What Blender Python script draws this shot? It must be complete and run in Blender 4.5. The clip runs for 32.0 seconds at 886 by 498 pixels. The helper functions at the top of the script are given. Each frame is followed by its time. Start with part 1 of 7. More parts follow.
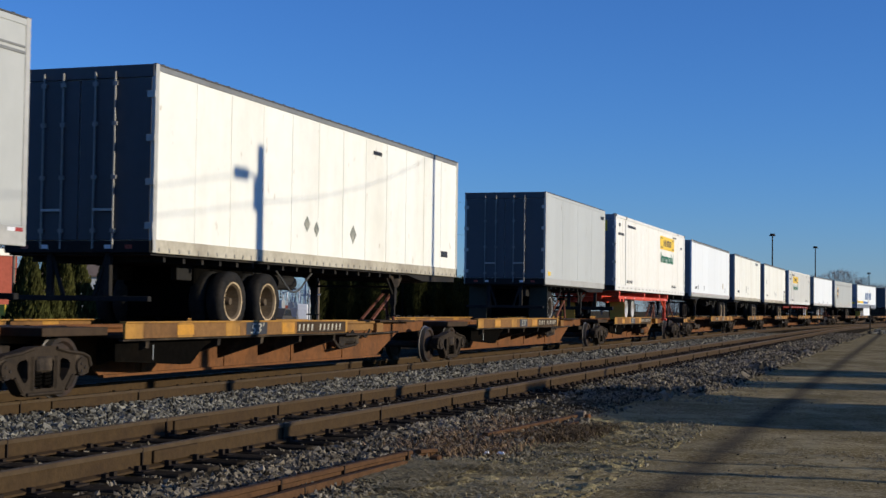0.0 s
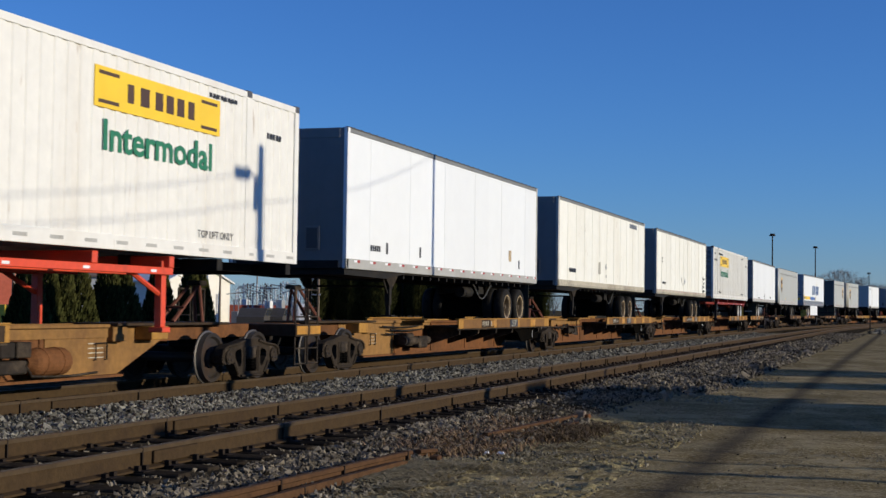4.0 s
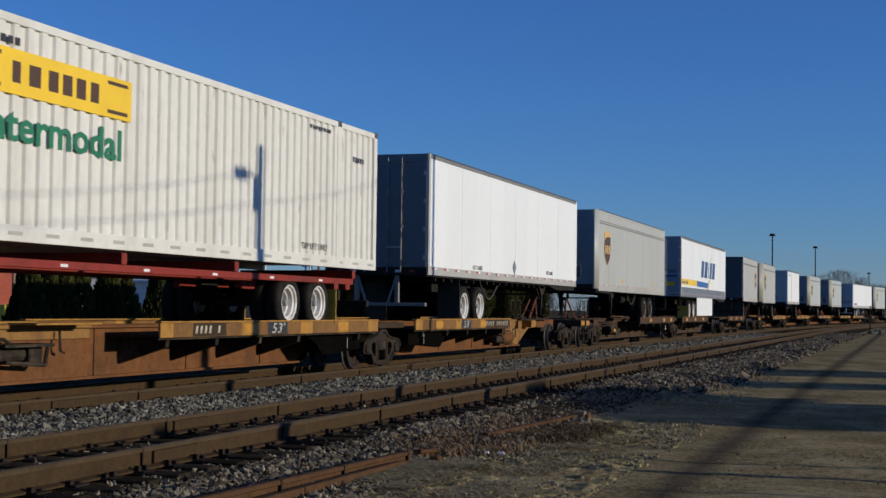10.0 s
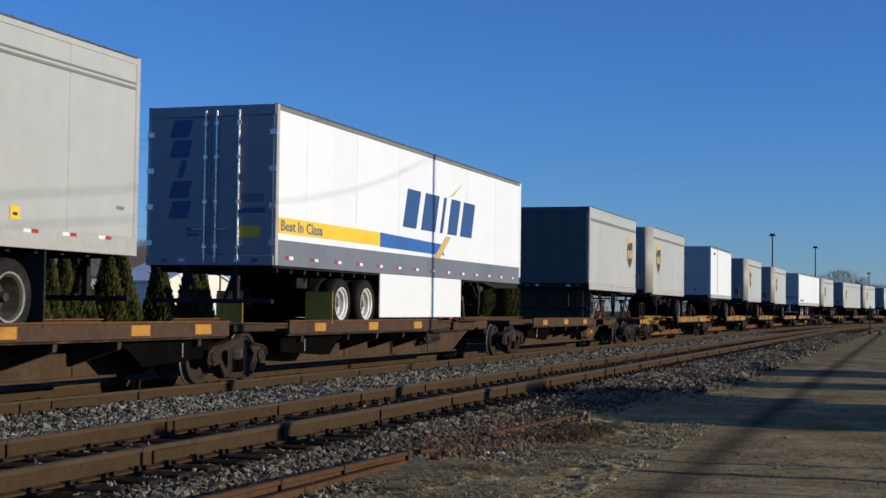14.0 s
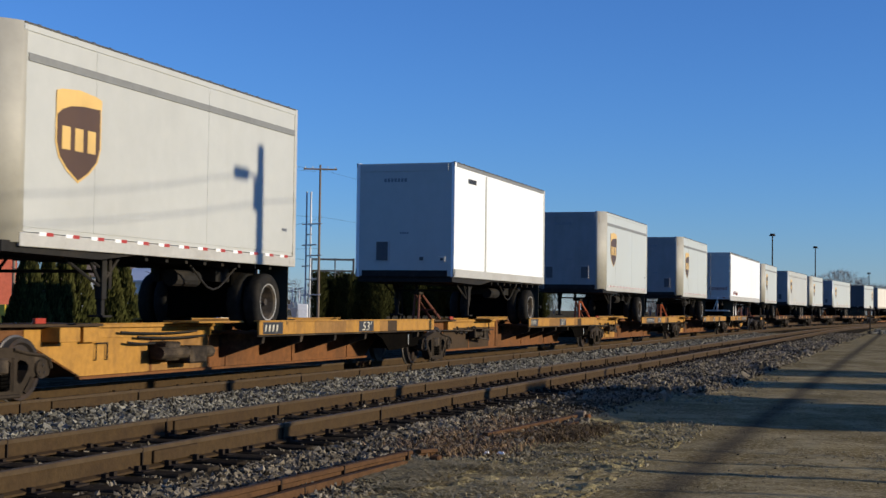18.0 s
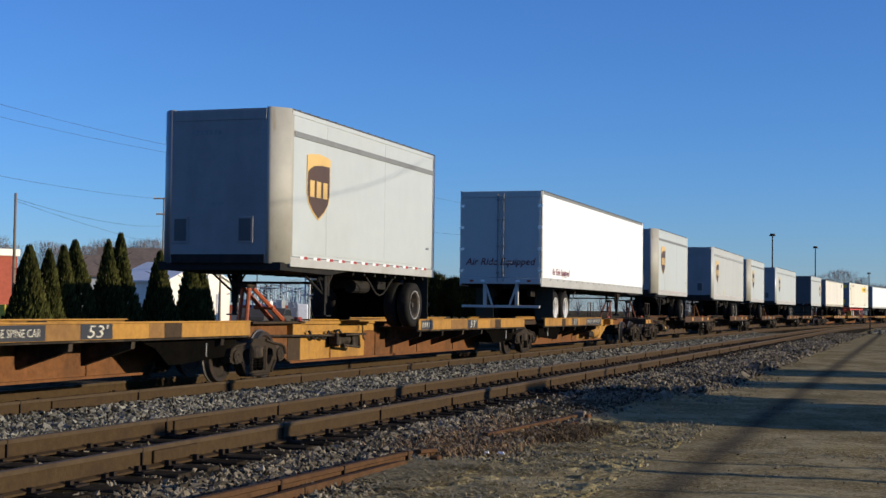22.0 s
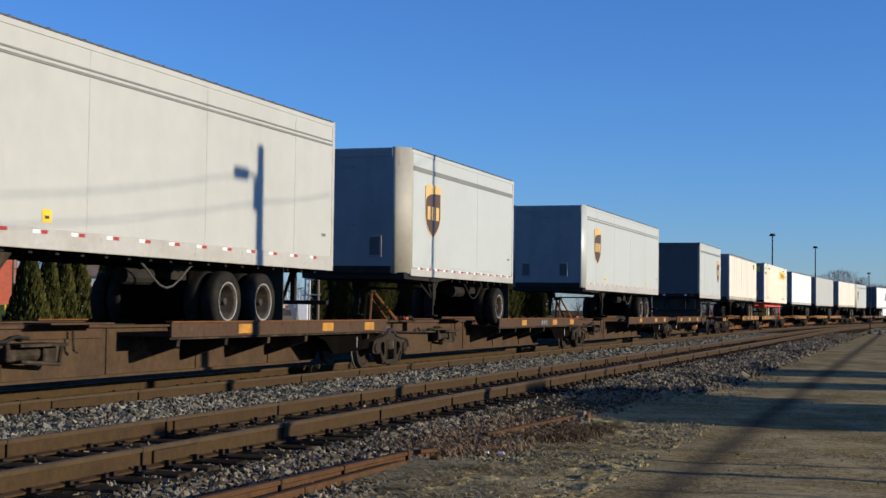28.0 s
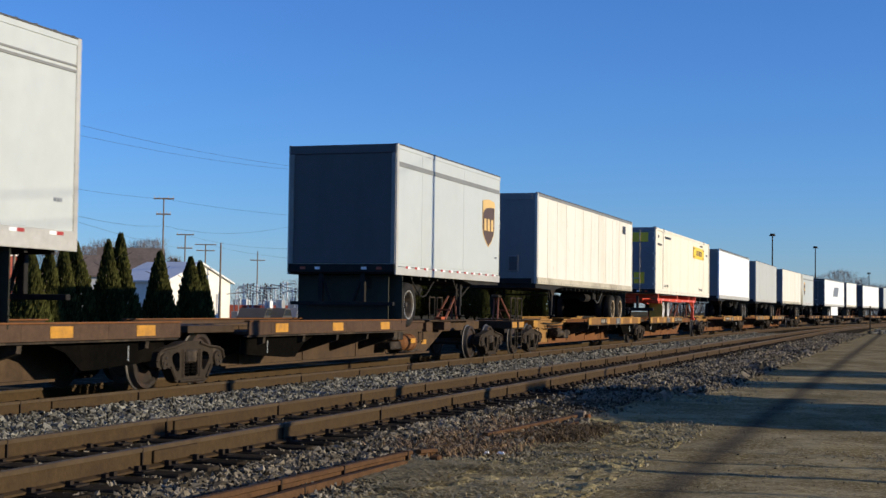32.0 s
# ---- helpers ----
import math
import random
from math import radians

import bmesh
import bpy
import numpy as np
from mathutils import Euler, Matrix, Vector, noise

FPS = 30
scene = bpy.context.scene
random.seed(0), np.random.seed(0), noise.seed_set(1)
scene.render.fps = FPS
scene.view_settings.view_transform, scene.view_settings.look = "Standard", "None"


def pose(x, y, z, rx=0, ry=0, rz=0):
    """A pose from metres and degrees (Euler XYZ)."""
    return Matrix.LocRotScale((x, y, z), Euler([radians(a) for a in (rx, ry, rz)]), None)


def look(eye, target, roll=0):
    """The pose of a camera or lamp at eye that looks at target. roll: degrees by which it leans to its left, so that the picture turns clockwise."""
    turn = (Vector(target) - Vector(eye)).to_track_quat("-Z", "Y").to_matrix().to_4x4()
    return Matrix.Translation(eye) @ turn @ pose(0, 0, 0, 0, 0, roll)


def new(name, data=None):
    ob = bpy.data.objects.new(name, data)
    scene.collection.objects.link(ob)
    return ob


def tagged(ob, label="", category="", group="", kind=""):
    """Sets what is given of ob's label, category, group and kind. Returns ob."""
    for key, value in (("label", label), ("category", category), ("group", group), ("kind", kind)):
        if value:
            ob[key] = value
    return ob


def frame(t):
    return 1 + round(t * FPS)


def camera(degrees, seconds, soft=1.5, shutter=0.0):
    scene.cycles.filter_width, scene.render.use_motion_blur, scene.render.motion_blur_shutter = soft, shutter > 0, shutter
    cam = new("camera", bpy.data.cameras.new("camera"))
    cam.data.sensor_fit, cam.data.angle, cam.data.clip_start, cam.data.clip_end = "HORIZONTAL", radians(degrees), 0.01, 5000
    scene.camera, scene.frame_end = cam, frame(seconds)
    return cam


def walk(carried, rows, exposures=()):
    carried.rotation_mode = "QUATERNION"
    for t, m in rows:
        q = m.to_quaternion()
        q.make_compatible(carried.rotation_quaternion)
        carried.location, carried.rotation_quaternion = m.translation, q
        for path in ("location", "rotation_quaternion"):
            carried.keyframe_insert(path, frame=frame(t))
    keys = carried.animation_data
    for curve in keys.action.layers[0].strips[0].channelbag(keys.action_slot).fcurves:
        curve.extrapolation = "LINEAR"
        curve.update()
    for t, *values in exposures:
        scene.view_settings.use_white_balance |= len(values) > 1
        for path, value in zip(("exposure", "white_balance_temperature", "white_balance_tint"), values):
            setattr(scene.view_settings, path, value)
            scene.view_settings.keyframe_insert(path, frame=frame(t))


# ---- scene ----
# ---- camera: stands still beside the tracks ----
EYE = (0.0, 0.0, 1.287)
AIM = (-math.sin(radians(18.672)), math.cos(radians(18.672)), math.tan(radians(2.409)))
cam = camera(34.83, 32.0, soft=1.45, shutter=0.1)
CAM_POSE = look(EYE, tuple(EYE[i] + 20 * AIM[i] for i in range(3)), 0.742)
walk(cam, [(0.0, CAM_POSE), (32.0, CAM_POSE)], exposures=[
    (0.0, -0.2, 6500.0, 10.0), (3.0, -0.22, 6500.0, 10.0), (6.0, -0.53, 6500.0, 10.0), (9.0, -0.55, 6500.0, 10.0),
    (12.0, -0.59, 6500.0, 10.0), (13.0, -0.42, 6500.0, 10.0), (14.0, -0.27, 6500.0, 10.0), (17.0, 0.0, 6900.0, 10.0), (20.0, 0.0, 6900.0, 10.0), (22.0, 0.03, 6900.0, 10.0),
    (24.0, -0.2, 6900.0, 10.0), (25.0, -0.28, 6900.0, 10.0), (28.0, 0.08, 6900.0, 10.0), (32.0, 0.1, 6900.0, 10.0)])

# ---- daylight: low clear winter sun ----
SUN_ELEV = radians(12.0)
SUN_DIR = Vector((math.cos(SUN_ELEV) * 0.9996, math.cos(SUN_ELEV) * 0.03, math.sin(SUN_ELEV)))
world = bpy.data.worlds.new("sky")
scene.world = world
world.use_nodes = True
wn = world.node_tree.nodes
wl = world.node_tree.links
sky = wn.new("ShaderNodeTexSky")
sky.sky_type = "NISHITA"
sky.sun_disc = False
sky.sun_elevation = SUN_ELEV
sky.sun_rotation = math.atan2(SUN_DIR.x, SUN_DIR.y)
sky.altitude = 250.0
sky.air_density = 1.0
sky.dust_density = 0.0
sky.ozone_density = 7.0
tint = wn.new("ShaderNodeMix")
tint.data_type, tint.blend_type = "RGBA", "MULTIPLY"
tint.inputs["Factor"].default_value = 1.0
tint.inputs["B"].default_value = (0.95, 1.0, 1.24, 1.0)
wl.new(sky.outputs[0], tint.inputs["A"])
wl.new(tint.outputs["Result"], wn["Background"].inputs[0])
wn["Background"].inputs[1].default_value = 0.143
sun = new("sun", bpy.data.lights.new("sun", "SUN"))
sun.data.energy = 5.0
sun.data.angle = radians(0.53)
sun.data.color = (1.0, 0.90, 0.72)
sun.matrix_world = look(tuple(SUN_DIR * 60), (0, 0, 0))


# ---- materials ----
def node(nt, kind, **kw):
    n = nt.nodes.new(kind)
    for k, val in kw.items():
        n.inputs[k].default_value = val
    return n


def surface(name, color, rough=0.6, metal=0.0, grain=(8.0, 0.12), stain=(0.7, 0.18), stain_color=None,
            bump=(40.0, 0.0), spread=0.0, streak=0.0, spec=0.5, specks=None):
    """A procedural surface: base colour, fine grain, large stains, fine relief, and a spread of tone from piece to piece."""
    m = bpy.data.materials.new(name)
    m.use_nodes = True
    nt = m.node_tree
    bsdf = nt.nodes["Principled BSDF"]
    bsdf.inputs["Metallic"].default_value = metal
    bsdf.inputs["Specular IOR Level"].default_value = spec
    tc = nt.nodes.new("ShaderNodeTexCoord")
    if stain_color is None:
        stain_color = tuple(c * 0.45 for c in color)
    n1 = node(nt, "ShaderNodeTexNoise", Scale=grain[0], Detail=6.0, Roughness=0.65)
    n2 = node(nt, "ShaderNodeTexNoise", Scale=stain[0], Detail=5.0, Roughness=0.6)
    nt.links.new(tc.outputs["Object"], n1.inputs["Vector"])
    if streak > 0:
        mp = nt.nodes.new("ShaderNodeMapping")
        mp.inputs["Scale"].default_value = (1.0, 1.0, streak)
        nt.links.new(tc.outputs["Object"], mp.inputs["Vector"])
        nt.links.new(mp.outputs[0], n2.inputs["Vector"])
    else:
        nt.links.new(tc.outputs["Object"], n2.inputs["Vector"])
    r1 = nt.nodes.new("ShaderNodeMapRange")
    r1.inputs["From Min"].default_value, r1.inputs["From Max"].default_value = 0.3, 0.7
    r1.inputs["To Min"].default_value, r1.inputs["To Max"].default_value = 1.0 - grain[1], 1.0 + grain[1]
    nt.links.new(n1.outputs["Fac"], r1.inputs["Value"])
    r2 = nt.nodes.new("ShaderNodeMapRange")
    r2.inputs["From Min"].default_value, r2.inputs["From Max"].default_value = 0.48, 0.78
    r2.inputs["To Min"].default_value, r2.inputs["To Max"].default_value = 0.0, min(1.0, stain[1] * 2.5)
    nt.links.new(n2.outputs["Fac"], r2.inputs["Value"])
    mix = nt.nodes.new("ShaderNodeMix")
    mix.data_type = "RGBA"
    mix.inputs["A"].default_value = (*color, 1)
    mix.inputs["B"].default_value = (*stain_color, 1)
    nt.links.new(r2.outputs[0], mix.inputs["Factor"])
    tinted = mix.outputs["Result"]
    if specks:
        # small drips and chips, drawn out downwards
        mp2 = nt.nodes.new("ShaderNodeMapping")
        mp2.inputs["Scale"].default_value = (1.0, 1.0, specks[2])
        nt.links.new(tc.outputs["Object"], mp2.inputs["Vector"])
        n3 = node(nt, "ShaderNodeTexNoise", Scale=specks[0], Detail=3.0, Roughness=0.5)
        nt.links.new(mp2.outputs[0], n3.inputs["Vector"])
        r3 = nt.nodes.new("ShaderNodeMapRange")
        r3.inputs["From Min"].default_value, r3.inputs["From Max"].default_value = specks[1], specks[1] + 0.09
        r3.inputs["To Min"].default_value, r3.inputs["To Max"].default_value = 0.0, 0.75
        nt.links.new(n3.outputs["Fac"], r3.inputs["Value"])
        mix3 = nt.nodes.new("ShaderNodeMix")
        mix3.data_type = "RGBA"
        mix3.inputs["B"].default_value = (*specks[3], 1)
        nt.links.new(r3.outputs[0], mix3.inputs["Factor"])
        nt.links.new(tinted, mix3.inputs["A"])
        tinted = mix3.outputs["Result"]
    hsv = nt.nodes.new("ShaderNodeHueSaturation")
    nt.links.new(tinted, hsv.inputs["Color"])
    val = r1.outputs[0]
    if spread > 0:
        info = nt.nodes.new("ShaderNodeObjectInfo")
        geo = nt.nodes.new("ShaderNodeNewGeometry")
        add = nt.nodes.new("ShaderNodeMath")
        add.operation = "ADD"
        nt.links.new(info.outputs["Random"], add.inputs[0])
        nt.links.new(geo.outputs["Random Per Island"], add.inputs[1])
        fr = nt.nodes.new("ShaderNodeMath")
        fr.operation = "FRACT"
        nt.links.new(add.outputs[0], fr.inputs[0])
        sp = nt.nodes.new("ShaderNodeMapRange")
        sp.inputs["To Min"].default_value, sp.inputs["To Max"].default_value = 1.0 - spread, 1.0 + spread
        nt.links.new(fr.outputs[0], sp.inputs["Value"])
        mul = nt.nodes.new("ShaderNodeMath")
        mul.operation = "MULTIPLY"
        nt.links.new(val, mul.inputs[0])
        nt.links.new(sp.outputs[0], mul.inputs[1])
        val = mul.outputs[0]
    nt.links.new(val, hsv.inputs["Value"])
    nt.links.new(hsv.outputs[0], bsdf.inputs["Base Color"])
    rr = nt.nodes.new("ShaderNodeMapRange")
    rr.inputs["To Min"].default_value, rr.inputs["To Max"].default_value = max(0.05, rough - 0.12), min(1.0, rough + 0.12)
    nt.links.new(n1.outputs["Fac"], rr.inputs["Value"])
    nt.links.new(rr.outputs[0], bsdf.inputs["Roughness"])
    if bump[1] > 0:
        nb = node(nt, "ShaderNodeTexNoise", Scale=bump[0], Detail=4.0)
        nt.links.new(tc.outputs["Object"], nb.inputs["Vector"])
        b = nt.nodes.new("ShaderNodeBump")
        b.inputs["Strength"].default_value = bump[1]
        b.inputs["Distance"].default_value = 0.02
        nt.links.new(nb.outputs["Fac"], b.inputs["Height"])
        nt.links.new(b.outputs[0], bsdf.inputs["Normal"])
    return m


M = {}
M["white"] = surface("white_panel_paint", (0.79, 0.81, 0.81), 0.45, grain=(3, 0.02), stain=(0.5, 0.05), stain_color=(0.66, 0.64, 0.56), streak=0.25, spread=0.02)
M["cream"] = surface("weathered_cream_paint", (0.80, 0.795, 0.72), 0.55, grain=(3, 0.04), stain=(0.6, 0.22), stain_color=(0.60, 0.55, 0.43), streak=0.18, spread=0.025, specks=(6.0, 0.685, 0.5, (0.40, 0.31, 0.20)))
M["dull_white"] = surface("dull_white_paint", (0.46, 0.475, 0.455), 0.5, grain=(3, 0.04), stain=(0.6, 0.16), stain_color=(0.36, 0.35, 0.31), streak=0.2, spread=0.02, specks=(5.0, 0.68, 0.3, (0.22, 0.19, 0.15)))
M["grey_panel"] = surface("pale_grey_panel", (0.43, 0.44, 0.415), 0.5, grain=(3, 0.04), stain=(0.5, 0.18), stain_color=(0.33, 0.325, 0.29), streak=0.25, specks=(3.0, 0.73, 0.3, (0.32, 0.295, 0.24)))
M["silver_panel"] = surface("silver_white_sheet", (0.475, 0.505, 0.485), 0.45, metal=0.1, grain=(3, 0.04), stain=(0.5, 0.16), stain_color=(0.41, 0.41, 0.37), streak=0.25, specks=(3.0, 0.73, 0.3, (0.40, 0.37, 0.31)))
M["corner_metal"] = surface("curved_corner_sheet", (0.375, 0.358, 0.30), 0.6, metal=0.0, grain=(4, 0.08), stain=(0.7, 0.3), stain_color=(0.36, 0.32, 0.25), streak=0.3, specks=(4.0, 0.64, 0.3, (0.30, 0.24, 0.16)))
M["aluminium"] = surface("aluminium_rail", (0.46, 0.45, 0.41), 0.5, metal=0.2, grain=(12, 0.08), stain=(0.9, 0.25), stain_color=(0.30, 0.27, 0.22), specks=(7.0, 0.68, 0.5, (0.22, 0.18, 0.14)))
M["dirty_rail"] = surface("grimy_bottom_rail", (0.45, 0.41, 0.32), 0.6, grain=(10, 0.15), stain=(0.8, 0.4), stain_color=(0.17, 0.14, 0.10), spec=0.2)
M["band_grey"] = surface("grey_rib_paint", (0.20, 0.205, 0.195), 0.55, metal=0.1, grain=(10, 0.1), stain=(0.8, 0.25), stain_color=(0.13, 0.125, 0.11))
M["rub_rail"] = surface("dull_rub_rail", (0.24, 0.235, 0.215), 0.55, metal=0.2, grain=(10, 0.15), stain=(1.5, 0.3))
M["roof_rail"] = surface("dark_roof_rail", (0.10, 0.10, 0.095), 0.55, metal=0.2, grain=(10, 0.15), stain=(1.2, 0.2), spec=0.1)
M["container"] = surface("container_white", (0.74, 0.73, 0.68), 0.5, grain=(4, 0.05), stain=(0.8, 0.18), stain_color=(0.55, 0.48, 0.38), streak=0.2, specks=(4.0, 0.68, 0.3, (0.36, 0.27, 0.18)))
M["container_grey"] = surface("container_offwhite", (0.68, 0.675, 0.625), 0.55, grain=(4, 0.06), stain=(0.8, 0.2), stain_color=(0.42, 0.38, 0.32), streak=0.2, specks=(4.0, 0.67, 0.3, (0.30, 0.22, 0.15)))
M["red_steel"] = surface("red_chassis_paint", (0.66, 0.072, 0.028), 0.5, grain=(8, 0.12), stain=(1.2, 0.3), stain_color=(0.20, 0.05, 0.03))
M["dull_red"] = surface("dull_red_chassis_paint", (0.24, 0.035, 0.025), 0.6, grain=(8, 0.15), stain=(1.2, 0.35), stain_color=(0.09, 0.03, 0.02), spec=0.2)
M["hitch_orange"] = surface("worn_orange_hitch_paint", (0.36, 0.085, 0.035), 0.6, grain=(9, 0.2), stain=(1.5, 0.35), stain_color=(0.14, 0.05, 0.03), spec=0.2)
M["hitch_red"] = surface("dull_hitch_red", (0.14, 0.056, 0.040), 0.65, grain=(9, 0.2), stain=(1.5, 0.35), stain_color=(0.08, 0.035, 0.025), spec=0.1)
# near-black that puts the shade of gaps and recesses into the colour
M["shade_black"] = surface("deep_shade_black", (0.004, 0.0037, 0.0034), 0.95, grain=(9, 0.3), stain=(1.5, 0.3), stain_color=(0.009, 0.007, 0.005), spec=0.0)
M["black_steel"] = surface("black_chassis_steel", (0.020, 0.019, 0.018), 0.7, grain=(9, 0.25), stain=(1.5, 0.3), stain_color=(0.05, 0.04, 0.03), spec=0.1)
M["dark_steel"] = surface("grimy_truck_steel", (0.026, 0.021, 0.017), 0.75, grain=(12, 0.35), stain=(2.0, 0.4), stain_color=(0.11, 0.082, 0.055), bump=(30, 0.35), spec=0.1)
M["frame_steel"] = surface("dusty_cast_frame", (0.036, 0.027, 0.019), 0.85, grain=(14, 0.3), stain=(2.5, 0.4), stain_color=(0.025, 0.02, 0.015), bump=(30, 0.3), spec=0.1)
M["wheel_steel"] = surface("rolled_wheel_steel", (0.035, 0.029, 0.025), 0.55, metal=0.3, grain=(12, 0.25), stain=(2.0, 0.35), stain_color=(0.07, 0.04, 0.025), spec=0.2)
M["tread_steel"] = surface("polished_tread", (0.12, 0.11, 0.10), 0.5, metal=0.6, grain=(12, 0.1), stain=(2.0, 0.1))
M["rubber"] = surface("tyre_rubber", (0.016, 0.0155, 0.015), 0.85, grain=(14, 0.3), stain=(3, 0.3), stain_color=(0.045, 0.038, 0.03), bump=(60, 0.2), spec=0.1)
M["rim_white"] = surface("white_rim", (0.70, 0.69, 0.66), 0.45, grain=(10, 0.1), stain=(4, 0.25), stain_color=(0.35, 0.28, 0.2))
M["rim_rust"] = surface("dirty_rim", (0.50, 0.38, 0.22), 0.5, grain=(10, 0.2), stain=(4, 0.4), stain_color=(0.16, 0.10, 0.06))
M["rim_dark"] = surface("worn_steel_rim_lip", (0.27, 0.27, 0.26), 0.45, grain=(10, 0.2), stain=(4, 0.35), stain_color=(0.12, 0.10, 0.08))
M["rim_tan"] = surface("rusty_rim_dish", (0.09, 0.066, 0.04), 0.6, grain=(10, 0.3), stain=(4, 0.4), stain_color=(0.07, 0.05, 0.03), spec=0.2)
M["rim_dish"] = surface("grimy_rim_dish", (0.045, 0.04, 0.035), 0.6, grain=(10, 0.3), stain=(4, 0.4), stain_color=(0.10, 0.075, 0.05), spec=0.1)
M["car_yellow"] = surface("flatcar_yellow_paint", (0.36, 0.185, 0.04), 0.65, grain=(9, 0.2), stain=(1.3, 0.45), stain_color=(0.15, 0.08, 0.032), streak=0.4, bump=(30, 0.15), spec=0.2)
M["car_faded"] = surface("flatcar_faded_yellow", (0.25, 0.135, 0.046), 0.75, grain=(9, 0.2), stain=(1.0, 0.4), stain_color=(0.11, 0.06, 0.035), streak=0.4, bump=(30, 0.2), spec=0.1)
M["car_brown"] = surface("flatcar_rust_brown", (0.052, 0.035, 0.022), 0.8, grain=(9, 0.25), stain=(1.1, 0.4), stain_color=(0.034, 0.023, 0.017), streak=0.4, bump=(30, 0.25), spec=0.1)
M["sill_brown"] = surface("sill_red_brown", (0.070, 0.045, 0.027), 0.8, grain=(9, 0.25), stain=(1.1, 0.45), stain_color=(0.04, 0.027, 0.019), streak=0.4, bump=(30, 0.25), spec=0.1)
M["lip_ochre"] = surface("flatcar_dirty_ochre", (0.20, 0.105, 0.04), 0.75, grain=(9, 0.22), stain=(1.0, 0.45), stain_color=(0.085, 0.046, 0.024), streak=0.5, bump=(30, 0.2), spec=0.1)
M["lip_brown"] = surface("flatcar_red_brown", (0.074, 0.045, 0.029), 0.75, grain=(9, 0.25), stain=(1.1, 0.4), stain_color=(0.045, 0.028, 0.019), streak=0.4, bump=(30, 0.2), spec=0.1)
M["car_rust"] = surface("flatcar_orange_rust", (0.155, 0.066, 0.026), 0.8, grain=(9, 0.26), stain=(1.0, 0.45), stain_color=(0.075, 0.040, 0.022), streak=0.4, bump=(30, 0.25), spec=0.1)
M["reflector"] = surface("reflector_amber", (0.48, 0.225, 0.022), 0.45, grain=(20, 0.2), stain=(3, 0.45), stain_color=(0.22, 0.11, 0.03))
M["tape_red"] = surface("tape_red", (0.36, 0.035, 0.025), 0.4)
M["tape_white"] = surface("tape_white", (0.80, 0.80, 0.80), 0.35)
M["shield_brown"] = surface("emblem_brown", (0.085, 0.045, 0.022), 0.45, grain=(4, 0.05))
M["shield_gold"] = surface("emblem_gold", (0.66, 0.43, 0.14), 0.4, grain=(4, 0.05))
M["sign_yellow"] = surface("sign_yellow", (0.85, 0.56, 0.03), 0.45, grain=(4, 0.06), stain=(2, 0.12))
M["ink"] = surface("black_ink", (0.03, 0.03, 0.032), 0.5)
M["ink_green"] = surface("green_ink", (0.02, 0.17, 0.085), 0.5)
M["stencil"] = surface("worn_stencil_paint", (0.50, 0.47, 0.38), 0.6, grain=(25, 0.3), stain=(5, 0.4), stain_color=(0.12, 0.09, 0.06), spec=0.2)
M["ink_blue"] = surface("dark_blue_ink", (0.03, 0.085, 0.22), 0.45)
M["ink_royal"] = surface("royal_blue_band", (0.035, 0.13, 0.40), 0.45)
M["ink_maroon"] = surface("maroon_ink", (0.17, 0.025, 0.03), 0.5)
M["placard_grey"] = surface("faded_placard", (0.20, 0.21, 0.18), 0.6, grain=(18, 0.35), stain=(4, 0.4), stain_color=(0.50, 0.47, 0.38), spec=0.2)
M["slate"] = surface("slate_grey_band", (0.17, 0.185, 0.21), 0.45)
# shaded ends of pale trailers: the shade is put into these two colours
M["door_blue"] = surface("dull_shaded_end", (0.17, 0.172, 0.175), 0.5, grain=(3, 0.06), stain=(0.8, 0.22), stain_color=(0.10, 0.095, 0.09), streak=0.3)
M["nose_grey"] = surface("scuffed_shaded_nose", (0.225, 0.23, 0.235), 0.5, metal=0.1, grain=(3, 0.07), stain=(0.8, 0.25), stain_color=(0.13, 0.125, 0.115), streak=0.25)
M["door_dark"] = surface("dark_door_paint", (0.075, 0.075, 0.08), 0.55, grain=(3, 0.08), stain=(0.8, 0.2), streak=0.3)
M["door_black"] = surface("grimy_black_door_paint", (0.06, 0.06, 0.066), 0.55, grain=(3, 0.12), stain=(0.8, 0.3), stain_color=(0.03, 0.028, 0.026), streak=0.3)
M["door_pale"] = surface("pale_door_paint", (0.27, 0.28, 0.30), 0.5, grain=(3, 0.05), stain=(0.8, 0.15), stain_color=(0.18, 0.18, 0.18), streak=0.3)
M["stainless"] = surface("polished_stainless", (0.72, 0.72, 0.70), 0.28, metal=0.85, grain=(14, 0.1), stain=(3, 0.2), stain_color=(0.3, 0.28, 0.25))
M["mudflap_olive"] = surface("olive_mudflap", (0.60, 0.37, 0.05), 0.75)
M["mudflap"] = surface("mudflap_rubber", (0.045, 0.046, 0.035), 0.75, spec=0.1)
M["lamp_red"] = surface("red_lamp_lens", (0.34, 0.04, 0.02), 0.3)
M["rail_rust"] = surface("rail_rust", (0.052, 0.033, 0.016), 0.8, grain=(15, 0.25), stain=(2.5, 0.3), stain_color=(0.036, 0.022, 0.013), bump=(40, 0.2), spec=0.1)
M["rail_head"] = surface("rail_head_worn", (0.067, 0.045, 0.024), 0.65, metal=0.0, grain=(15, 0.2), stain=(2, 0.25), spec=0.2)
M["timber"] = surface("creosoted_timber", (0.030, 0.024, 0.018), 0.9, grain=(16, 0.35), stain=(2, 0.3), stain_color=(0.065, 0.050, 0.036), bump=(20, 0.5), spread=0.3, spec=0.0)
M["pole_wood"] = surface("weathered_pole", (0.19, 0.15, 0.115), 0.9, grain=(12, 0.2), stain=(1, 0.3), bump=(20, 0.3), spec=0.1)
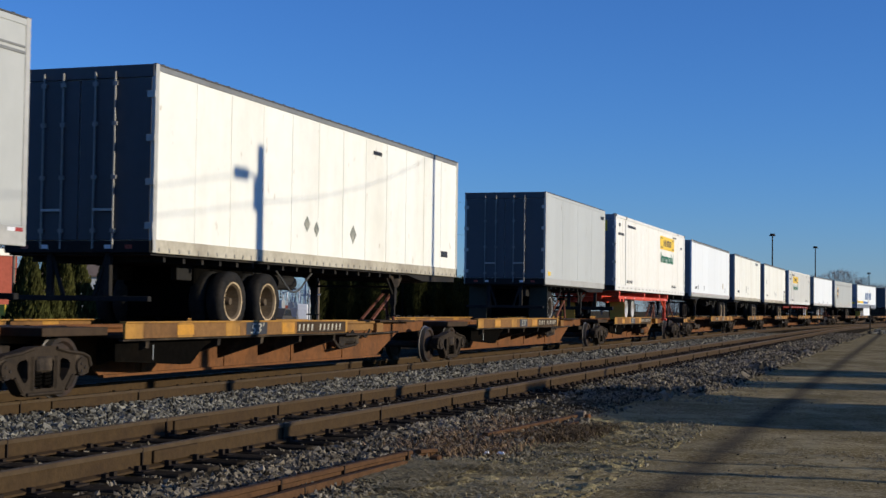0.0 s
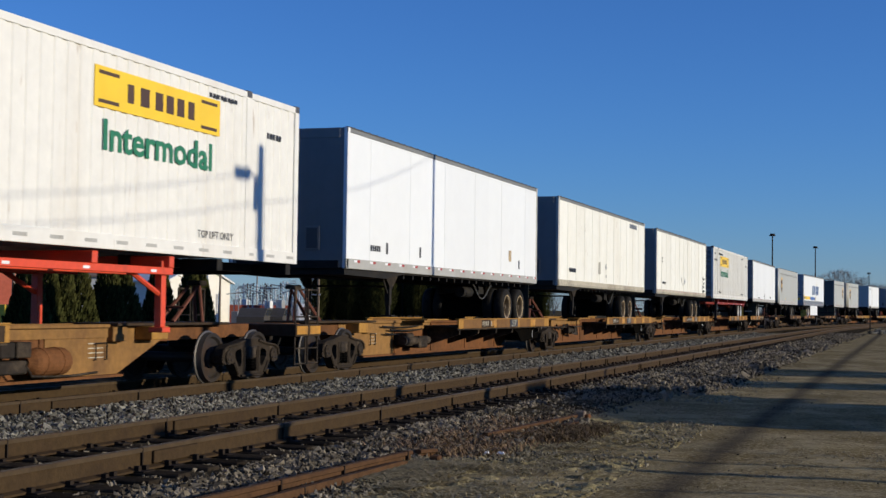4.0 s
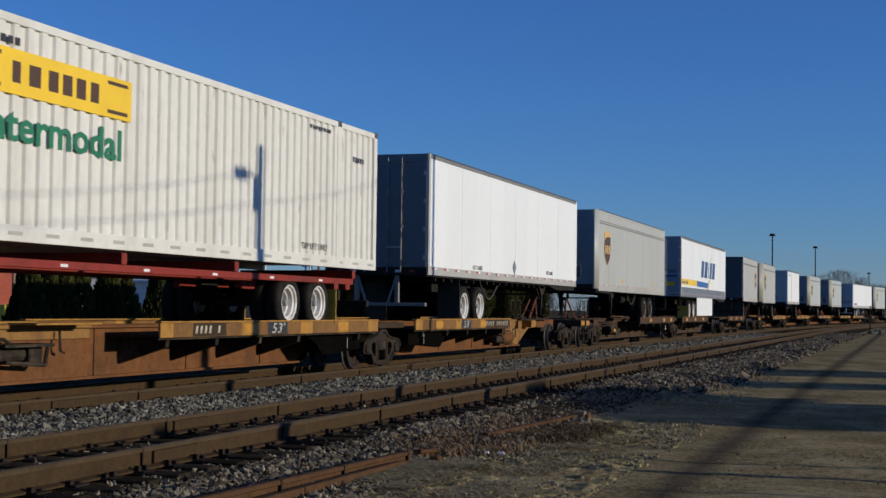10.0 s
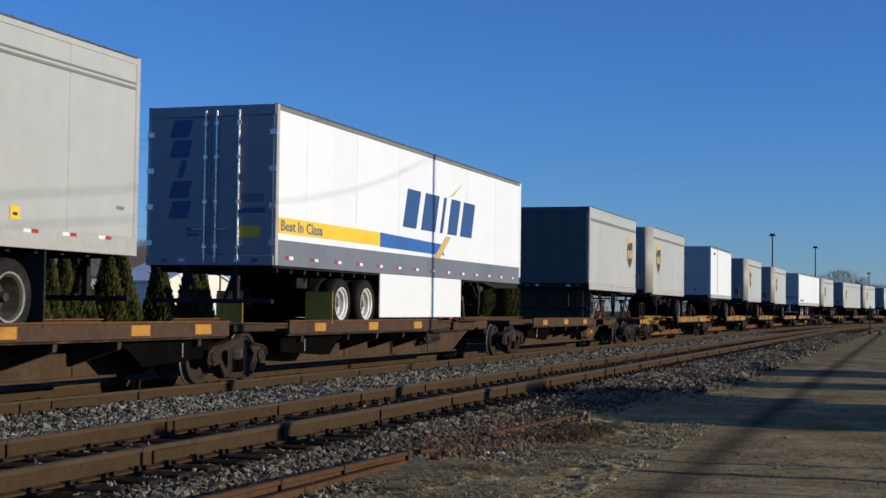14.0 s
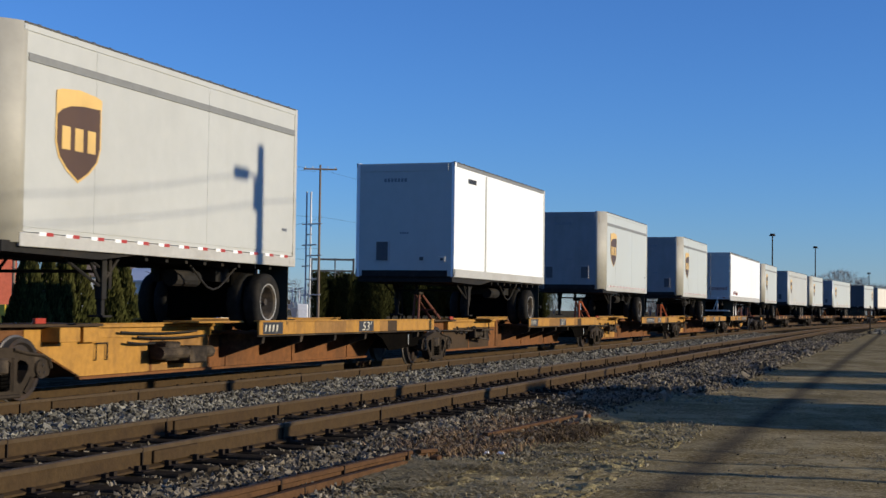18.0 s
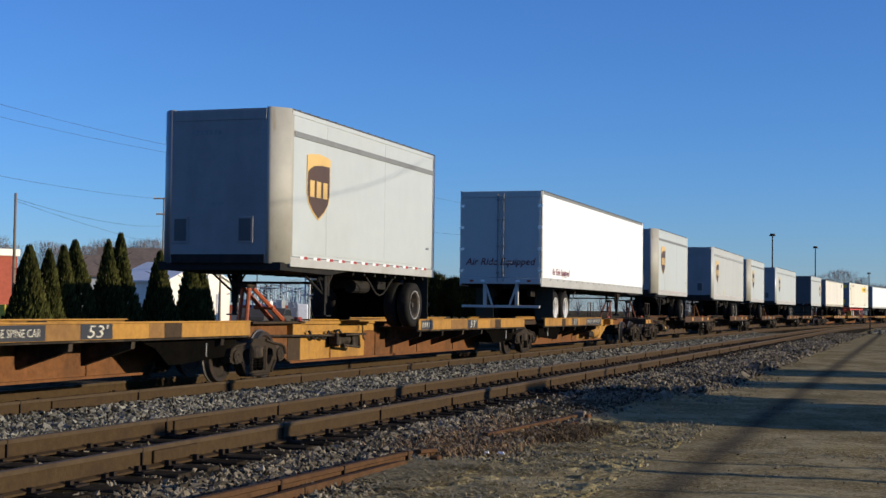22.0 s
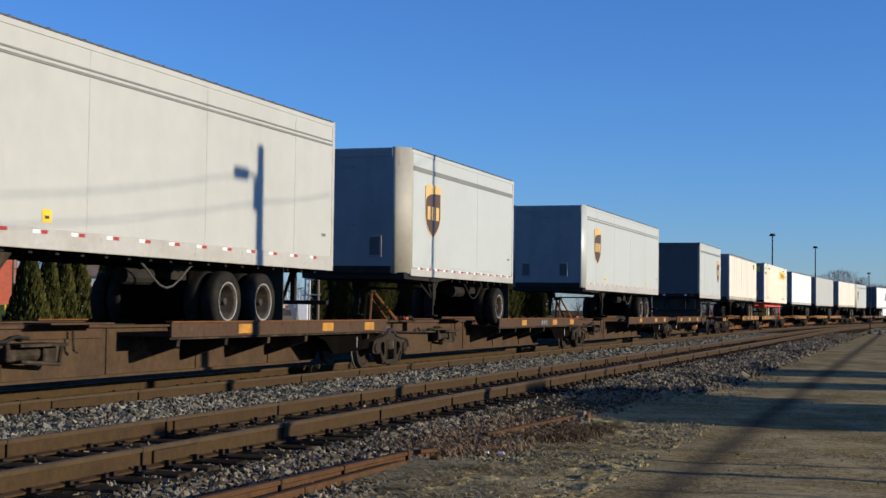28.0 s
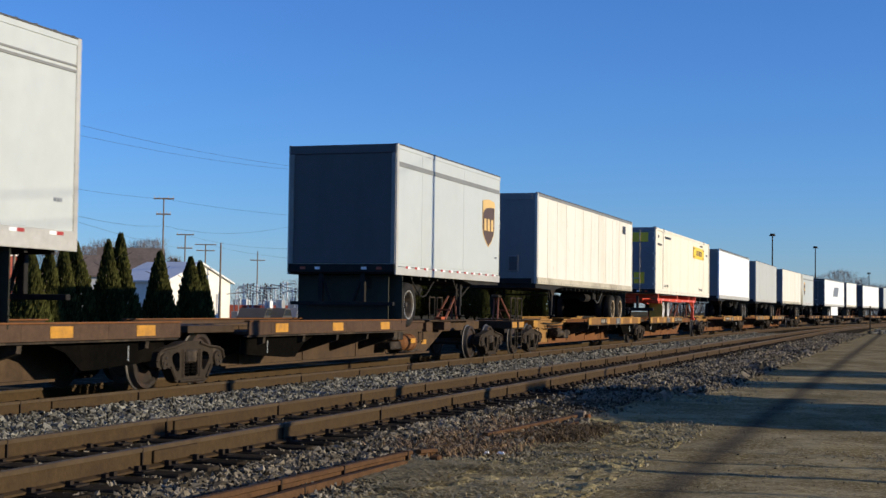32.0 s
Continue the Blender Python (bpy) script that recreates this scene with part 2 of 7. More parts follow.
M["rail_orange"] = surface("orange_rail_rust", (0.082, 0.043, 0.021), 0.9, grain=(15, 0.3), stain=(2.5, 0.35), stain_color=(0.05, 0.028, 0.016), bump=(40, 0.25), spec=0.1)
M["spike"] = surface("spike_iron", (0.026, 0.019, 0.014), 0.8, grain=(20, 0.2), spec=0.1)
M["stone"] = surface("crushed_limestone", (0.150, 0.142, 0.118), 0.9, grain=(20, 0.25), stain=(1.2, 0.25), spread=0.8, spec=0.0)
M["stone_tan"] = surface("tan_pea_gravel", (0.20, 0.175, 0.125), 0.95, grain=(20, 0.2), stain=(1.0, 0.25), spread=0.6, spec=0.0)
M["stone_dirty"] = surface("dirty_ballast_stone", (0.138, 0.119, 0.090), 0.92, grain=(20, 0.25), stain=(1.0, 0.3), stain_color=(0.07, 0.055, 0.038), spread=0.85, spec=0.0)
M["red_brick"] = surface("red_brick", (0.33, 0.085, 0.055), 0.85, grain=(5, 0.15), stain=(0.6, 0.15), spec=0.1)
M["wall_white"] = surface("white_siding", (0.78, 0.74, 0.64), 0.6, grain=(2, 0.05), stain=(0.3, 0.08))
M["roof_grey"] = surface("grey_metal_roof", (0.46, 0.47, 0.47), 0.6, grain=(2, 0.06), stain=(0.3, 0.1))
M["roof_pale"] = surface("pale_metal_roof", (0.70, 0.70, 0.68), 0.55, grain=(2, 0.06), stain=(0.3, 0.1))
M["container_cream"] = surface("container_cream", (0.68, 0.64, 0.53), 0.55, grain=(4, 0.06), stain=(0.8, 0.2), stain_color=(0.50, 0.40, 0.27), streak=0.2)
M["cream_dark"] = surface("yellowed_cream_paint", (0.68, 0.65, 0.57), 0.55, grain=(3, 0.04), stain=(0.6, 0.22), stain_color=(0.50, 0.41, 0.28), streak=0.18, specks=(6.0, 0.68, 0.5, (0.38, 0.28, 0.17)))
M["roof_brown"] = surface("brown_shingle_roof", (0.16, 0.125, 0.105), 0.9, grain=(3, 0.15), stain=(0.5, 0.2), spec=0.1)
M["switch_grey"] = surface("dull_switchgear_grey", (0.085, 0.09, 0.095), 0.6, grain=(6, 0.15), stain=(1.5, 0.25), spec=0.1)
M["hose_grey"] = surface("grey_hose", (0.06, 0.06, 0.057), 0.6)
M["galvanised"] = surface("galvanised_steel", (0.42, 0.43, 0.44), 0.45, metal=0.5, grain=(8, 0.1))
M["evergreen"] = surface("evergreen_needles", (0.044, 0.047, 0.015), 0.9, grain=(5, 0.4), stain=(1.2, 0.3), stain_color=(0.055, 0.045, 0.014), spread=0.5, spec=0.0)
M["hedge"] = surface("dark_hedge_leaves", (0.034, 0.036, 0.013), 0.95, grain=(4, 0.4), stain=(0.8, 0.3), spread=0.5, spec=0.0)
M["bark"] = surface("bark", (0.12, 0.095, 0.075), 0.95, grain=(10, 0.3), stain=(1, 0.3), spec=0.0)
M["twig"] = surface("bare_twigs", (0.20, 0.165, 0.15), 0.95, grain=(3, 0.2), stain=(0.3, 0.2), spread=0.2, spec=0.0)
M["dry_grass"] = surface("dry_grass", (0.31, 0.255, 0.15), 0.95, grain=(6, 0.25), stain=(1, 0.2), spread=0.45, spec=0.0)
M["weed"] = surface("dead_weeds", (0.12, 0.086, 0.052), 0.95, grain=(6, 0.3), stain=(1, 0.2), spread=0.6, spec=0.0)
M["brush"] = surface("dry_brush", (0.20, 0.135, 0.082), 0.95, grain=(6, 0.3), stain=(1, 0.2), spread=0.6, spec=0.0)
M["car_paint_a"] = surface("distant_car_paint", (0.13, 0.135, 0.145), 0.35, grain=(2, 0.05))
M["tar"] = surface("roof_tar", (0.07, 0.065, 0.06), 0.9, spec=0.1)
M["wire"] = surface("black_wire", (0.045, 0.045, 0.045), 0.7, spec=0.1)
M["glass_dark"] = surface("dark_window_glass", (0.03, 0.035, 0.04), 0.15)
M["yellow_plastic"] = surface("yellow_paint", (0.75, 0.48, 0.03), 0.5)


def ground_material(name, base, dark, light, pebble, stripe=False, drawn=1.0):
    """Ground: base earth, light gravel specks, dark damp patches, and for the lot a painted shadow-like dark strip."""
    m = bpy.data.materials.new(name)
    m.use_nodes = True
    nt = m.node_tree
    bsdf = nt.nodes["Principled BSDF"]
    bsdf.inputs["Roughness"].default_value = 1.0
    bsdf.inputs["Specular IOR Level"].default_value = 0.0
    geo = nt.nodes.new("ShaderNodeNewGeometry")
    big = node(nt, "ShaderNodeTexNoise", Scale=0.35, Detail=7.0, Roughness=0.65)
    mid = node(nt, "ShaderNodeTexNoise", Scale=9.0, Detail=8.0, Roughness=0.75)
    fine = node(nt, "ShaderNodeTexVoronoi", Scale=pebble)
    for n in (big, mid, fine):
        nt.links.new(geo.outputs["Position"], n.inputs["Vector"])

    def ramp(src, lo, hi, a, b):
        r = nt.nodes.new("ShaderNodeMapRange")
        r.inputs["From Min"].default_value, r.inputs["From Max"].default_value = lo, hi
        r.inputs["To Min"].default_value, r.inputs["To Max"].default_value = a, b
        nt.links.new(src, r.inputs["Value"])
        return r.outputs[0]

    def mix(f, a, b):
        x = nt.nodes.new("ShaderNodeMix")
        x.data_type = "RGBA"
        if isinstance(f, float):
            x.inputs["Factor"].default_value = f
        else:
            nt.links.new(f, x.inputs["Factor"])
        for key, c in (("A", a), ("B", b)):
            if isinstance(c, tuple):
                x.inputs[key].default_value = (*c, 1)
            else:
                nt.links.new(c, x.inputs[key])
        return x.outputs["Result"]

    col = mix(ramp(mid.outputs["Fac"], 0.38, 0.64, 0.0, 1.0), base, dark)
    patch = node(nt, "ShaderNodeTexNoise", Scale=1.1, Detail=9.0, Roughness=0.78)
    lay = nt.nodes.new("ShaderNodeMapping")
    lay.inputs["Scale"].default_value = (1.0, drawn, 1.0)
    nt.links.new(geo.outputs["Position"], lay.inputs["Vector"])
    nt.links.new(lay.outputs[0], patch.inputs["Vector"])
    if drawn != 1.0:
        nt.links.new(lay.outputs[0], mid.inputs["Vector"])
        nt.links.new(lay.outputs[0], big.inputs["Vector"])
        big.inputs["Scale"].default_value, mid.inputs["Scale"].default_value = 0.9, 4.0
    col = mix(ramp(patch.outputs["Fac"], 0.45, 0.60, 0.0, 0.85), col, tuple(0.75 * c for c in light))
    col = mix(ramp(fine.outputs["Color"], 0.55, 0.9, 0.0, 0.85), col, light)
    col = mix(ramp(big.outputs["Fac"], 0.45, 0.7, 0.0, 0.65), col, dark)
    # soft-edged dark strip along y, painted into the lot colour like a shadow
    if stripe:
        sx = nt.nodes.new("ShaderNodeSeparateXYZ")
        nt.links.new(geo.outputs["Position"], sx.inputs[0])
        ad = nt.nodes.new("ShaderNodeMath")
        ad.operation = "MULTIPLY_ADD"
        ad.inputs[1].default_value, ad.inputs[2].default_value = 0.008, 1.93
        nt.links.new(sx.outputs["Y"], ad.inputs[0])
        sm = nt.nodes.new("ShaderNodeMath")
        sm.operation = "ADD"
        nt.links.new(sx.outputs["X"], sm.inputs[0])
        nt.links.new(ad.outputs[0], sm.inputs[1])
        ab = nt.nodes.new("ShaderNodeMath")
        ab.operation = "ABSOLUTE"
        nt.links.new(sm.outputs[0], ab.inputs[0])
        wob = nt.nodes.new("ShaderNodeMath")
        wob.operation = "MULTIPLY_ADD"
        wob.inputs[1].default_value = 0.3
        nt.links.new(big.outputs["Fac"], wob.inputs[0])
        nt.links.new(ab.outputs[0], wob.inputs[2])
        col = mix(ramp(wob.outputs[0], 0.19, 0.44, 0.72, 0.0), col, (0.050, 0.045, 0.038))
    nt.links.new(col, bsdf.inputs["Base Color"])
    b = nt.nodes.new("ShaderNodeBump")
    b.inputs["Strength"].default_value, b.inputs["Distance"].default_value = 0.8, 0.03
    nt.links.new(mid.outputs["Fac"], b.inputs["Height"])
    nt.links.new(b.outputs[0], bsdf.inputs["Normal"])
    return m


M["earth"] = ground_material("dry_earth", (0.105, 0.078, 0.040), (0.045, 0.034, 0.019), (0.21, 0.17, 0.10), 22.0)
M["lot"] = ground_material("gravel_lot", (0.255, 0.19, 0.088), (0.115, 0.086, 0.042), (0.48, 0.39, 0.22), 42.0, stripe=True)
M["straw"] = ground_material("matted_straw", (0.31, 0.25, 0.115), (0.050, 0.038, 0.022), (0.44, 0.365, 0.195), 55.0, drawn=2.6)
M["bank"] = ground_material("stony_bank", (0.125, 0.10, 0.075), (0.055, 0.042, 0.030), (0.27, 0.235, 0.185), 20.0)
# bed colour lowered to carry the shade under and behind the train
M["bed"] = ground_material("ballast_bed", (0.036, 0.027, 0.014), (0.012, 0.009, 0.005), (0.12, 0.10, 0.07), 16.0)


# ---- mesh helpers ----
def box(bm, x0, x1, y0, y1, z0, z1, bev=0.0):
    vs = [bm.verts.new((x, y, z)) for z in (min(z0, z1), max(z0, z1)) for y in (min(y0, y1), max(y0, y1)) for x in (min(x0, x1), max(x0, x1))]
    fs = [bm.faces.new([vs[i] for i in f]) for f in ((0, 2, 3, 1), (4, 5, 7, 6), (0, 1, 5, 4), (2, 6, 7, 3), (0, 4, 6, 2), (1, 3, 7, 5))]
    if bev > 0:
        es = list({e for f in fs for e in f.edges})
        bmesh.ops.bevel(bm, geom=es, offset=bev, segments=1, affect="EDGES")
    return bm


def prism(bm, pts, x0, x1):
    """A polygon in the y-z plane, pushed out from x0 to x1."""
    a = [bm.verts.new((x0, y, z)) for y, z in pts]
    b = [bm.verts.new((x1, y, z)) for y, z in pts]
    n = len(pts)
    bm.faces.new(a)
    bm.faces.new(b[::-1])
    for i in range(n):
        bm.faces.new((a[i], b[i], b[(i + 1) % n], a[(i + 1) % n]))
    return bm


def tube(bm, p, q, r, seg=8, r2=None):
    p, q = Vector(p), Vector(q)
    r2 = r if r2 is None else r2
    d = (q - p).normalized()
    s = d.orthogonal().normalized()
    t = d.cross(s)
    a, b = [], []
    for i in range(seg):
        w = 2 * math.pi * i / seg
        o = s * math.cos(w) + t * math.sin(w)
        a.append(bm.verts.new(p + o * r))
        b.append(bm.verts.new(q + o * r2))
    bm.faces.new(a[::-1])
    bm.faces.new(b)
    for i in range(seg):
        bm.faces.new((a[i], a[(i + 1) % seg], b[(i + 1) % seg], b[i]))
    return bm


def pipe(bm, pts, r, seg=6):
    """One unbroken round pipe through the points."""
    pts = [Vector(p) for p in pts]
    rings = []
    for i, p in enumerate(pts):
        d = (pts[min(i + 1, len(pts) - 1)] - pts[max(i - 1, 0)]).normalized()
        s = d.cross(Vector((0.31, 0.17, 0.94))).normalized()
        t = d.cross(s)
        rings.append([bm.verts.new(p + (s * math.cos(2 * math.pi * k / seg) + t * math.sin(2 * math.pi * k / seg)) * r) for k in range(seg)])
    for a, b in zip(rings, rings[1:]):
        for k in range(seg):
            bm.faces.new((a[k], a[(k + 1) % seg], b[(k + 1) % seg], b[k]))
    bm.faces.new(rings[0][::-1])
    bm.faces.new(rings[-1])
    return bm


def lathe_x(bm, prof, cx, cy, cz, seg=24, caps=(True, True)):
    """A closed profile of (x, radius) pairs spun about an axis along x."""
    rings = []
    for x, r in prof:
        rings.append([bm.verts.new((cx + x, cy + r * math.cos(2 * math.pi * i / seg), cz + r * math.sin(2 * math.pi * i / seg))) for i in range(seg)])
    for a, b in zip(rings, rings[1:]):
        for i in range(seg):
            bm.faces.new((a[i], a[(i + 1) % seg], b[(i + 1) % seg], b[i]))
    if caps[0]:
        bm.faces.new(rings[0][::-1])
    if caps[1]:
        bm.faces.new(rings[-1])
    return bm


def to_mesh(name, bm, material, smooth=False):
    bmesh.ops.recalc_face_normals(bm, faces=bm.faces)
    me = bpy.data.meshes.new(name)
    bm.to_mesh(me)
    bm.free()
    if smooth:
        me.polygons.foreach_set("use_smooth", [True] * len(me.polygons))
    me.materials.append(material)
    return me


def part(name, bm, material, parent, label="", at=(0, 0, 0), smooth=False):
    """One mesh under a thing or a part; bm may be a finished mesh to be shared."""
    me = bm if isinstance(bm, bpy.types.Mesh) else to_mesh(name, bm, material, smooth)
    ob = new(name, me)
    ob.parent = parent
    ob.location = at
    if label:
        ob["label"] = label
    return ob


def thing(name, label, category, at=(0, 0, 0), group="", kind="", rz=0.0):
    ob = new(name)
    ob.matrix_basis = pose(*at, 0, 0, rz)
    return tagged(ob, label, category, group, kind)


def solid(name, bm, material, label="", category="", group="", kind="", at=(0, 0, 0)):
    ob = new(name, to_mesh(name, bm, material))
    ob.location = at
    return tagged(ob, label, category, group, kind)


WORDS = {}


def words(text, size, shear=0.0, width=1.0, bold=0.0):
    """Lettering as a thin mesh, lying in its own x-y plane."""
    key = (text, size, shear, width, bold)
    if key not in WORDS:
        cu = bpy.data.curves.new("lettering", "FONT")
        cu.body, cu.size, cu.shear, cu.extrude, cu.resolution_u = text, size, shear, 0.002, 2
        cu.align_x, cu.offset = "LEFT", bold * size
        ob = bpy.data.objects.new("lettering", cu)
        scene.collection.objects.link(ob)
        dg = bpy.context.evaluated_depsgraph_get()
        me = bpy.data.meshes.new_from_object(ob.evaluated_get(dg))
        scene.collection.objects.unlink(ob)
        bpy.data.objects.remove(ob)
        me.transform(Matrix.Diagonal((width, 1, 1, 1)))
        WORDS[key] = me
    return WORDS[key]


def lettering(text, size, material, parent, x, y, z, shear=0.0, width=1.0, name="lettering", end=False, length=0.0, bold=0.0):
    """Writing on the side that faces +x (reading along +y), or, with end, on the end that faces -y (reading along +x)."""
    me = words(text, size, shear, width, bold).copy()
    if length:
        me.transform(Matrix.Diagonal((length / max(q.co.x for q in me.vertices), 1, 1, 1)))
    me.materials.clear()
    me.materials.append(material)
    ob = new(name, me)
    ob.parent = parent
    turn = Matrix(((1, 0, 0), (0, 0, -1), (0, 1, 0))) if end else Matrix(((0, 0, 1), (1, 0, 0), (0, 1, 0)))
    ob.matrix_basis = Matrix.Translation((x, y, z)) @ turn.to_4x4()
    return ob

# ---- plan ----
TRAIN_X = -11.975        # centre of the train's track
NEAR_X = -7.41           # centre of the track in front
SPEED = 11.1
BEND_Y, BEND_R = 103.0, 790.0
GROUND = -0.24


def along(s, lat):
    """Place and heading at s metres along the tracks, lat metres across; past BEND_Y they bend to the right."""
    if s <= BEND_Y:
        return lat, s, 0.0
    a = (s - BEND_Y) / BEND_R
    rad = BEND_R - (lat - TRAIN_X)
    return TRAIN_X + BEND_R - rad * math.cos(a), BEND_Y + rad * math.sin(a), -math.degrees(a)


# ---- ground, tracks ----
def ribbon(name, stations, profile, material, lat0, closed=False):
    """A strip that follows the tracks: profile of (across, height) swept along the stations."""
    verts, faces = [], []
    n = len(profile)
    for s in stations:
        for dx, z in profile:
            x, y, _ = along(s, lat0 + dx)
            verts.append((x, y, z))
    for i in range(len(stations) - 1):
        for k in range(n if closed else n - 1):
            k2 = (k + 1) % n
            faces.append((i * n + k, i * n + k2, (i + 1) * n + k2, (i + 1) * n + k))
    if closed:
        faces.append(tuple(range(n - 1, -1, -1)))
        faces.append(tuple(range((len(stations) - 1) * n, len(stations) * n)))
    me = bpy.data.meshes.new(name)
    me.from_pydata(verts, [], faces)
    me.materials.append(material)
    bm = bmesh.new()
    bm.from_mesh(me)
    bmesh.ops.recalc_face_normals(bm, faces=bm.faces)
    bm.to_mesh(me)
    bm.free()
    return new(name, me)


FAR_S = 470.0
STATIONS = [-440, -300, -200, -100, -40] + [-20 + 4 * i for i in range(32)] + [112 + 12 * i for i in range(31)]

ground = bpy.data.meshes.new("ground")
ground.from_pydata([(-3000, -3000, GROUND), (3000, -3000, GROUND), (3000, 3000, GROUND), (-3000, 3000, GROUND)], [], [(0, 1, 2, 3)])
ground.materials.append(M["earth"])
tagged(new("ground", ground), "dry brown earth beside the railway", "ground", kind="structure")


def uneven_sheet(name, x0, x1, y0, y1, step, z, amp, material, edge=0.0, freq=0.7):
    nx, ny = int((x1 - x0) / step) + 1, int((y1 - y0) / step) + 1
    verts, faces = [], []
    for j in range(ny):
        for i in range(nx):
            x, y = x0 + (x1 - x0) * i / (nx - 1), y0 + (y1 - y0) * j / (ny - 1)
            zz = z + amp * noise.fractal(Vector((x * freq, y * freq, 3.0)), 0.8, 2.0, 4)
            if edge and i == 0:
                x += edge * noise.noise(Vector((0.0, y * 0.9, 9.0)))
            if i in (0, nx - 1) or j in (0, ny - 1):
                zz = GROUND - 0.01
            verts.append((x, y, zz))
    for j in range(ny - 1):
        for i in range(nx - 1):
            a = j * nx + i
            faces.append((a, a + 1, a + nx + 1, a + nx))
    me = bpy.data.meshes.new(name)
    me.from_pydata(verts, [], faces)
    me.materials.append(material)
    return new(name, me)


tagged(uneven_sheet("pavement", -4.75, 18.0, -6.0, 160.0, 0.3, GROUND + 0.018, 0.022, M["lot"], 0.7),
       "dusty tan gravel lot with a soft shadow-like strip painted along it", "gravel lot", kind="structure")

tagged(uneven_sheet("verge", -4.62, -2.55, 9.0, 19.6, 0.04, GROUND + 0.016, 0.036, M["straw"], 0.2, 6.5),
       "matted straw-coloured dead turf in low lumps along the lot", "verge", kind="structure")

# far side widened so the dark colour covers the train's shadow
bed = ribbon("ballast_bed", STATIONS, [(-9.0, GROUND - 0.02), (-8.6, -0.225), (-2.4, -0.225), (7.4, -0.225), (8.4, GROUND - 0.02)], M["bed"], TRAIN_X)
tagged(bed, "grey crushed-stone bed under the two tracks, darkened for the train's shade", "track bed", kind="structure")


def rail(lat, label, s0=-440.0, s1=FAR_S, z=0.0):
    """Flat-bottomed rail: foot and web in rust, worn head on top."""
    st = [s for s in STATIONS if s0 < s < s1]
    st = [s0] + st + [s1]
    th = thing("rail", label, "rail", group="railway rails", kind="structure")
    foot = [(-0.075, z - 0.20), (0.075, z - 0.20), (0.075, z - 0.182), (0.014, z - 0.165), (0.014, z - 0.04), (-0.014, z - 0.04), (-0.014, z - 0.165), (-0.075, z - 0.182)]
    head = [(-0.035, z - 0.04), (0.035, z - 0.04), (0.037, z - 0.008), (0.03, z), (-0.03, z), (-0.037, z - 0.008)]
    w = ribbon("rail_web", st, foot, M["rail_rust"], lat, True)
    hd = ribbon("rail_head", st, head, M["rail_head"], lat, True)
    w.parent = hd.parent = th
    return th


RAIL_LATS = (TRAIN_X - 0.753, TRAIN_X + 0.753, NEAR_X - 0.753, NEAR_X + 0.753)
for lat in RAIL_LATS[:2]:
    rail(lat, "rust-brown steel rail under the passing train")
for lat in RAIL_LATS[2:]:
    rail(lat, "rust-brown steel rail of the empty track")

# sleepers
tie = bmesh.new()
box(tie, -1.3, 1.3, -0.11, 0.11, -0.36, -0.172, 0.012)
tie = to_mesh("sleeper", tie, M["timber"])
for lat0, s_first, s_last in ((NEAR_X, 9.0, 90.0), (TRAIN_X, 13.0, 80.0)):
    s = s_first
    bedding = thing("sleepers", "dark creosoted timber sleepers under the rails", "railway sleepers", kind="structure")
    while s < s_last:
        o = part("sleeper", tie, None, bedding, at=(lat0 + random.uniform(-0.04, 0.04), s, random.uniform(-0.036, -0.016)))
        o.rotation_euler = (0, 0, random.uniform(-0.02, 0.02))
        s += 0.53

# ---- trailers ----
DECK = 0.86


def tyre_mesh():
    bm = bmesh.new()
    lathe_x(bm, [(-0.125, 0.30), (-0.14, 0.36), (-0.135, 0.45), (-0.11, 0.49), (-0.06, 0.50), (0.06, 0.50), (0.11, 0.49), (0.135, 0.45), (0.14, 0.36), (0.125, 0.30), (-0.125, 0.30)], 0, 0, 0, 28, (False, False))
    return to_mesh("tyre", bm, M["rubber"], True)


def rim_mesh(mat, dish, plain_hub=True, deep=False):
    bm = bmesh.new()
    if deep:
        prof = [(-0.13, 0.05), (-0.13, 0.19), (-0.10, 0.215), (-0.02, 0.222), (-0.01, 0.248), (0.07, 0.258), (0.085, 0.288), (0.122, 0.296), (0.132, 0.312), (0.132, 0.325), (0.12, 0.325)]
    else:
        prof = [(-0.10, 0.05), (-0.10, 0.20), (0.10, 0.264), (0.128, 0.30), (0.132, 0.325), (0.12, 0.325)]
    lathe_x(bm, prof, 0, 0, 0, 24, (True, False))
    for f in bm.faces:
        f.material_index = 0 if min((q.co.y ** 2 + q.co.z ** 2) ** 0.5 for q in f.verts) > (0.2145 if deep else 0.29) else 1
    for i in range(5):
        w = 2 * math.pi * i / 5
        tube(bm, (-0.10, 0.14 * math.cos(w), 0.14 * math.sin(w)), (-0.07, 0.14 * math.cos(w), 0.14 * math.sin(w)), 0.035, 8)
    tube(bm, (-0.10, 0, 0), (0.08, 0, 0), 0.085, 12, 0.06)
    if plain_hub:
        for f in bm.faces:
            if f.material_index == 0 and max((q.co.y ** 2 + q.co.z ** 2) ** 0.5 for q in f.verts) < 0.2:
                f.material_index = 1
    me = to_mesh("rim", bm, mat, False)
    me.materials.append(dish)
    return me


TYRE = tyre_mesh()
RIMS = {"rim_white": rim_mesh(M["rim_white"], M["rim_dark"], deep=True), "rim_rust": rim_mesh(M["rim_rust"], M["rim_tan"]), "rim_dark": rim_mesh(M["rim_dark"], M["rim_dish"])}


def wheel(parent, x, y, z, rim, side=1):
    o = part("wheel", TYRE, None, parent, "black truck tyre", at=(x, y, z))
    if side < 0:
        o.rotation_euler = (0, 0, math.pi)
    part("rim", RIMS[rim], None, o, "steel disc rim")
    return o


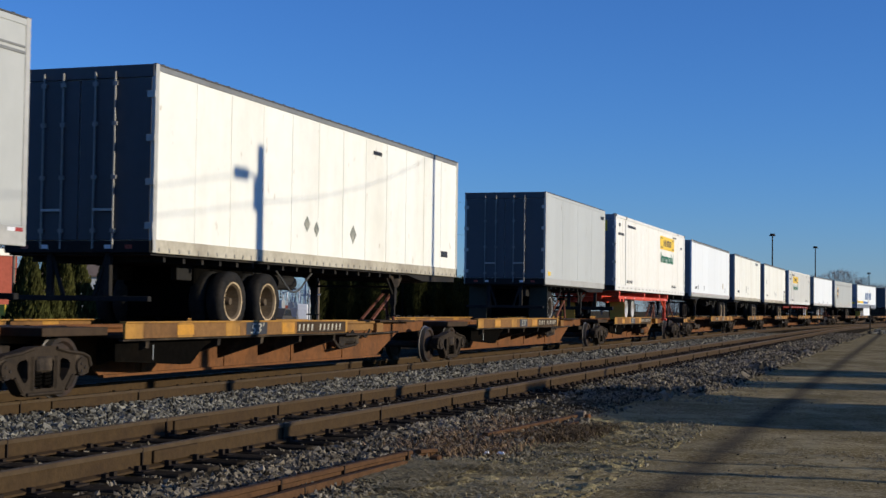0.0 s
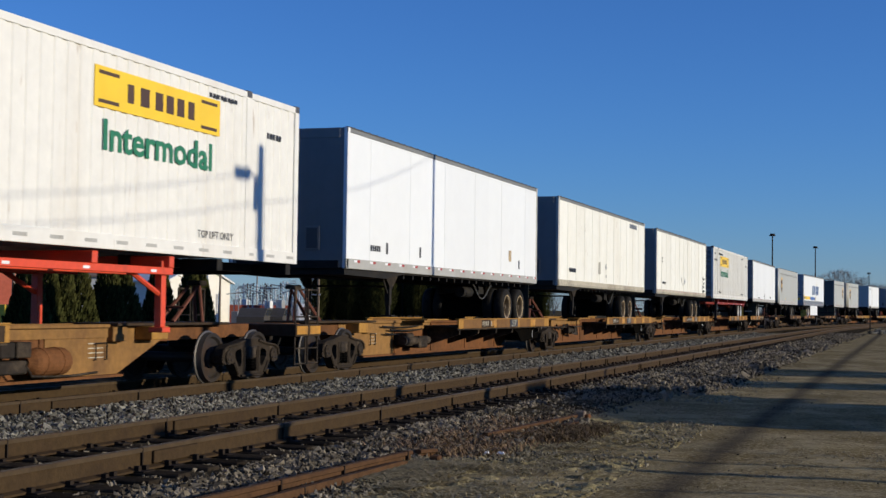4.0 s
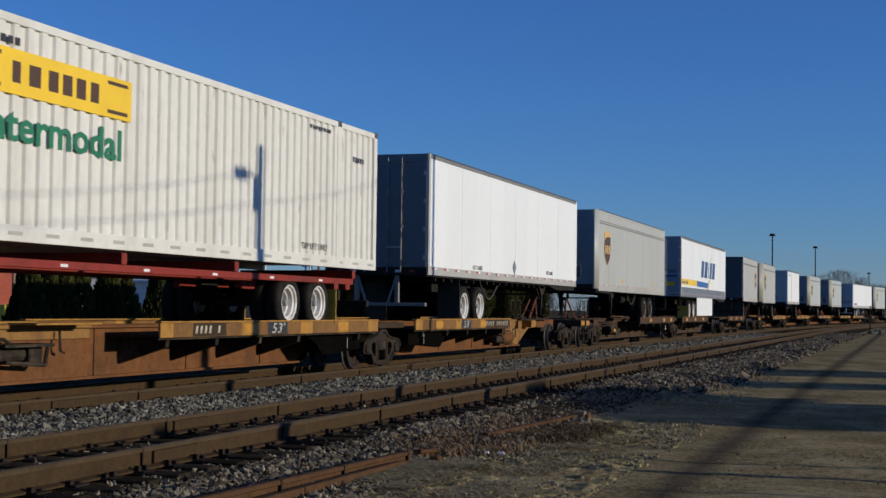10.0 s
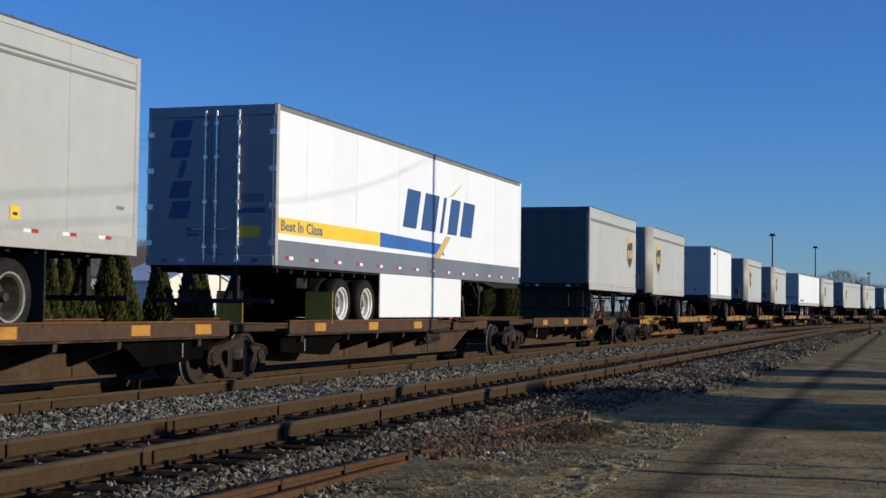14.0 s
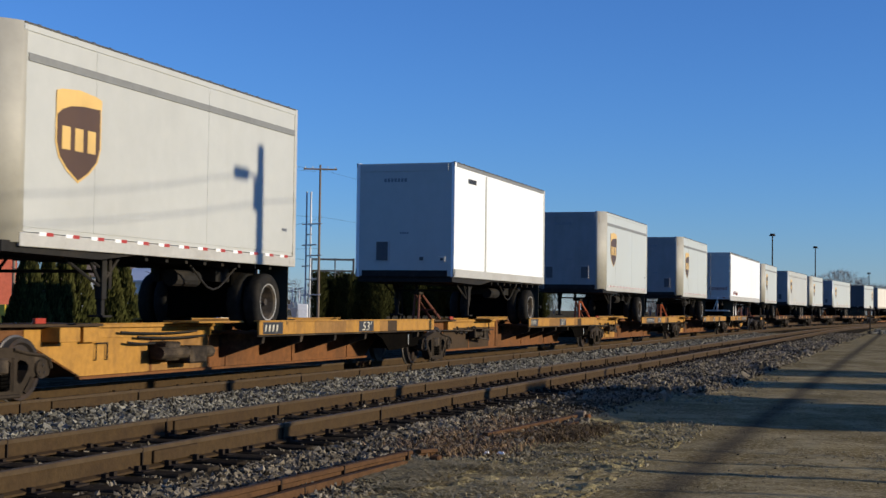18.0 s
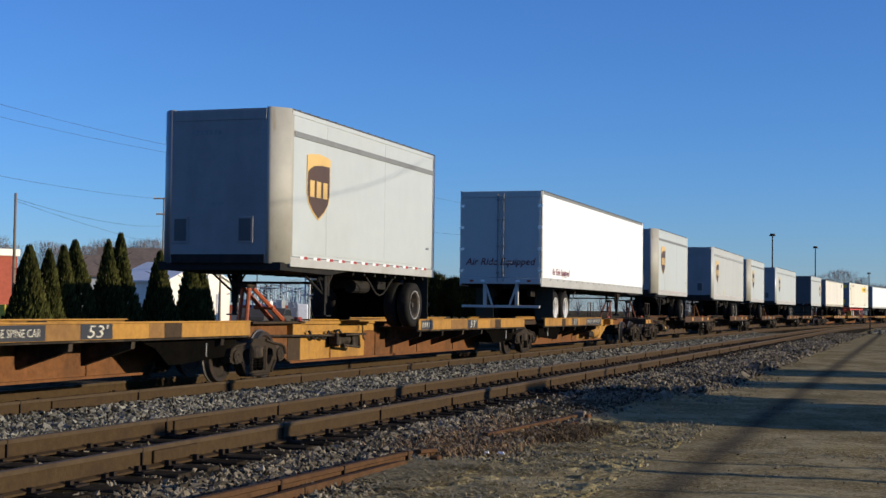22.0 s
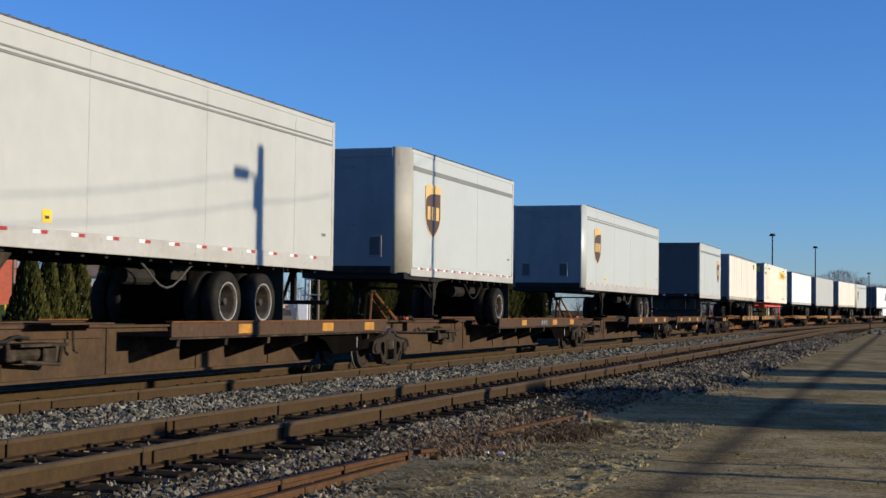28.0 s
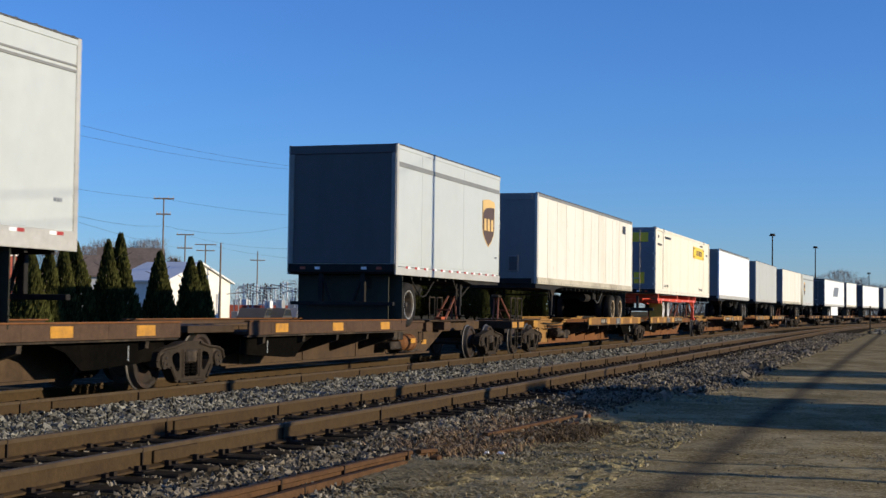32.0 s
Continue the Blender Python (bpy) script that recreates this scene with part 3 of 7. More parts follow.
def shield(bm, y0, z0, w, hh, x0, x1):
    pts = [(0.0, 1.0), (0.12, 1.03), (0.5, 1.06), (0.88, 1.03), (1.0, 1.0), (1.0, 0.42), (0.93, 0.26), (0.75, 0.12), (0.5, 0.0), (0.25, 0.12), (0.07, 0.26), (0.0, 0.42)]
    return prism(bm, [(y0 + a * w, z0 + b * hh) for a, b in pts], x0, x1)


def emblem(parent, xs, y, z, w=1.0, hh=1.45):
    """A brown and gold shield with three plain gold bars."""
    bm = bmesh.new()
    shield(bm, y, z, w, hh, xs, xs + 0.004)
    sh = part("emblem", bm, M["shield_gold"], parent, "brown and gold shield emblem")
    bm = bmesh.new()
    shield(bm, y + 0.03 * w, z + 0.03 * hh, w * 0.94, hh * 0.945, xs + 0.004, xs + 0.007)
    part("emblem_field", bm, M["shield_brown"], sh)
    bm = bmesh.new()
    prism(bm, [(y + w * a, z + hh * b) for a, b in ((0.0, 0.72), (0.12, 0.80), (0.3, 0.855), (0.6, 0.885), (1.0, 0.89), (1.0, 1.0), (0.88, 1.03), (0.5, 1.06), (0.12, 1.03), (0.0, 1.0))], xs + 0.007, xs + 0.010)
    part("emblem_crest", bm, M["shield_gold"], sh)
    for a, b, c, d in ((0.13, 0.31, 0.36, 0.62), (0.41, 0.59, 0.36, 0.62), (0.69, 0.87, 0.36, 0.62)):
        bm = bmesh.new()
        box(bm, xs + 0.007, xs + 0.011, y + w * a, y + w * b, z + hh * c, z + hh * d, 0.001)
        part("emblem_bar", bm, M["shield_gold"], sh)
    return sh


def bars(parent, xs, y, z, w, hh, n, material="ink", end=False, y_end=0.0):
    """Writing too small to read: a row of plain bars."""
    bm = bmesh.new()
    step = w / n
    for i in range(n):
        a = y + i * step
        if end:
            box(bm, a, a + step * 0.7, y_end - 0.004, y_end, z, z + hh)
        else:
            box(bm, xs, xs + 0.004, a, a + step * 0.7, z, z + hh)
    return part("marking", bm, M[material], parent, "small stencilled marking")


STRIPS = {}
for mt in ("tape_white", "tape_red", "slate", "stencil"):
    bm = bmesh.new()
    box(bm, -0.0015, 0.0015, -0.08, 0.08, -0.024, 0.024)
    STRIPS[mt] = to_mesh("reflective_strip", bm, M[mt])


def van(name, label, L, rear_leads, skin, style="post", top=4.86, floor=2.05, axles=2, rim="rim_dark", end="panel", end_mat="door_blue",
        seam=1.2, tape=True, wheel_at=1.9, band=False, corner=0.0, width=2.55, leg_at=2.9, rail_mat="aluminium", deep_rail=False, roof_mat="roof_rail", boxes=((-0.75, 0.16, 0.48), (0.55, 0.16, 0.48))):
    """A box semi-trailer. y runs from its leading end (0) to its trailing end (L); z is height over the rails."""
    th = thing(name, label, "semi-trailer", group="trailers on the train")
    hw = width / 2
    zb = -DECK

    def fy(y):
        return L - y if rear_leads else y

    def P(nm, bm, mat, lab="", parent=None, smooth=False):
        return part(nm, bm, M[mat], parent or th, lab, (0, 0, zb) if parent is None else (0, 0, 0), smooth)

    # canonical y: nose at 0, rear doors at L
    nose = corner
    bm = bmesh.new()
    if corner:
        a, b = fy(0.02), fy(nose)
        c = fy(L - 0.03)
        inset = 0.31 if corner > 0.3 else 0.12
        pts = [(-hw + inset, a), (hw - inset, a), (hw - 0.012, b), (hw - 0.012, c), (-hw + 0.012, c), (-hw + 0.012, b)]
        lo = [bm.verts.new((x, y, floor + 0.14)) for x, y in pts]
        hi = [bm.verts.new((x, y, top - 0.05)) for x, y in pts]
        bm.faces.new(lo)
        bm.faces.new(hi)
        for i in range(6):
            bm.faces.new((lo[i], lo[(i + 1) % 6], hi[(i + 1) % 6], hi[i]))
    else:
        box(bm, -hw + 0.012, hw - 0.012, fy(0.02), fy(L - 0.03), floor + 0.14, top - 0.05)
    P("body", bm, skin)
    # side sheets
    n = max(1, round((L - nose - 0.16) / seam))
    step = (L - nose - 0.16) / n
    for i in range(n):
        joint_w = 0.0015 if skin == "white" else 0.0012 if style == "sheet" else 0.004
        y0, y1 = nose + 0.06 + i * step + joint_w, nose + 0.06 + (i + 1) * step - joint_w
        bm = bmesh.new()
        box(bm, hw - 0.012, hw - (0.0 if i % 2 else 0.002), fy(y0), fy(y1), floor + 0.20, top - 0.10)
        P("side_panel", bm, skin)
    bm = bmesh.new()
    box(bm, -hw, -hw + 0.012, fy(nose + 0.06), fy(L - 0.1), floor + 0.20, top - 0.10)
    P("side_panel", bm, skin)
    if style == "post":
        for i in range(n + 1):
            bm = bmesh.new()
            y = nose + 0.06 + i * step
            box(bm, hw, hw + 0.006, fy(y - 0.022), fy(y + 0.022), floor + 0.20, top - 0.10)
            P("side_post", bm, skin)
    # rails and roof
    for sx in (1, -1):
        bm = bmesh.new()
        box(bm, sx * (hw - 0.02), sx * (hw + 0.010), fy(nose), fy(L), top - 0.11, top - 0.025, 0.006)
        P("top_rail", bm, skin if style == "sheet" and skin != "white" else "band_grey")
        bm = bmesh.new()
        box(bm, sx * (hw - 0.03), sx * (hw + 0.014), fy(nose), fy(L), top - 0.025, top, 0.004)
        y = nose + 0.3
        while y < L - 0.2:
            box(bm, sx * (hw - 0.02), sx * (hw + 0.006), fy(y), fy(y + 0.05), top, top + 0.012)
            y += 0.42
        P("roof_edge", bm, roof_mat, "dark riveted roof edge")
        bm = bmesh.new()
        box(bm, sx * (hw - 0.03), sx * (hw + 0.014), fy(nose), fy(L), floor - (0.07 if deep_rail else 0.05 if band else 0.0), floor + (0.13 if band and axles == 1 else 0.20), 0.008)
        P("bottom_rail", bm, "dirty_rail" if skin.startswith("cream") else rail_mat)
    bm = bmesh.new()
    for i in range(8):
        y0, y1 = nose + (L - nose) * i / 8, nose + (L - nose) * (i + 1) / 8
        box(bm, -hw + 0.03, hw - 0.03, fy(y0 + 0.01), fy(y1 - 0.01), top - 0.06, top - 0.02 + 0.012 * (i % 2))
    P("roof", bm, "aluminium")
    if band:
        bm = bmesh.new()
        if axles == 1:
            box(bm, hw, hw + 0.012, fy(nose + 0.1), fy(L - 0.1), top - 0.49, top - 0.385, 0.003)
            P("rub_rail", bm, "band_grey", "raised grey rib")
        else:
            box(bm, hw, hw + 0.012, fy(nose + 0.1), fy(L - 0.1), top - 0.48, top - 0.44, 0.003)
            box(bm, hw, hw + 0.012, fy(nose + 0.1), fy(L - 0.1), top - 0.40, top - 0.37, 0.003)
            P("rub_rail", bm, "band_grey", "double raised grey rib")
    if tape:
        y = nose + 0.4
        while y < L - 0.4:
            for dy, mt in (((0.0, "slate"),) if tape == "dots" else ((0.0, "stencil"),) if tape == "pale" else ((0.0, "tape_white"), (0.16, "tape_red"))):
                part("reflective_strip", STRIPS[mt], None, th, at=(hw + 0.0155, fy(y + dy + 0.08), floor + (0.125 if band and axles == 1 else 0.155) + zb))
            y += 0.6 if band and axles == 1 else 0.86
    if skin in ("cream", "cream_dark"):
        bm = bmesh.new()
        y = nose + 0.2
        while y < L - 0.15:
            box(bm, hw + 0.014, hw + 0.022, fy(y), fy(y + 0.03), floor + 0.015, floor + 0.075)
            y += 0.305
        tagged(P("bolt_strip", bm, "rub_rail", "dark bolted strip along the rail"), kind="stuff")
    # corner posts
    for sx in (1, -1):
        bm = bmesh.new()
        box(bm, sx * (hw - 0.06), sx * (hw + 0.016), fy(L - 0.10), fy(L), floor, top, 0.01)
        P("corner_post", bm, "aluminium")
        bm = bmesh.new()
        if corner:
            inset = 0.33 if corner > 0.3 else 0.14
            arc = [math.pi / 2 * i / 6 for i in range(7)]
            pts = [(hw + 0.012 - inset * (1 - math.sin(w)) ** 0.8, -0.004 + (corner + 0.06) * (1 - math.cos(w)) ** 0.8) for w in arc] + [(hw - 0.03, corner + 0.06), (hw - inset - 0.03, 0.06)]
            lo = [bm.verts.new((sx * x, fy(y), floor)) for x, y in pts]
            hi = [bm.verts.new((sx * x, fy(y), top)) for x, y in pts]
            bm.faces.new(lo)
            bm.faces.new(hi)
            for i in range(len(pts)):
                bm.faces.new((lo[i], lo[(i + 1) % len(pts)], hi[(i + 1) % len(pts)], hi[i]))
            # far corner takes the dark end colour, its shade painted in
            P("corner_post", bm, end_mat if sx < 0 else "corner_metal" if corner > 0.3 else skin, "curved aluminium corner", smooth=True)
        else:
            box(bm, sx * (hw - 0.08), sx * (hw + 0.014), fy(0.0), fy(0.12), floor, top, 0.012)
            P("corner_post", bm, "aluminium" if skin != "white" else "white")
    # the end that leads is the one that shows
    if rear_leads:
        doors(P, th, hw, floor, top, end, end_mat)
    else:
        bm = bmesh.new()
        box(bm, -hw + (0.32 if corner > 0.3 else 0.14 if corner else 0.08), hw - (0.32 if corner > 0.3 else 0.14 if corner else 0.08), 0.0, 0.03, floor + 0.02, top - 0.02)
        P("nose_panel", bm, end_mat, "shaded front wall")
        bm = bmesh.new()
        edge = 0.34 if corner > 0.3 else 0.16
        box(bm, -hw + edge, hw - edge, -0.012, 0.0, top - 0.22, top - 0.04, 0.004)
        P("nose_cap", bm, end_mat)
        bm = bmesh.new()
        box(bm, -hw + edge, hw - edge, -0.015, 0.0, floor, floor + 0.16, 0.004)
        P("nose_sill", bm, "black_steel")
        for x, half, tall in boxes:
            bm = bmesh.new()
            box(bm, x - half, x + half, -0.02, 0.0, floor + 0.36, floor + 0.36 + tall, 0.006)
            bx = P("connection_box", bm, end_mat)
            bm = bmesh.new()
            box(bm, x - half + 0.04, x + half - 0.04, -0.026, -0.02, floor + 0.40, floor + 0.32 + tall)
            P("box_lid", bm, "door_dark", parent=bx)
        bars(th, 0, -0.55, top - 0.48 + zb, 0.62, 0.09, 7, "slate", True, -0.004)
        bars(th, 0, -0.12, floor + 1.05 + zb, 0.24, 0.05, 4, "slate", True, -0.004)
    # chassis under the floor: deep at the coupler, shallow behind
    bm = bmesh.new()
    prism(bm, [(fy(a), z) for a, z in ((0.05, floor + 0.02), (0.05, floor - 0.12), (2.3, floor - 0.15), (3.4, floor - 0.035), (L - 0.05, floor - 0.035), (L - 0.05, floor + 0.02))], -hw + 0.05, hw - 0.05)
    P("floor_frame", bm, "black_steel")
    bm = bmesh.new()
    y = 3.6
    while y < L - 0.4:
        box(bm, -hw + 0.12, hw - 0.12, fy(y), fy(y + 0.08), floor - 0.12, floor - 0.03)
        y += 0.6
    tagged(P("cross_member", bm, "black_steel", "black floor cross members"), kind="stuff")
    # running gear
    gear_end = L - wheel_at
    spread = 1.32
    ys = [gear_end] if axles == 1 else [gear_end - spread / 2, gear_end + spread / 2]
    bm = bmesh.new()
    for sx in (0.55, -0.55):
        box(bm, sx - 0.06, sx + 0.06, fy(ys[0] - 0.9), fy(min(L - 0.3, ys[-1] + 0.9)), floor - 0.36, floor - 0.10, 0.01)
    box(bm, -0.6, 0.6, fy(ys[0] - 0.85), fy(ys[0] - 0.75), floor - 0.34, floor - 0.14)
    P("bogie_frame", bm, "black_steel")
    # solid block, coloured black to fill the shaded gap round the axles
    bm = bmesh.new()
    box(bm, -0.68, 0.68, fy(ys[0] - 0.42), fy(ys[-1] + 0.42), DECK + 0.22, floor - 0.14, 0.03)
    P("suspension", bm, "shade_black", "suspension and brake gear as one block, blackened for shade")
    for y in ys:
        bm = bmesh.new()
        tube(bm, (-0.95, fy(y), DECK + 0.498), (0.95, fy(y), DECK + 0.498), 0.07, 10)
        box(bm, -0.72, -0.5, fy(y - 0.3), fy(y + 0.3), DECK + 0.5, floor - 0.3, 0.02)
        box(bm, 0.5, 0.72, fy(y - 0.3), fy(y + 0.3), DECK + 0.5, floor - 0.3, 0.02)
        P("axle", bm, "black_steel")
        for sx in (1, -1):
            for x in (hw - 0.24, hw - 0.56):
                wheel(th, sx * x, fy(y), 0.498, rim, sx)
    for sx in (1, -1) if end_mat != "door_black" else ():
        bm = bmesh.new()
        box(bm, sx * (hw - 0.6), sx * (hw - 0.03), fy(ys[-1] + 0.62), fy(ys[-1] + 0.64), DECK + 0.10, floor - (0.42 if end_mat == "door_pale" else 0.02))
        P("mudflap", bm, "mudflap_olive" if end_mat == "door_pale" else "mudflap")
    # slack air hose along the floor
    bm = bmesh.new()
    span = [(ys[0] - 2.4 + 0.2 * k, floor - 0.12 - 0.38 * math.sin(math.pi * k / 8) ** 1.3) for k in range(9)]
    pipe(bm, [(hw - 0.35, fy(ya), za) for ya, za in span], 0.018)
    P("air_hose", bm, "hose_grey" if axles == 2 else "black_steel", "slack air hose")
    bm = bmesh.new()
    tube(bm, (hw - 0.75, fy(ys[0] - 1.5), floor - 0.32), (hw - 0.75, fy(ys[0] - 2.3), floor - 0.32), 0.14, 12)
    P("air_tank", bm, "black_steel")
    # rear guard
    bm = bmesh.new()
    box(bm, -hw + 0.06, hw - 0.06, fy(L - 0.12), fy(L - 0.02), DECK + 0.47, DECK + 0.55, 0.008)
    for x in (-0.5, 0.5):
        box(bm, x - 0.05, x + 0.05, fy(L - 0.12), fy(L - 0.03), DECK + 0.55, floor, 0.006)
        tube(bm, (x * 0.55, fy(L - 0.08), DECK + 0.55), (x * 0.95, fy(L - 0.08), floor - 0.05), 0.035, 6)
    P("rear_guard", bm, "aluminium" if end_mat == "grey_panel" and rear_leads else "rub_rail" if end_mat == "door_blue" and rear_leads else "black_steel")
    # landing legs
    for sx in (1, -1):
        bm = bmesh.new()
        x = sx * (hw - 0.32)
        box(bm, x - 0.06, x + 0.06, fy(leg_at - 0.06), fy(leg_at + 0.06), 1.35, floor, 0.008)
        box(bm, x - 0.04, x + 0.04, fy(leg_at - 0.04), fy(leg_at + 0.04), 1.12, 1.40)
        box(bm, x - 0.12, x + 0.12, fy(leg_at - 0.12), fy(leg_at + 0.12), 1.10, 1.13)
        tube(bm, (x, fy(leg_at), 1.55), (x, fy(leg_at + 0.5), floor - 0.05), 0.025, 6)
        tube(bm, (x, fy(leg_at), 1.55), (x, fy(leg_at - 0.4), floor - 0.05), 0.025, 6)
        P("landing_leg", bm, "black_steel")
        bm = bmesh.new()
        if axles == 1:
            tube(bm, (x, fy(leg_at + 0.22), 1.5), (x, fy(leg_at + 0.22), floor - 0.05), 0.03, 6)
            tube(bm, (x, fy(leg_at - 1.1), floor - 0.08), (x, fy(leg_at), 1.52), 0.022, 6)
            tube(bm, (x, fy(leg_at - 0.5), floor - 0.08), (x, fy(leg_at + 0.2), 1.72), 0.02, 6)
            P("leg_brace", bm, "black_steel")
        else:
            prism(bm, [(fy(leg_at + a), z) for a, z in ((-0.42, floor - 0.05), (0.42, floor - 0.05), (0.10, 1.74), (-0.10, 1.74))], x + sx * 0.06, x + sx * 0.075)
            P("leg_gusset", bm, "dark_steel")
    bm = bmesh.new()
    tube(bm, (-hw + 0.3, fy(leg_at), 1.75), (hw - 0.3, fy(leg_at), 1.75), 0.025, 6)
    P("leg_shaft", bm, "black_steel")
    # kingpin plate
    bm = bmesh.new()
    box(bm, -0.6, 0.6, fy(0.45), fy(1.5), floor - 0.16, floor - 0.09, 0.01)
    tube(bm, (0, fy(0.92), floor - 0.32), (0, fy(0.92), floor - 0.1), 0.045, 10)
    P("kingpin_plate", bm, "black_steel")
    return th


def doors(P, th, hw, floor, top, kind, mat):
    """Rear end: two swing doors with lock rods, or one roll-up door; faces -y at y = 0."""
    bm = bmesh.new()
    box(bm, -hw + 0.02, hw - 0.02, -0.01, 0.05, top - 0.20, top - 0.01, 0.008)
    P("door_header", bm, mat)
    bm = bmesh.new()
    box(bm, -hw + 0.02, hw - 0.02, -0.03, 0.05, floor, floor + 0.18, 0.008)
    P("door_sill", bm, mat if mat in ("grey_panel", "door_pale") else "black_steel")
    if kind == "roll":
        bm = bmesh.new()
        prof = [(0.03, floor + 0.19)]
        for i in range(7):
            z0 = floor + 0.19 + (top - 0.2 - floor - 0.19) * i / 7
            z1 = floor + 0.19 + (top - 0.2 - floor - 0.19) * (i + 1) / 7
            prof += [(0.022, z0), (0.02, z0 + 0.004), (0.02, z1 - 0.004), (0.022, z1)]
        prof.append((0.03, top - 0.2))
        prism(bm, prof, -hw + 0.12, hw - 0.12)
        P("roll_up_door", bm, mat, "dark roll-up rear door")
        for sx in (1, -1):
            bm = bmesh.new()
            box(bm, sx * (hw - 0.12), sx * (hw - 0.02), -0.012, 0.04, floor + 0.18, top - 0.2, 0.006)
            P("door_jamb", bm, "rub_rail", "grey door jamb")
        bm = bmesh.new()
        box(bm, -1.0, 1.0, 0.30, 0.34, DECK + 0.12, floor - 0.05)
        P("splash_guard", bm, "mudflap", "black rubber splash guard")
    else:
        for sx in (1, -1):
            bm = bmesh.new()
            box(bm, sx * 0.01, sx * (hw - 0.05), -0.005, 0.03, floor + 0.19, top - 0.21, 0.006)
            d = P("door", bm, mat, "swing rear door with lock rods")
            for x in (0.09,) if mat == "grey_panel" else (0.28, 0.62) if mat != "door_pale" else (0.12, 0.56) if sx > 0 else (0.10,):
                bm = bmesh.new()
                tube(bm, (sx * x, -0.035, floor + 0.06), (sx * x, -0.035, top - 0.1), 0.017, 8)
                for z in (0.3, 1.1, 1.9, 2.5):
                    box(bm, sx * x - 0.04, sx * x + 0.04, -0.05, -0.004, floor + z, floor + z + 0.06)
                P("lock_rod", bm, "stainless" if mat == "door_pale" else "rub_rail", parent=d)
            bm = bmesh.new()
            h0, h1 = (0.10, 0.34) if mat in ("door_pale", "grey_panel") else (0.28, 0.62)
            box(bm, sx * h0, sx * h1, -0.055, -0.03, floor + 0.62, floor + 0.66, 0.004)
            P("door_handle", bm, "aluminium", parent=d)
            for z in (0.35, 1.0, 1.65, 2.3):
                bm = bmesh.new()
                box(bm, sx * (hw - 0.12), sx * (hw + 0.02), -0.03, -0.004, floor + z, floor + z + 0.10, 0.004)
                P("hinge", bm, "stainless" if mat in ("door_pale", "grey_panel") else "aluminium", parent=d)
    for x in (-0.9, -0.55, 0.55, 0.9):
        bm = bmesh.new()
        box(bm, x - 0.06, x + 0.06, -0.036, -0.03, floor + 0.06, floor + 0.12)
        P("rear_lamp", bm, "lamp_red" if abs(x) > 0.6 else "tape_white")


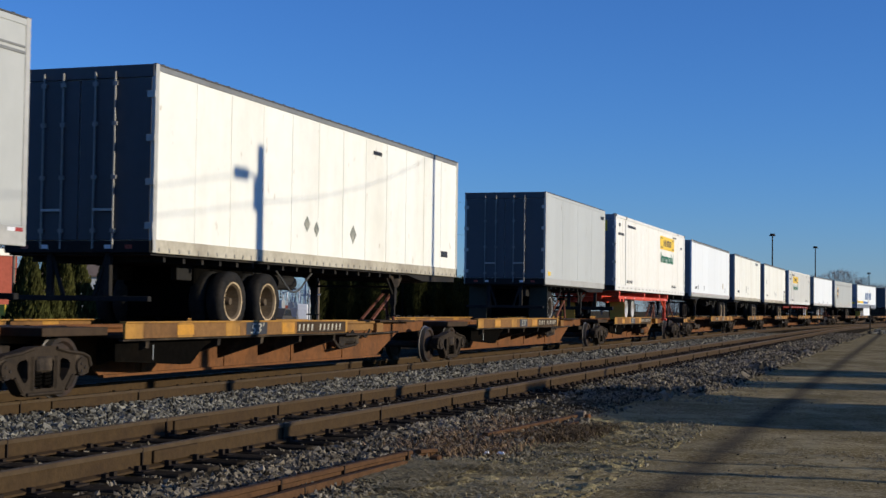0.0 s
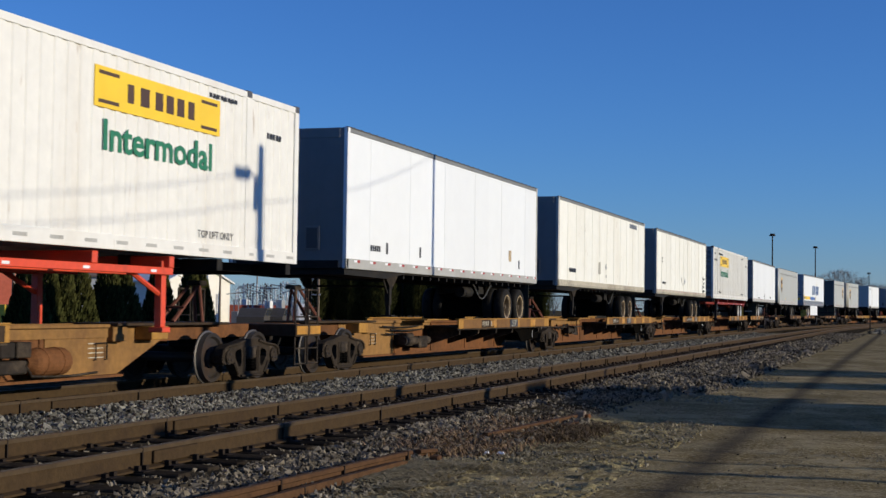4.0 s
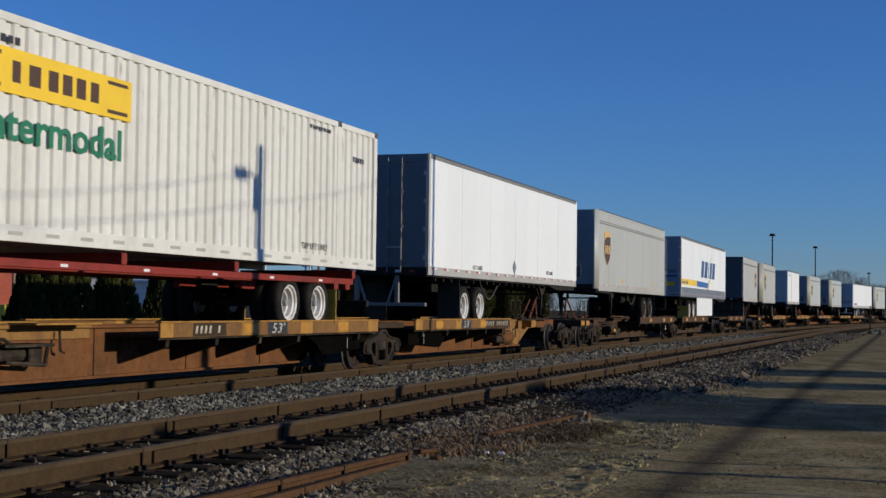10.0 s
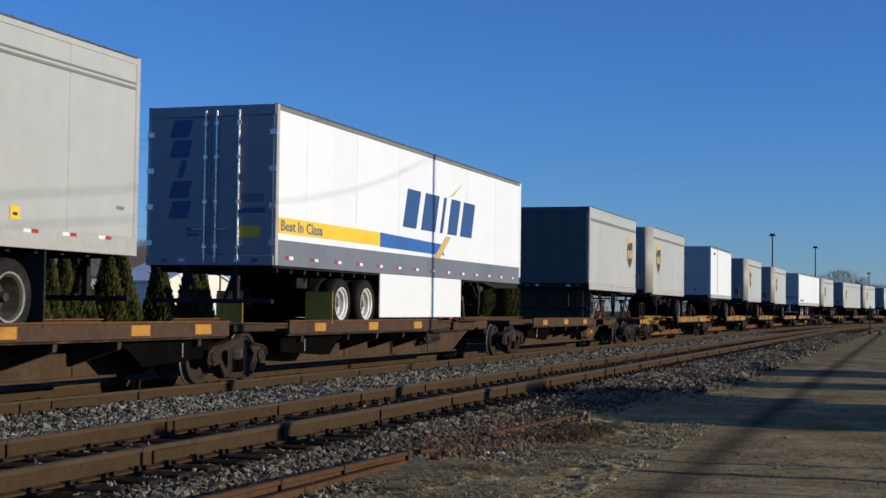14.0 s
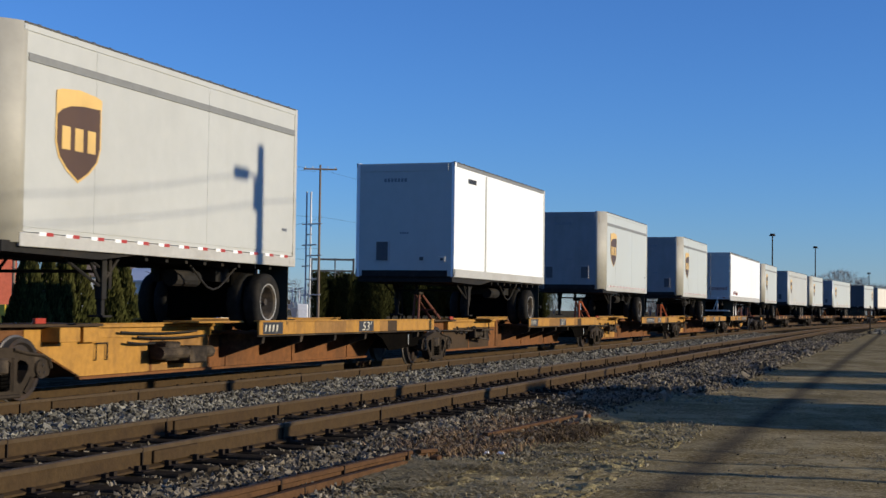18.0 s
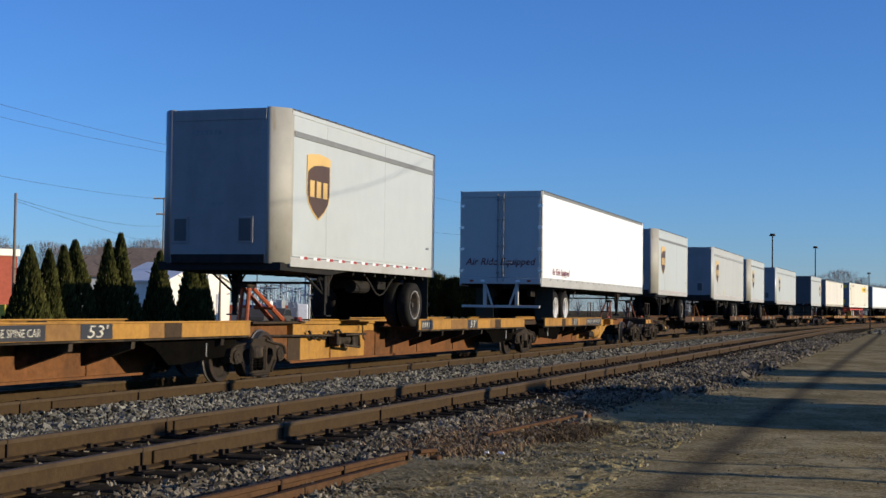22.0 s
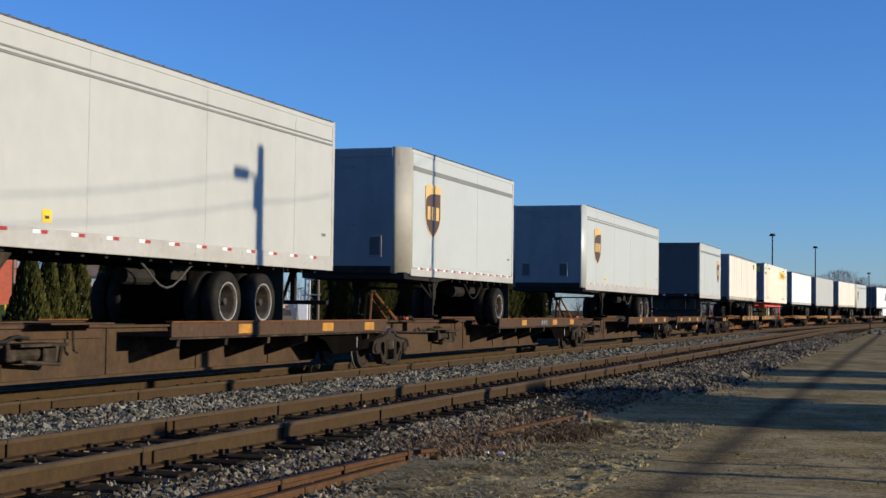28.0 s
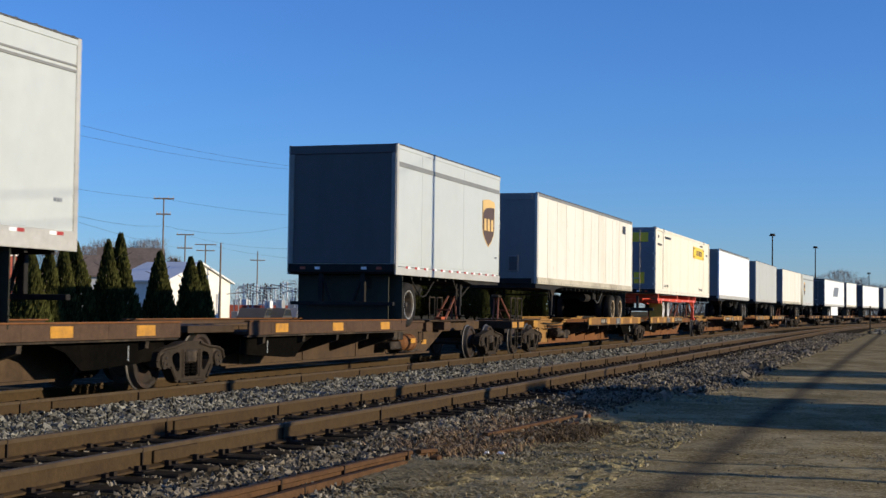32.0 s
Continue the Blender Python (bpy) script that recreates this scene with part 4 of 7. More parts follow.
def container(name, label, L, rear_leads, skin, top=4.88, floor=2.05, sign=None, rib=0.02, steel="red_steel", named=True, neck=4.45, leg_mat="red_steel"):
    """A corrugated domestic container on a red gooseneck chassis."""
    th = thing(name, label, "container trailer", group="trailers on the train")
    hw = 1.29
    zb = -DECK

    def fy(y):
        return L - y if rear_leads else y

    def P(nm, bm, mat, lab="", parent=None, smooth=False):
        return part(nm, bm, M[mat], parent or th, lab, (0, 0, zb) if parent is None else (0, 0, 0), smooth)

    bm = bmesh.new()
    box(bm, -hw + 0.05, hw - 0.05, 0.05, L - 0.05, floor + 0.1, top - 0.02)
    P("body", bm, skin)
    for sx in (1, -1):
        verts, faces = [], []
        y, k, pitch = 0.14, 0, 0.30
        ys = []
        while y < L - 0.16:
            ys += [(y, 0.0), (y + pitch * 0.42, 0.0), (y + pitch * 0.5, -rib), (y + pitch * 0.92, -rib)]
            y += pitch
        bm = bmesh.new()
        lo = [bm.verts.new((sx * (hw + d), min(yy, L - 0.14), floor + 0.20)) for yy, d in ys]
        hi = [bm.verts.new((sx * (hw + d), min(yy, L - 0.14), top - 0.10)) for yy, d in ys]
        for i in range(len(ys) - 1):
            bm.faces.new((lo[i], lo[i + 1], hi[i + 1], hi[i]))
        P("corrugated_side", bm, skin, "corrugated steel side wall")
        bm = bmesh.new()
        box(bm, sx * (hw - 0.06), sx * (hw + 0.012), 0.1, L - 0.1, top - 0.11, top, 0.006)
        P("top_rail", bm, skin)
        bm = bmesh.new()
        box(bm, sx * (hw - 0.06), sx * (hw + 0.012), 0.1, L - 0.1, floor, floor + 0.21, 0.006)
        P("bottom_rail", bm, skin)
        for y in (0.0, L, 2.0, L - 2.0):
            bm = bmesh.new()
            y0 = max(0.0, y - 0.09)
            y1 = min(L, y + 0.09)
            if y in (0.0, L):
                y0, y1 = (0.0, 0.16) if y == 0 else (L - 0.16, L)
            box(bm, sx * (hw - 0.10), sx * (hw + 0.016), y0, y1, floor, top, 0.008)
            P("corner_post", bm, skin)
            bm = bmesh.new()
            box(bm, sx * (hw - 0.12), sx * (hw + 0.02), y0, y1, top - 0.10, top + 0.02, 0.008)
            P("corner_casting", bm, "door_dark")
        y = 0.5
        while y < L - 0.4:
            bm = bmesh.new()
            box(bm, sx * (hw + 0.012), sx * (hw + 0.015), y, y + 0.30, floor + 0.08, floor + 0.13)
            P("reflective_strip", bm, "aluminium")
            y += 0.8
    bm = bmesh.new()
    box(bm, -hw + 0.05, hw - 0.05, 0.05, L - 0.05, top - 0.03, top - 0.005)
    P("roof", bm, skin)
    # leading end
    if rear_leads:
        # pale container's doors in slate: the shade of this end is painted in
        doors(P, th, hw, floor, top, "swing", "slate")
        for x0, x1, z0, z1 in ((-0.25, -0.02, 2.2, 2.6), (0.02, 0.98, 2.2, 2.6), (0.36, 0.82, 0.42, 0.90)):
            bm = bmesh.new()
            box(bm, x0, x1, -0.012, -0.006, floor + z0, floor + z1, 0.002)
            P("door_panel", bm, "sign_yellow", "yellow panel on the container door")
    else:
        # end ribs and wall in the dark end colour, which carries their shade
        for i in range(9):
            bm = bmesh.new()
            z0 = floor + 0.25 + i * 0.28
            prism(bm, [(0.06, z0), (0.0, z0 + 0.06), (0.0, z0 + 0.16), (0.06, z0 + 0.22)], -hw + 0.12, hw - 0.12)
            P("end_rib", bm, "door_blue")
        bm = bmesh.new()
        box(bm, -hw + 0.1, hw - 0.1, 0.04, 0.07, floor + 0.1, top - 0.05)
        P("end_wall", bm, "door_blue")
        bm = bmesh.new()
        box(bm, -0.75, 0.15, -0.012, 0.0, top - 0.62, top - 0.2)
        P("end_sign", bm, "sign_yellow", "faded yellow end sign")
    # chassis
    bm = bmesh.new()
    for x in (-0.5, 0.5):
        box(bm, x - 0.07, x + 0.07, fy(0.2), fy(neck + 0.15), floor - 0.16, floor - 0.01, 0.008)
    for y in (0.25, neck - 1.6):
        box(bm, -hw + 0.04, hw - 0.04, fy(y - 0.09), fy(y + 0.09), floor - 0.20, floor - 0.01, 0.008)
    P("gooseneck", bm, "black_steel", "dark gooseneck of the chassis")
    bm = bmesh.new()
    for x in (-0.5, 0.5, -hw + 0.12, hw - 0.12):
        box(bm, x - 0.05, x + 0.05, fy(neck - 0.15), fy(L - 1.0), floor - 0.31, floor - 0.20, 0.008)
    for y in (neck - 0.05, 6.5, 10.0, L - 1.05):
        box(bm, -hw + 0.04, hw - 0.04, fy(y - 0.07), fy(y + 0.07), floor - 0.20, floor - 0.03, 0.008)
    fr = P("chassis_frame", bm, steel, "bright red main frame of the chassis")
    for k in range(6):
        bm = bmesh.new()
        y = neck + 0.35 + k * (L - neck - 0.95) / 6
        box(bm, hw - 0.07, hw - 0.066, fy(y), fy(y + 0.16), floor - 0.28, floor - 0.24)
        P("reflective_strip", bm, "tape_white", parent=fr)
    for sx in (1, -1):
        bm = bmesh.new()
        x = sx * (hw - 0.2)
        box(bm, x - 0.06, x + 0.06, fy(neck - 0.07), fy(neck + 0.07), 0.95, floor - 0.1, 0.008)
        box(bm, x - 0.12, x + 0.12, fy(neck - 0.12), fy(neck + 0.12), 0.87, 0.95, 0.01)
        tube(bm, (x, fy(neck + 0.05), 1.45), (x, fy(neck + 0.95), floor - 0.25), 0.04, 6)
        P("landing_leg", bm, leg_mat, "landing leg with a diagonal brace")
    ys = [L - 3.28 - 0.65, L - 3.28 + 0.65]
    for y in ys:
        bm = bmesh.new()
        tube(bm, (-0.95, fy(y), DECK + 0.498), (0.95, fy(y), DECK + 0.498), 0.07, 10)
        box(bm, -0.62, -0.42, fy(y - 0.3), fy(y + 0.3), DECK + 0.5, floor - 0.3, 0.02)
        box(bm, 0.42, 0.62, fy(y - 0.3), fy(y + 0.3), DECK + 0.5, floor - 0.3, 0.02)
        P("axle", bm, "black_steel")
        for sx in (1, -1):
            for x in (hw - 0.24, hw - 0.56):
                wheel(th, sx * x, fy(y), 0.498, "rim_white", sx)
    for sx in (1, -1):
        bm = bmesh.new()
        box(bm, sx * (hw - 0.6), sx * (hw - 0.03), fy(ys[-1] + 0.66), fy(ys[-1] + 0.68), DECK + 0.1, floor - 0.42)
        P("mudflap", bm, "mudflap_olive")
    bm = bmesh.new()
    box(bm, -hw + 0.1, hw - 0.1, fy(L - 0.2), fy(L - 0.05), floor - 0.75, floor - 0.62, 0.01)
    for x in (-0.5, 0.5):
        box(bm, x - 0.05, x + 0.05, fy(L - 0.2), fy(L - 0.08), floor - 0.65, floor - 0.1)
    P("rear_guard", bm, "black_steel")
    bm = bmesh.new()
    for x in (-0.62, 0.62):
        box(bm, x - 0.07, x + 0.07, fy(ys[0] - 0.9), fy(L - 1.2), floor - 0.46, floor - 0.31, 0.01)
    for y in (ys[-1] + 0.75, L - 1.3):
        box(bm, -hw + 0.06, hw - 0.06, fy(y - 0.1), fy(y + 0.1), floor - 0.42, floor - 0.24, 0.01)
    P("slider_frame", bm, steel, "red slider frame over the axles")
    # yellow sign with dark bars, and the word below it
    if sign is not None:
        y, z = sign
        bm = bmesh.new()
        box(bm, hw + 0.004, hw + 0.016, y, y + 3.65, z, z + 0.57, 0.003)
        sg = P("sign", bm, "sign_yellow", "yellow sign panel with dark bars")
        for a, b, c, d in [(a, b, 0.15, 0.42) for a, b in ((0.85, 1.02), (1.2, 1.45), (1.62, 1.84), (1.94, 2.16), (2.26, 2.48), (2.60, 2.80))] + [(a, a + 0.52, c, c + 0.05) for a in (0.10, 3.02) for c in (0.06, 0.46)]:
            bm = bmesh.new()
            box(bm, hw + 0.016, hw + 0.019, y + a, y + b, z + c, z + d)
            P("sign_bar", bm, "shield_brown", parent=sg)
        if named:
            lettering("Intermodal", 0.60, M["ink_green"], th, hw + 0.006, y + 0.22, z - 0.57 + zb, length=3.2, bold=0.022)
        lettering("TOP LIFT ONLY", 0.17, M["ink"], th, hw + 0.006, 2.1, floor + 0.30 + zb, length=1.2)
        lettering("TOP LIFT ONLY", 0.17, M["ink"], th, hw + 0.006, L - 3.7, floor + 0.30 + zb, length=1.2)
        bars(th, hw + 0.004, 2.3, top - 0.38 + zb, 1.6, 0.10, 11)
        bars(th, hw + 0.004, 0.6, top - 0.42 + zb, 0.3, 0.12, 3)
        bars(th, hw + 0.004, 0.5, top - 0.75 + zb, 1.1, 0.10, 8)
        bars(th, hw + 0.004, L - 1.3, top - 0.7 + zb, 0.6, 0.10, 5)
        bars(th, hw + 0.004, L - 3.4, top - 0.28 + zb, 1.0, 0.07, 8)
    return th


# ---- spine cars ----
def frame_mesh():
    """Cast truck side frame: a heavy arch with two triangular windows and an opening for the springs."""
    bm = bmesh.new()
    half = [(0.0, 0.775), (0.28, 0.765), (0.58, 0.70), (0.95, 0.66), (1.10, 0.60), (1.15, 0.46), (1.12, 0.33), (0.99, 0.29), (0.80, 0.33), (0.71, 0.29), (0.54, 0.07), (0.42, 0.02), (0.0, 0.01)]
    outer = half + [(-y, z) for y, z in half[-2:0:-1]]
    window = [(0.34, 0.26), (0.38, 0.19), (0.44, 0.17), (0.50, 0.21), (0.66, 0.42), (0.67, 0.52), (0.60, 0.59), (0.42, 0.63), (0.35, 0.58)]
    window = [(0.51 + (y - 0.51) * 0.78, 0.42 + (z - 0.42) * 0.78) for y, z in window]
    loops = [outer, window, [(-y, z) for y, z in window], [(0.23, 0.16), (0.23, 0.54), (0.19, 0.58), (-0.19, 0.58), (-0.23, 0.54), (-0.23, 0.16), (-0.19, 0.13), (0.19, 0.13)]]
    edges = []
    for ring in loops:
        vs = [bm.verts.new((-0.075, y, z)) for y, z in ring]
        edges += [bm.edges.new((vs[k], vs[(k + 1) % len(vs)])) for k in range(len(vs))]
    bmesh.ops.triangle_fill(bm, use_beauty=True, use_dissolve=False, edges=edges)
    grown = bmesh.ops.extrude_face_region(bm, geom=bm.faces[:])
    bmesh.ops.translate(bm, verts=[q for q in grown["geom"] if isinstance(q, bmesh.types.BMVert)], vec=(0.15, 0, 0))
    # raised rim along the top and the lower chord, journal boxes
    for a, b in zip(half[1:5], half[2:6]):
        for sy in (1, -1):
            tube(bm, (0.085, sy * a[0], a[1] - 0.025), (0.085, sy * b[0], b[1] - 0.025), 0.028, 6)
    for sy in (1, -1):
        tube(bm, (0.085, sy * 0.70, 0.31), (0.085, sy * 0.53, 0.09), 0.028, 6)
        tube(bm, (0.0, sy * 0.90, 0.44), (0.11, sy * 0.90, 0.44), 0.155, 14, 0.13)
        tube(bm, (0.06, sy * 0.28, 0.12), (0.06, sy * 0.28, 0.62), 0.045, 6)
    tube(bm, (0.085, -0.42, 0.05), (0.085, 0.42, 0.05), 0.03, 6)
    bmesh.ops.scale(bm, vec=(1.0, 0.935, 0.86), verts=bm.verts)
    bmesh.ops.translate(bm, vec=(0, 0, 0.06), verts=bm.verts)
    return to_mesh("side_frame", bm, M["frame_steel"])


def spring_mesh():
    bm = bmesh.new()
    for cy in (-0.11, 0.11):
        pipe(bm, [(0.075 * math.cos(0.9 * k), cy + 0.085 * math.sin(0.9 * k), 0.19 + 0.0066 * k) for k in range(32)], 0.022, 5)
    # springs coloured near-black, so the shade of their opening is painted in
    return to_mesh("springs", bm, M["shade_black"])


def wheelset_mesh():
    bm = bmesh.new()
    for sx in (1, -1):
        lathe_x(bm, [(sx * -0.06, 0.14), (sx * -0.055, 0.33), (sx * -0.075, 0.36), (sx * -0.075, 0.445), (sx * -0.045, 0.45), (sx * -0.035, 0.42), (sx * 0.06, 0.41), (sx * 0.06, 0.35), (sx * 0.02, 0.32), (sx * 0.03, 0.16), (sx * 0.07, 0.13)], sx * 0.75, 0, 0, 28)
    tube(bm, (-1.0, 0, 0), (1.0, 0, 0), 0.085, 12)
    for sx in (1, -1):
        tube(bm, (sx * 0.93, 0, 0), (sx * 1.12, 0, 0), 0.115, 12)
        for i in range(3):
            w = 2 * math.pi * i / 3
            tube(bm, (sx * 1.12, 0.06 * math.cos(w), 0.06 * math.sin(w)), (sx * 1.14, 0.06 * math.cos(w), 0.06 * math.sin(w)), 0.022, 6)
    for f in bm.faces:
        rad = [(q.co.y ** 2 + q.co.z ** 2) ** 0.5 for q in f.verts]
        f.material_index = 1 if min(rad) > 0.40 else 0
    me = to_mesh("wheelset", bm, M["wheel_steel"])
    me.materials.append(M["tread_steel"])
    return me


def bolster_mesh():
    bm = bmesh.new()
    box(bm, -1.12, 1.12, -0.17, 0.17, 0.38, 0.60, 0.03)
    box(bm, -0.35, 0.35, -0.3, 0.3, 0.56, 0.72, 0.02)
    for y in (-0.52, 0.52):
        tube(bm, (-0.7, y, 0.38), (0.7, y, 0.38), 0.05, 8)
    return to_mesh("bolster", bm, M["dark_steel"])


SIDE_FRAME, SPRINGS, WHEELSET, BOLSTER = frame_mesh(), spring_mesh(), wheelset_mesh(), bolster_mesh()
WHEELSETS = []
ADAPTER = bmesh.new()
box(ADAPTER, -0.075, 0.075, -0.14, 0.14, -0.05, 0.05, 0.015)
ADAPTER = to_mesh("bearing_adapter", ADAPTER, M["dark_steel"])


def rail_truck(parent, y):
    """Two-axle railway truck under a car, centred y metres along it."""
    b = part("rail_truck", BOLSTER, None, parent, "grimy cast-steel railway truck", at=(0, y, 0))
    for sx in (1, -1):
        part("side_frame", SIDE_FRAME, None, b, at=(sx * 1.02, 0, 0))
        part("spring_nest", SPRINGS, None, b, at=(sx * 1.03, 0, 0))
    for dy in (-0.845, 0.845):
        w = part("wheelset", WHEELSET, None, b, "steel wheelset with bearing caps")
        w.matrix_parent_inverse = Matrix.Translation((0, dy, 0.42))
        WHEELSETS.append(w)
    for dy in (-0.845, 0.845):
        for x in (-1.025, 1.025):
            part("bearing_adapter", ADAPTER, None, b, at=(x, dy, 0.55))
    return b


PAINT = {"faded": ("car_yellow", "lip_ochre", "car_rust"), "yellow": ("car_yellow", "car_yellow", "car_rust"), "brown": ("lip_brown", "lip_brown", "sill_brown")}
LABELS = {"faded": "rusty yellow-and-brown spine car platform", "yellow": "bright yellow spine car platform", "brown": "rust-brown spine car platform with yellow reflectors"}


STENCIL_BAR = bmesh.new()
prism(STENCIL_BAR, [(-0.045, -0.06), (0.015, -0.06), (0.045, 0.06), (-0.015, 0.06)], -0.002, 0.002)
STENCIL_BAR = to_mesh("stencil_bar", STENCIL_BAR, M["stencil"])


def spine_unit(Lu, flip, paint, first, last, tag53, words_on=False, grimy=False):
    """One platform of an articulated spine car: y from its leading truck (0) to its trailing truck (Lu)."""
    th = thing("spine_car", LABELS[paint], "flat wagon", group="spine cars of the train")
    pa, pb, ps = PAINT[paint]

    def fy(y):
        return Lu - y if flip else y

    def P(nm, bm, mat, lab="", parent=None):
        return part(nm, bm, M[mat], parent or th, lab)

    free_hitch = (last and flip) or (first and not flip)
    over = 1.95 if free_hitch else 0.1
    # centre sill with sloped end towards the hitch
    bm = bmesh.new()
    prism(bm, [(fy(a), z) for a, z in ((-over, 0.74), (-over, 0.96), (Lu - 0.1, 0.96), (Lu - 0.1, 0.74), (Lu - 1.7, 0.70), (Lu - 2.6, 0.21), (3.0, 0.21), (1.7, 0.70))], -0.29, 0.29)
    sill = P("centre_sill", bm, ps, "deep steel centre sill")
    bm = bmesh.new()
    for sx in (1, -1):
        box(bm, sx * 0.26, sx * 0.36, fy(2.9), fy(Lu - 2.6), 0.18, 0.22)
        box(bm, sx * 0.26, sx * 0.36, fy(1.6), fy(Lu - 1.6), 0.93, 0.97)
    P("sill_flange", bm, ps, parent=sill)
    for a in (5.0, 7.6, 10.4, 13.2):
        for sx in (1, -1):
            bm = bmesh.new()
            box(bm, sx * 0.285, sx * 0.31, fy(a - 0.03), fy(a + 0.03), 0.22, 0.93)
            P("sill_stiffener", bm, ps, parent=sill)
    if paint == "yellow":
        for sx in (1, -1):
            bm = bmesh.new()
            box(bm, sx * 0.292, sx * 0.30, fy(2.9), fy(3.5), 0.23, 0.92)
            P("sill_sheet", bm, "car_brown", "grimy stretch of sill beside the truck", parent=sill)
            bm = bmesh.new()
            box(bm, sx * 0.292, sx * 0.30, fy(3.5), fy(6.9), 0.23, 0.92)
            P("sill_sheet", bm, "car_brown" if grimy else "car_yellow" if Lu > 17.0 else "car_faded", "freshly painted stretch of sill", parent=sill)
    # wheel platform
    p0, p1 = 7.0 if flip or paint != "brown" and free_hitch else 7.9, Lu - (1.75 if flip else 0.6)
    bm = bmesh.new()
    box(bm, -1.2, 1.2, fy(p0), fy(p1), 0.80, 0.855)
    P("platform_deck", bm, "car_brown", "worn steel wheel platform")
    bm = bmesh.new()
    box(bm, -0.95, 0.95, fy(p1), fy(Lu - 0.15), 0.84, 0.96, 0.01)
    P("end_deck", bm, "car_brown", "narrow deck over the truck")
    for sx in (1, -1):
        shares = (0.35, 2.1, 0.55, 1.6, 0.5, 1.1, 0.45, 1.0, 0.5) if paint == "faded" else (1.4, 0.9, 1.5, 0.7, 1.1, 0.45, 0.55, 1.3, 1.1) if paint == "yellow" else (1.0,) * 9
        total, a = sum(shares), p0
        for i, share in enumerate(shares):
            b = a + (p1 - p0) * share / total
            c = (a + b) / 2 + ({1: 0.95, 4: 1.4, 7: 0.5}.get(i, 0.0) if not flip and paint == "brown" else 0.0)
            bm = bmesh.new()
            box(bm, sx * 1.19, sx * 1.235, fy(a), fy(b), 0.79, 1.015, 0.006)
            mat = (pa if i % 2 == 0 else pb) if paint != "yellow" else ("car_brown" if i == 6 else "car_faded" if i in (2, 5) else "car_yellow")
            P("side_lip", bm, mat, "painted lip along the platform")
            if paint == "brown" and i % 3 == 1 or paint == "faded" and i % 4 == 2:
                bm = bmesh.new()
                box(bm, sx * 1.235, sx * 1.24, fy(c - 0.26), fy(c + 0.26), 0.83, 0.985)
                P("reflector", bm, "reflector")
            a = b
        bm = bmesh.new()
        box(bm, sx * 1.13, sx * 1.25, fy(p0), fy(p1), 1.015, 1.04, 0.004)
        P("lip_flange", bm, pa if paint != "brown" else "car_rust")
        bm = bmesh.new()
        box(bm, sx * 1.12, sx * 1.20, fy(p0), fy(p1), 0.755, 0.785, 0.004)
        P("lip_flange", bm, "dark_steel")
    # cross bearers under it
    for a in (p0 + 0.4, p0 + 2.0, p0 + 3.6, p0 + 5.2, p1 - 0.8):
        for sx in (1, -1):
            bm = bmesh.new()
            s2 = [(sx * 0.29, 0.37), (sx * 1.12, 0.64), (sx * 1.14, 0.80), (sx * 0.29, 0.80)]
            v0 = [bm.verts.new((x, fy(a - 0.05), z)) for x, z in s2]
            v1 = [bm.verts.new((x, fy(a + 0.05), z)) for x, z in s2]
            bm.faces.new(v0)
            bm.faces.new(v1)
            for i in range(4):
                bm.faces.new((v0[i], v0[(i + 1) % 4], v1[(i + 1) % 4], v1[i]))
            P("cross_bearer", bm, "dark_steel")
    # black panel added beside the truck, standing in for shade under the platform
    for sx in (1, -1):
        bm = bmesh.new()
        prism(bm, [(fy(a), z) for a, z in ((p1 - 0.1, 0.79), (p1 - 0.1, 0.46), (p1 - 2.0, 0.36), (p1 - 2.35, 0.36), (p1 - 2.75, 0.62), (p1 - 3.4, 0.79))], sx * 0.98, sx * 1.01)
        ap = P("shade_panel", bm, "shade_black", "black panel added for the shade under the platform")
        bm = bmesh.new()
        tube(bm, (sx * 1.02, fy(p1 - 1.15), 0.46), (sx * 1.02, fy(p1 - 1.15), 0.68), 0.008, 6)
        P("hanging_pin", bm, "galvanised", "bright steel pin", parent=ap)
    # narrow walkway brackets between hitch and platform
    bm = bmesh.new()
    box(bm, -0.42, 0.42, fy(2.9), fy(3.3), 0.72, 0.965, 0.01)
    P("walk_bracket", bm, pa if paint != "faded" else "car_faded")
    for sx in (1, -1):
        bm = bmesh.new()
        box(bm, sx * 0.28, sx * 0.37, fy(3.3), fy(7.4), 0.93, 0.985, 0.01)
        box(bm, sx * 0.30, sx * 0.33, fy(3.3), fy(7.4), 0.78, 0.92)
        P("walk_plate", bm, pa if paint != "faded" else "car_faded")
        if free_hitch:
            continue
        bm = bmesh.new()
        loop = [(3.7 + 0.11 * k, 0.80 - (0.05 if paint == "brown" else 0.13) * abs(math.sin(k * 0.7)) - 0.05 * math.sin(k * 0.31)) for k in range(17)]
        pipe(bm, [(sx * 0.40, fy(ya), za) for ya, za in loop], 0.026)
        P("brake_hose", bm, "black_steel", "looped black brake hose")
        bm = bmesh.new()
        box(bm, sx * 0.34, sx * 0.80, fy(5.4), fy(7.0), 0.99, 1.02, 0.006)
        P("step_plate", bm, pa, "thin raised step plate")
        bm = bmesh.new()
        tube(bm, (sx * 0.42, fy(6.5), 0.90), (sx * 0.44, fy(6.5), 0.62), 0.02, 6)
        tube(bm, (sx * 0.44, fy(6.5), 0.62), (sx * 0.44, fy(6.6), 0.58), 0.02, 6)
        P("hook", bm, "dark_steel")
    # brake gear under the walkway
    if not free_hitch:
        bm = bmesh.new()
        tube(bm, (0.46, fy(4.9), 0.60), (0.46, fy(5.5), 0.60), 0.11, 12)
        box(bm, 0.36, 0.60, fy(5.55), fy(5.85), 0.46, 0.72, 0.02)
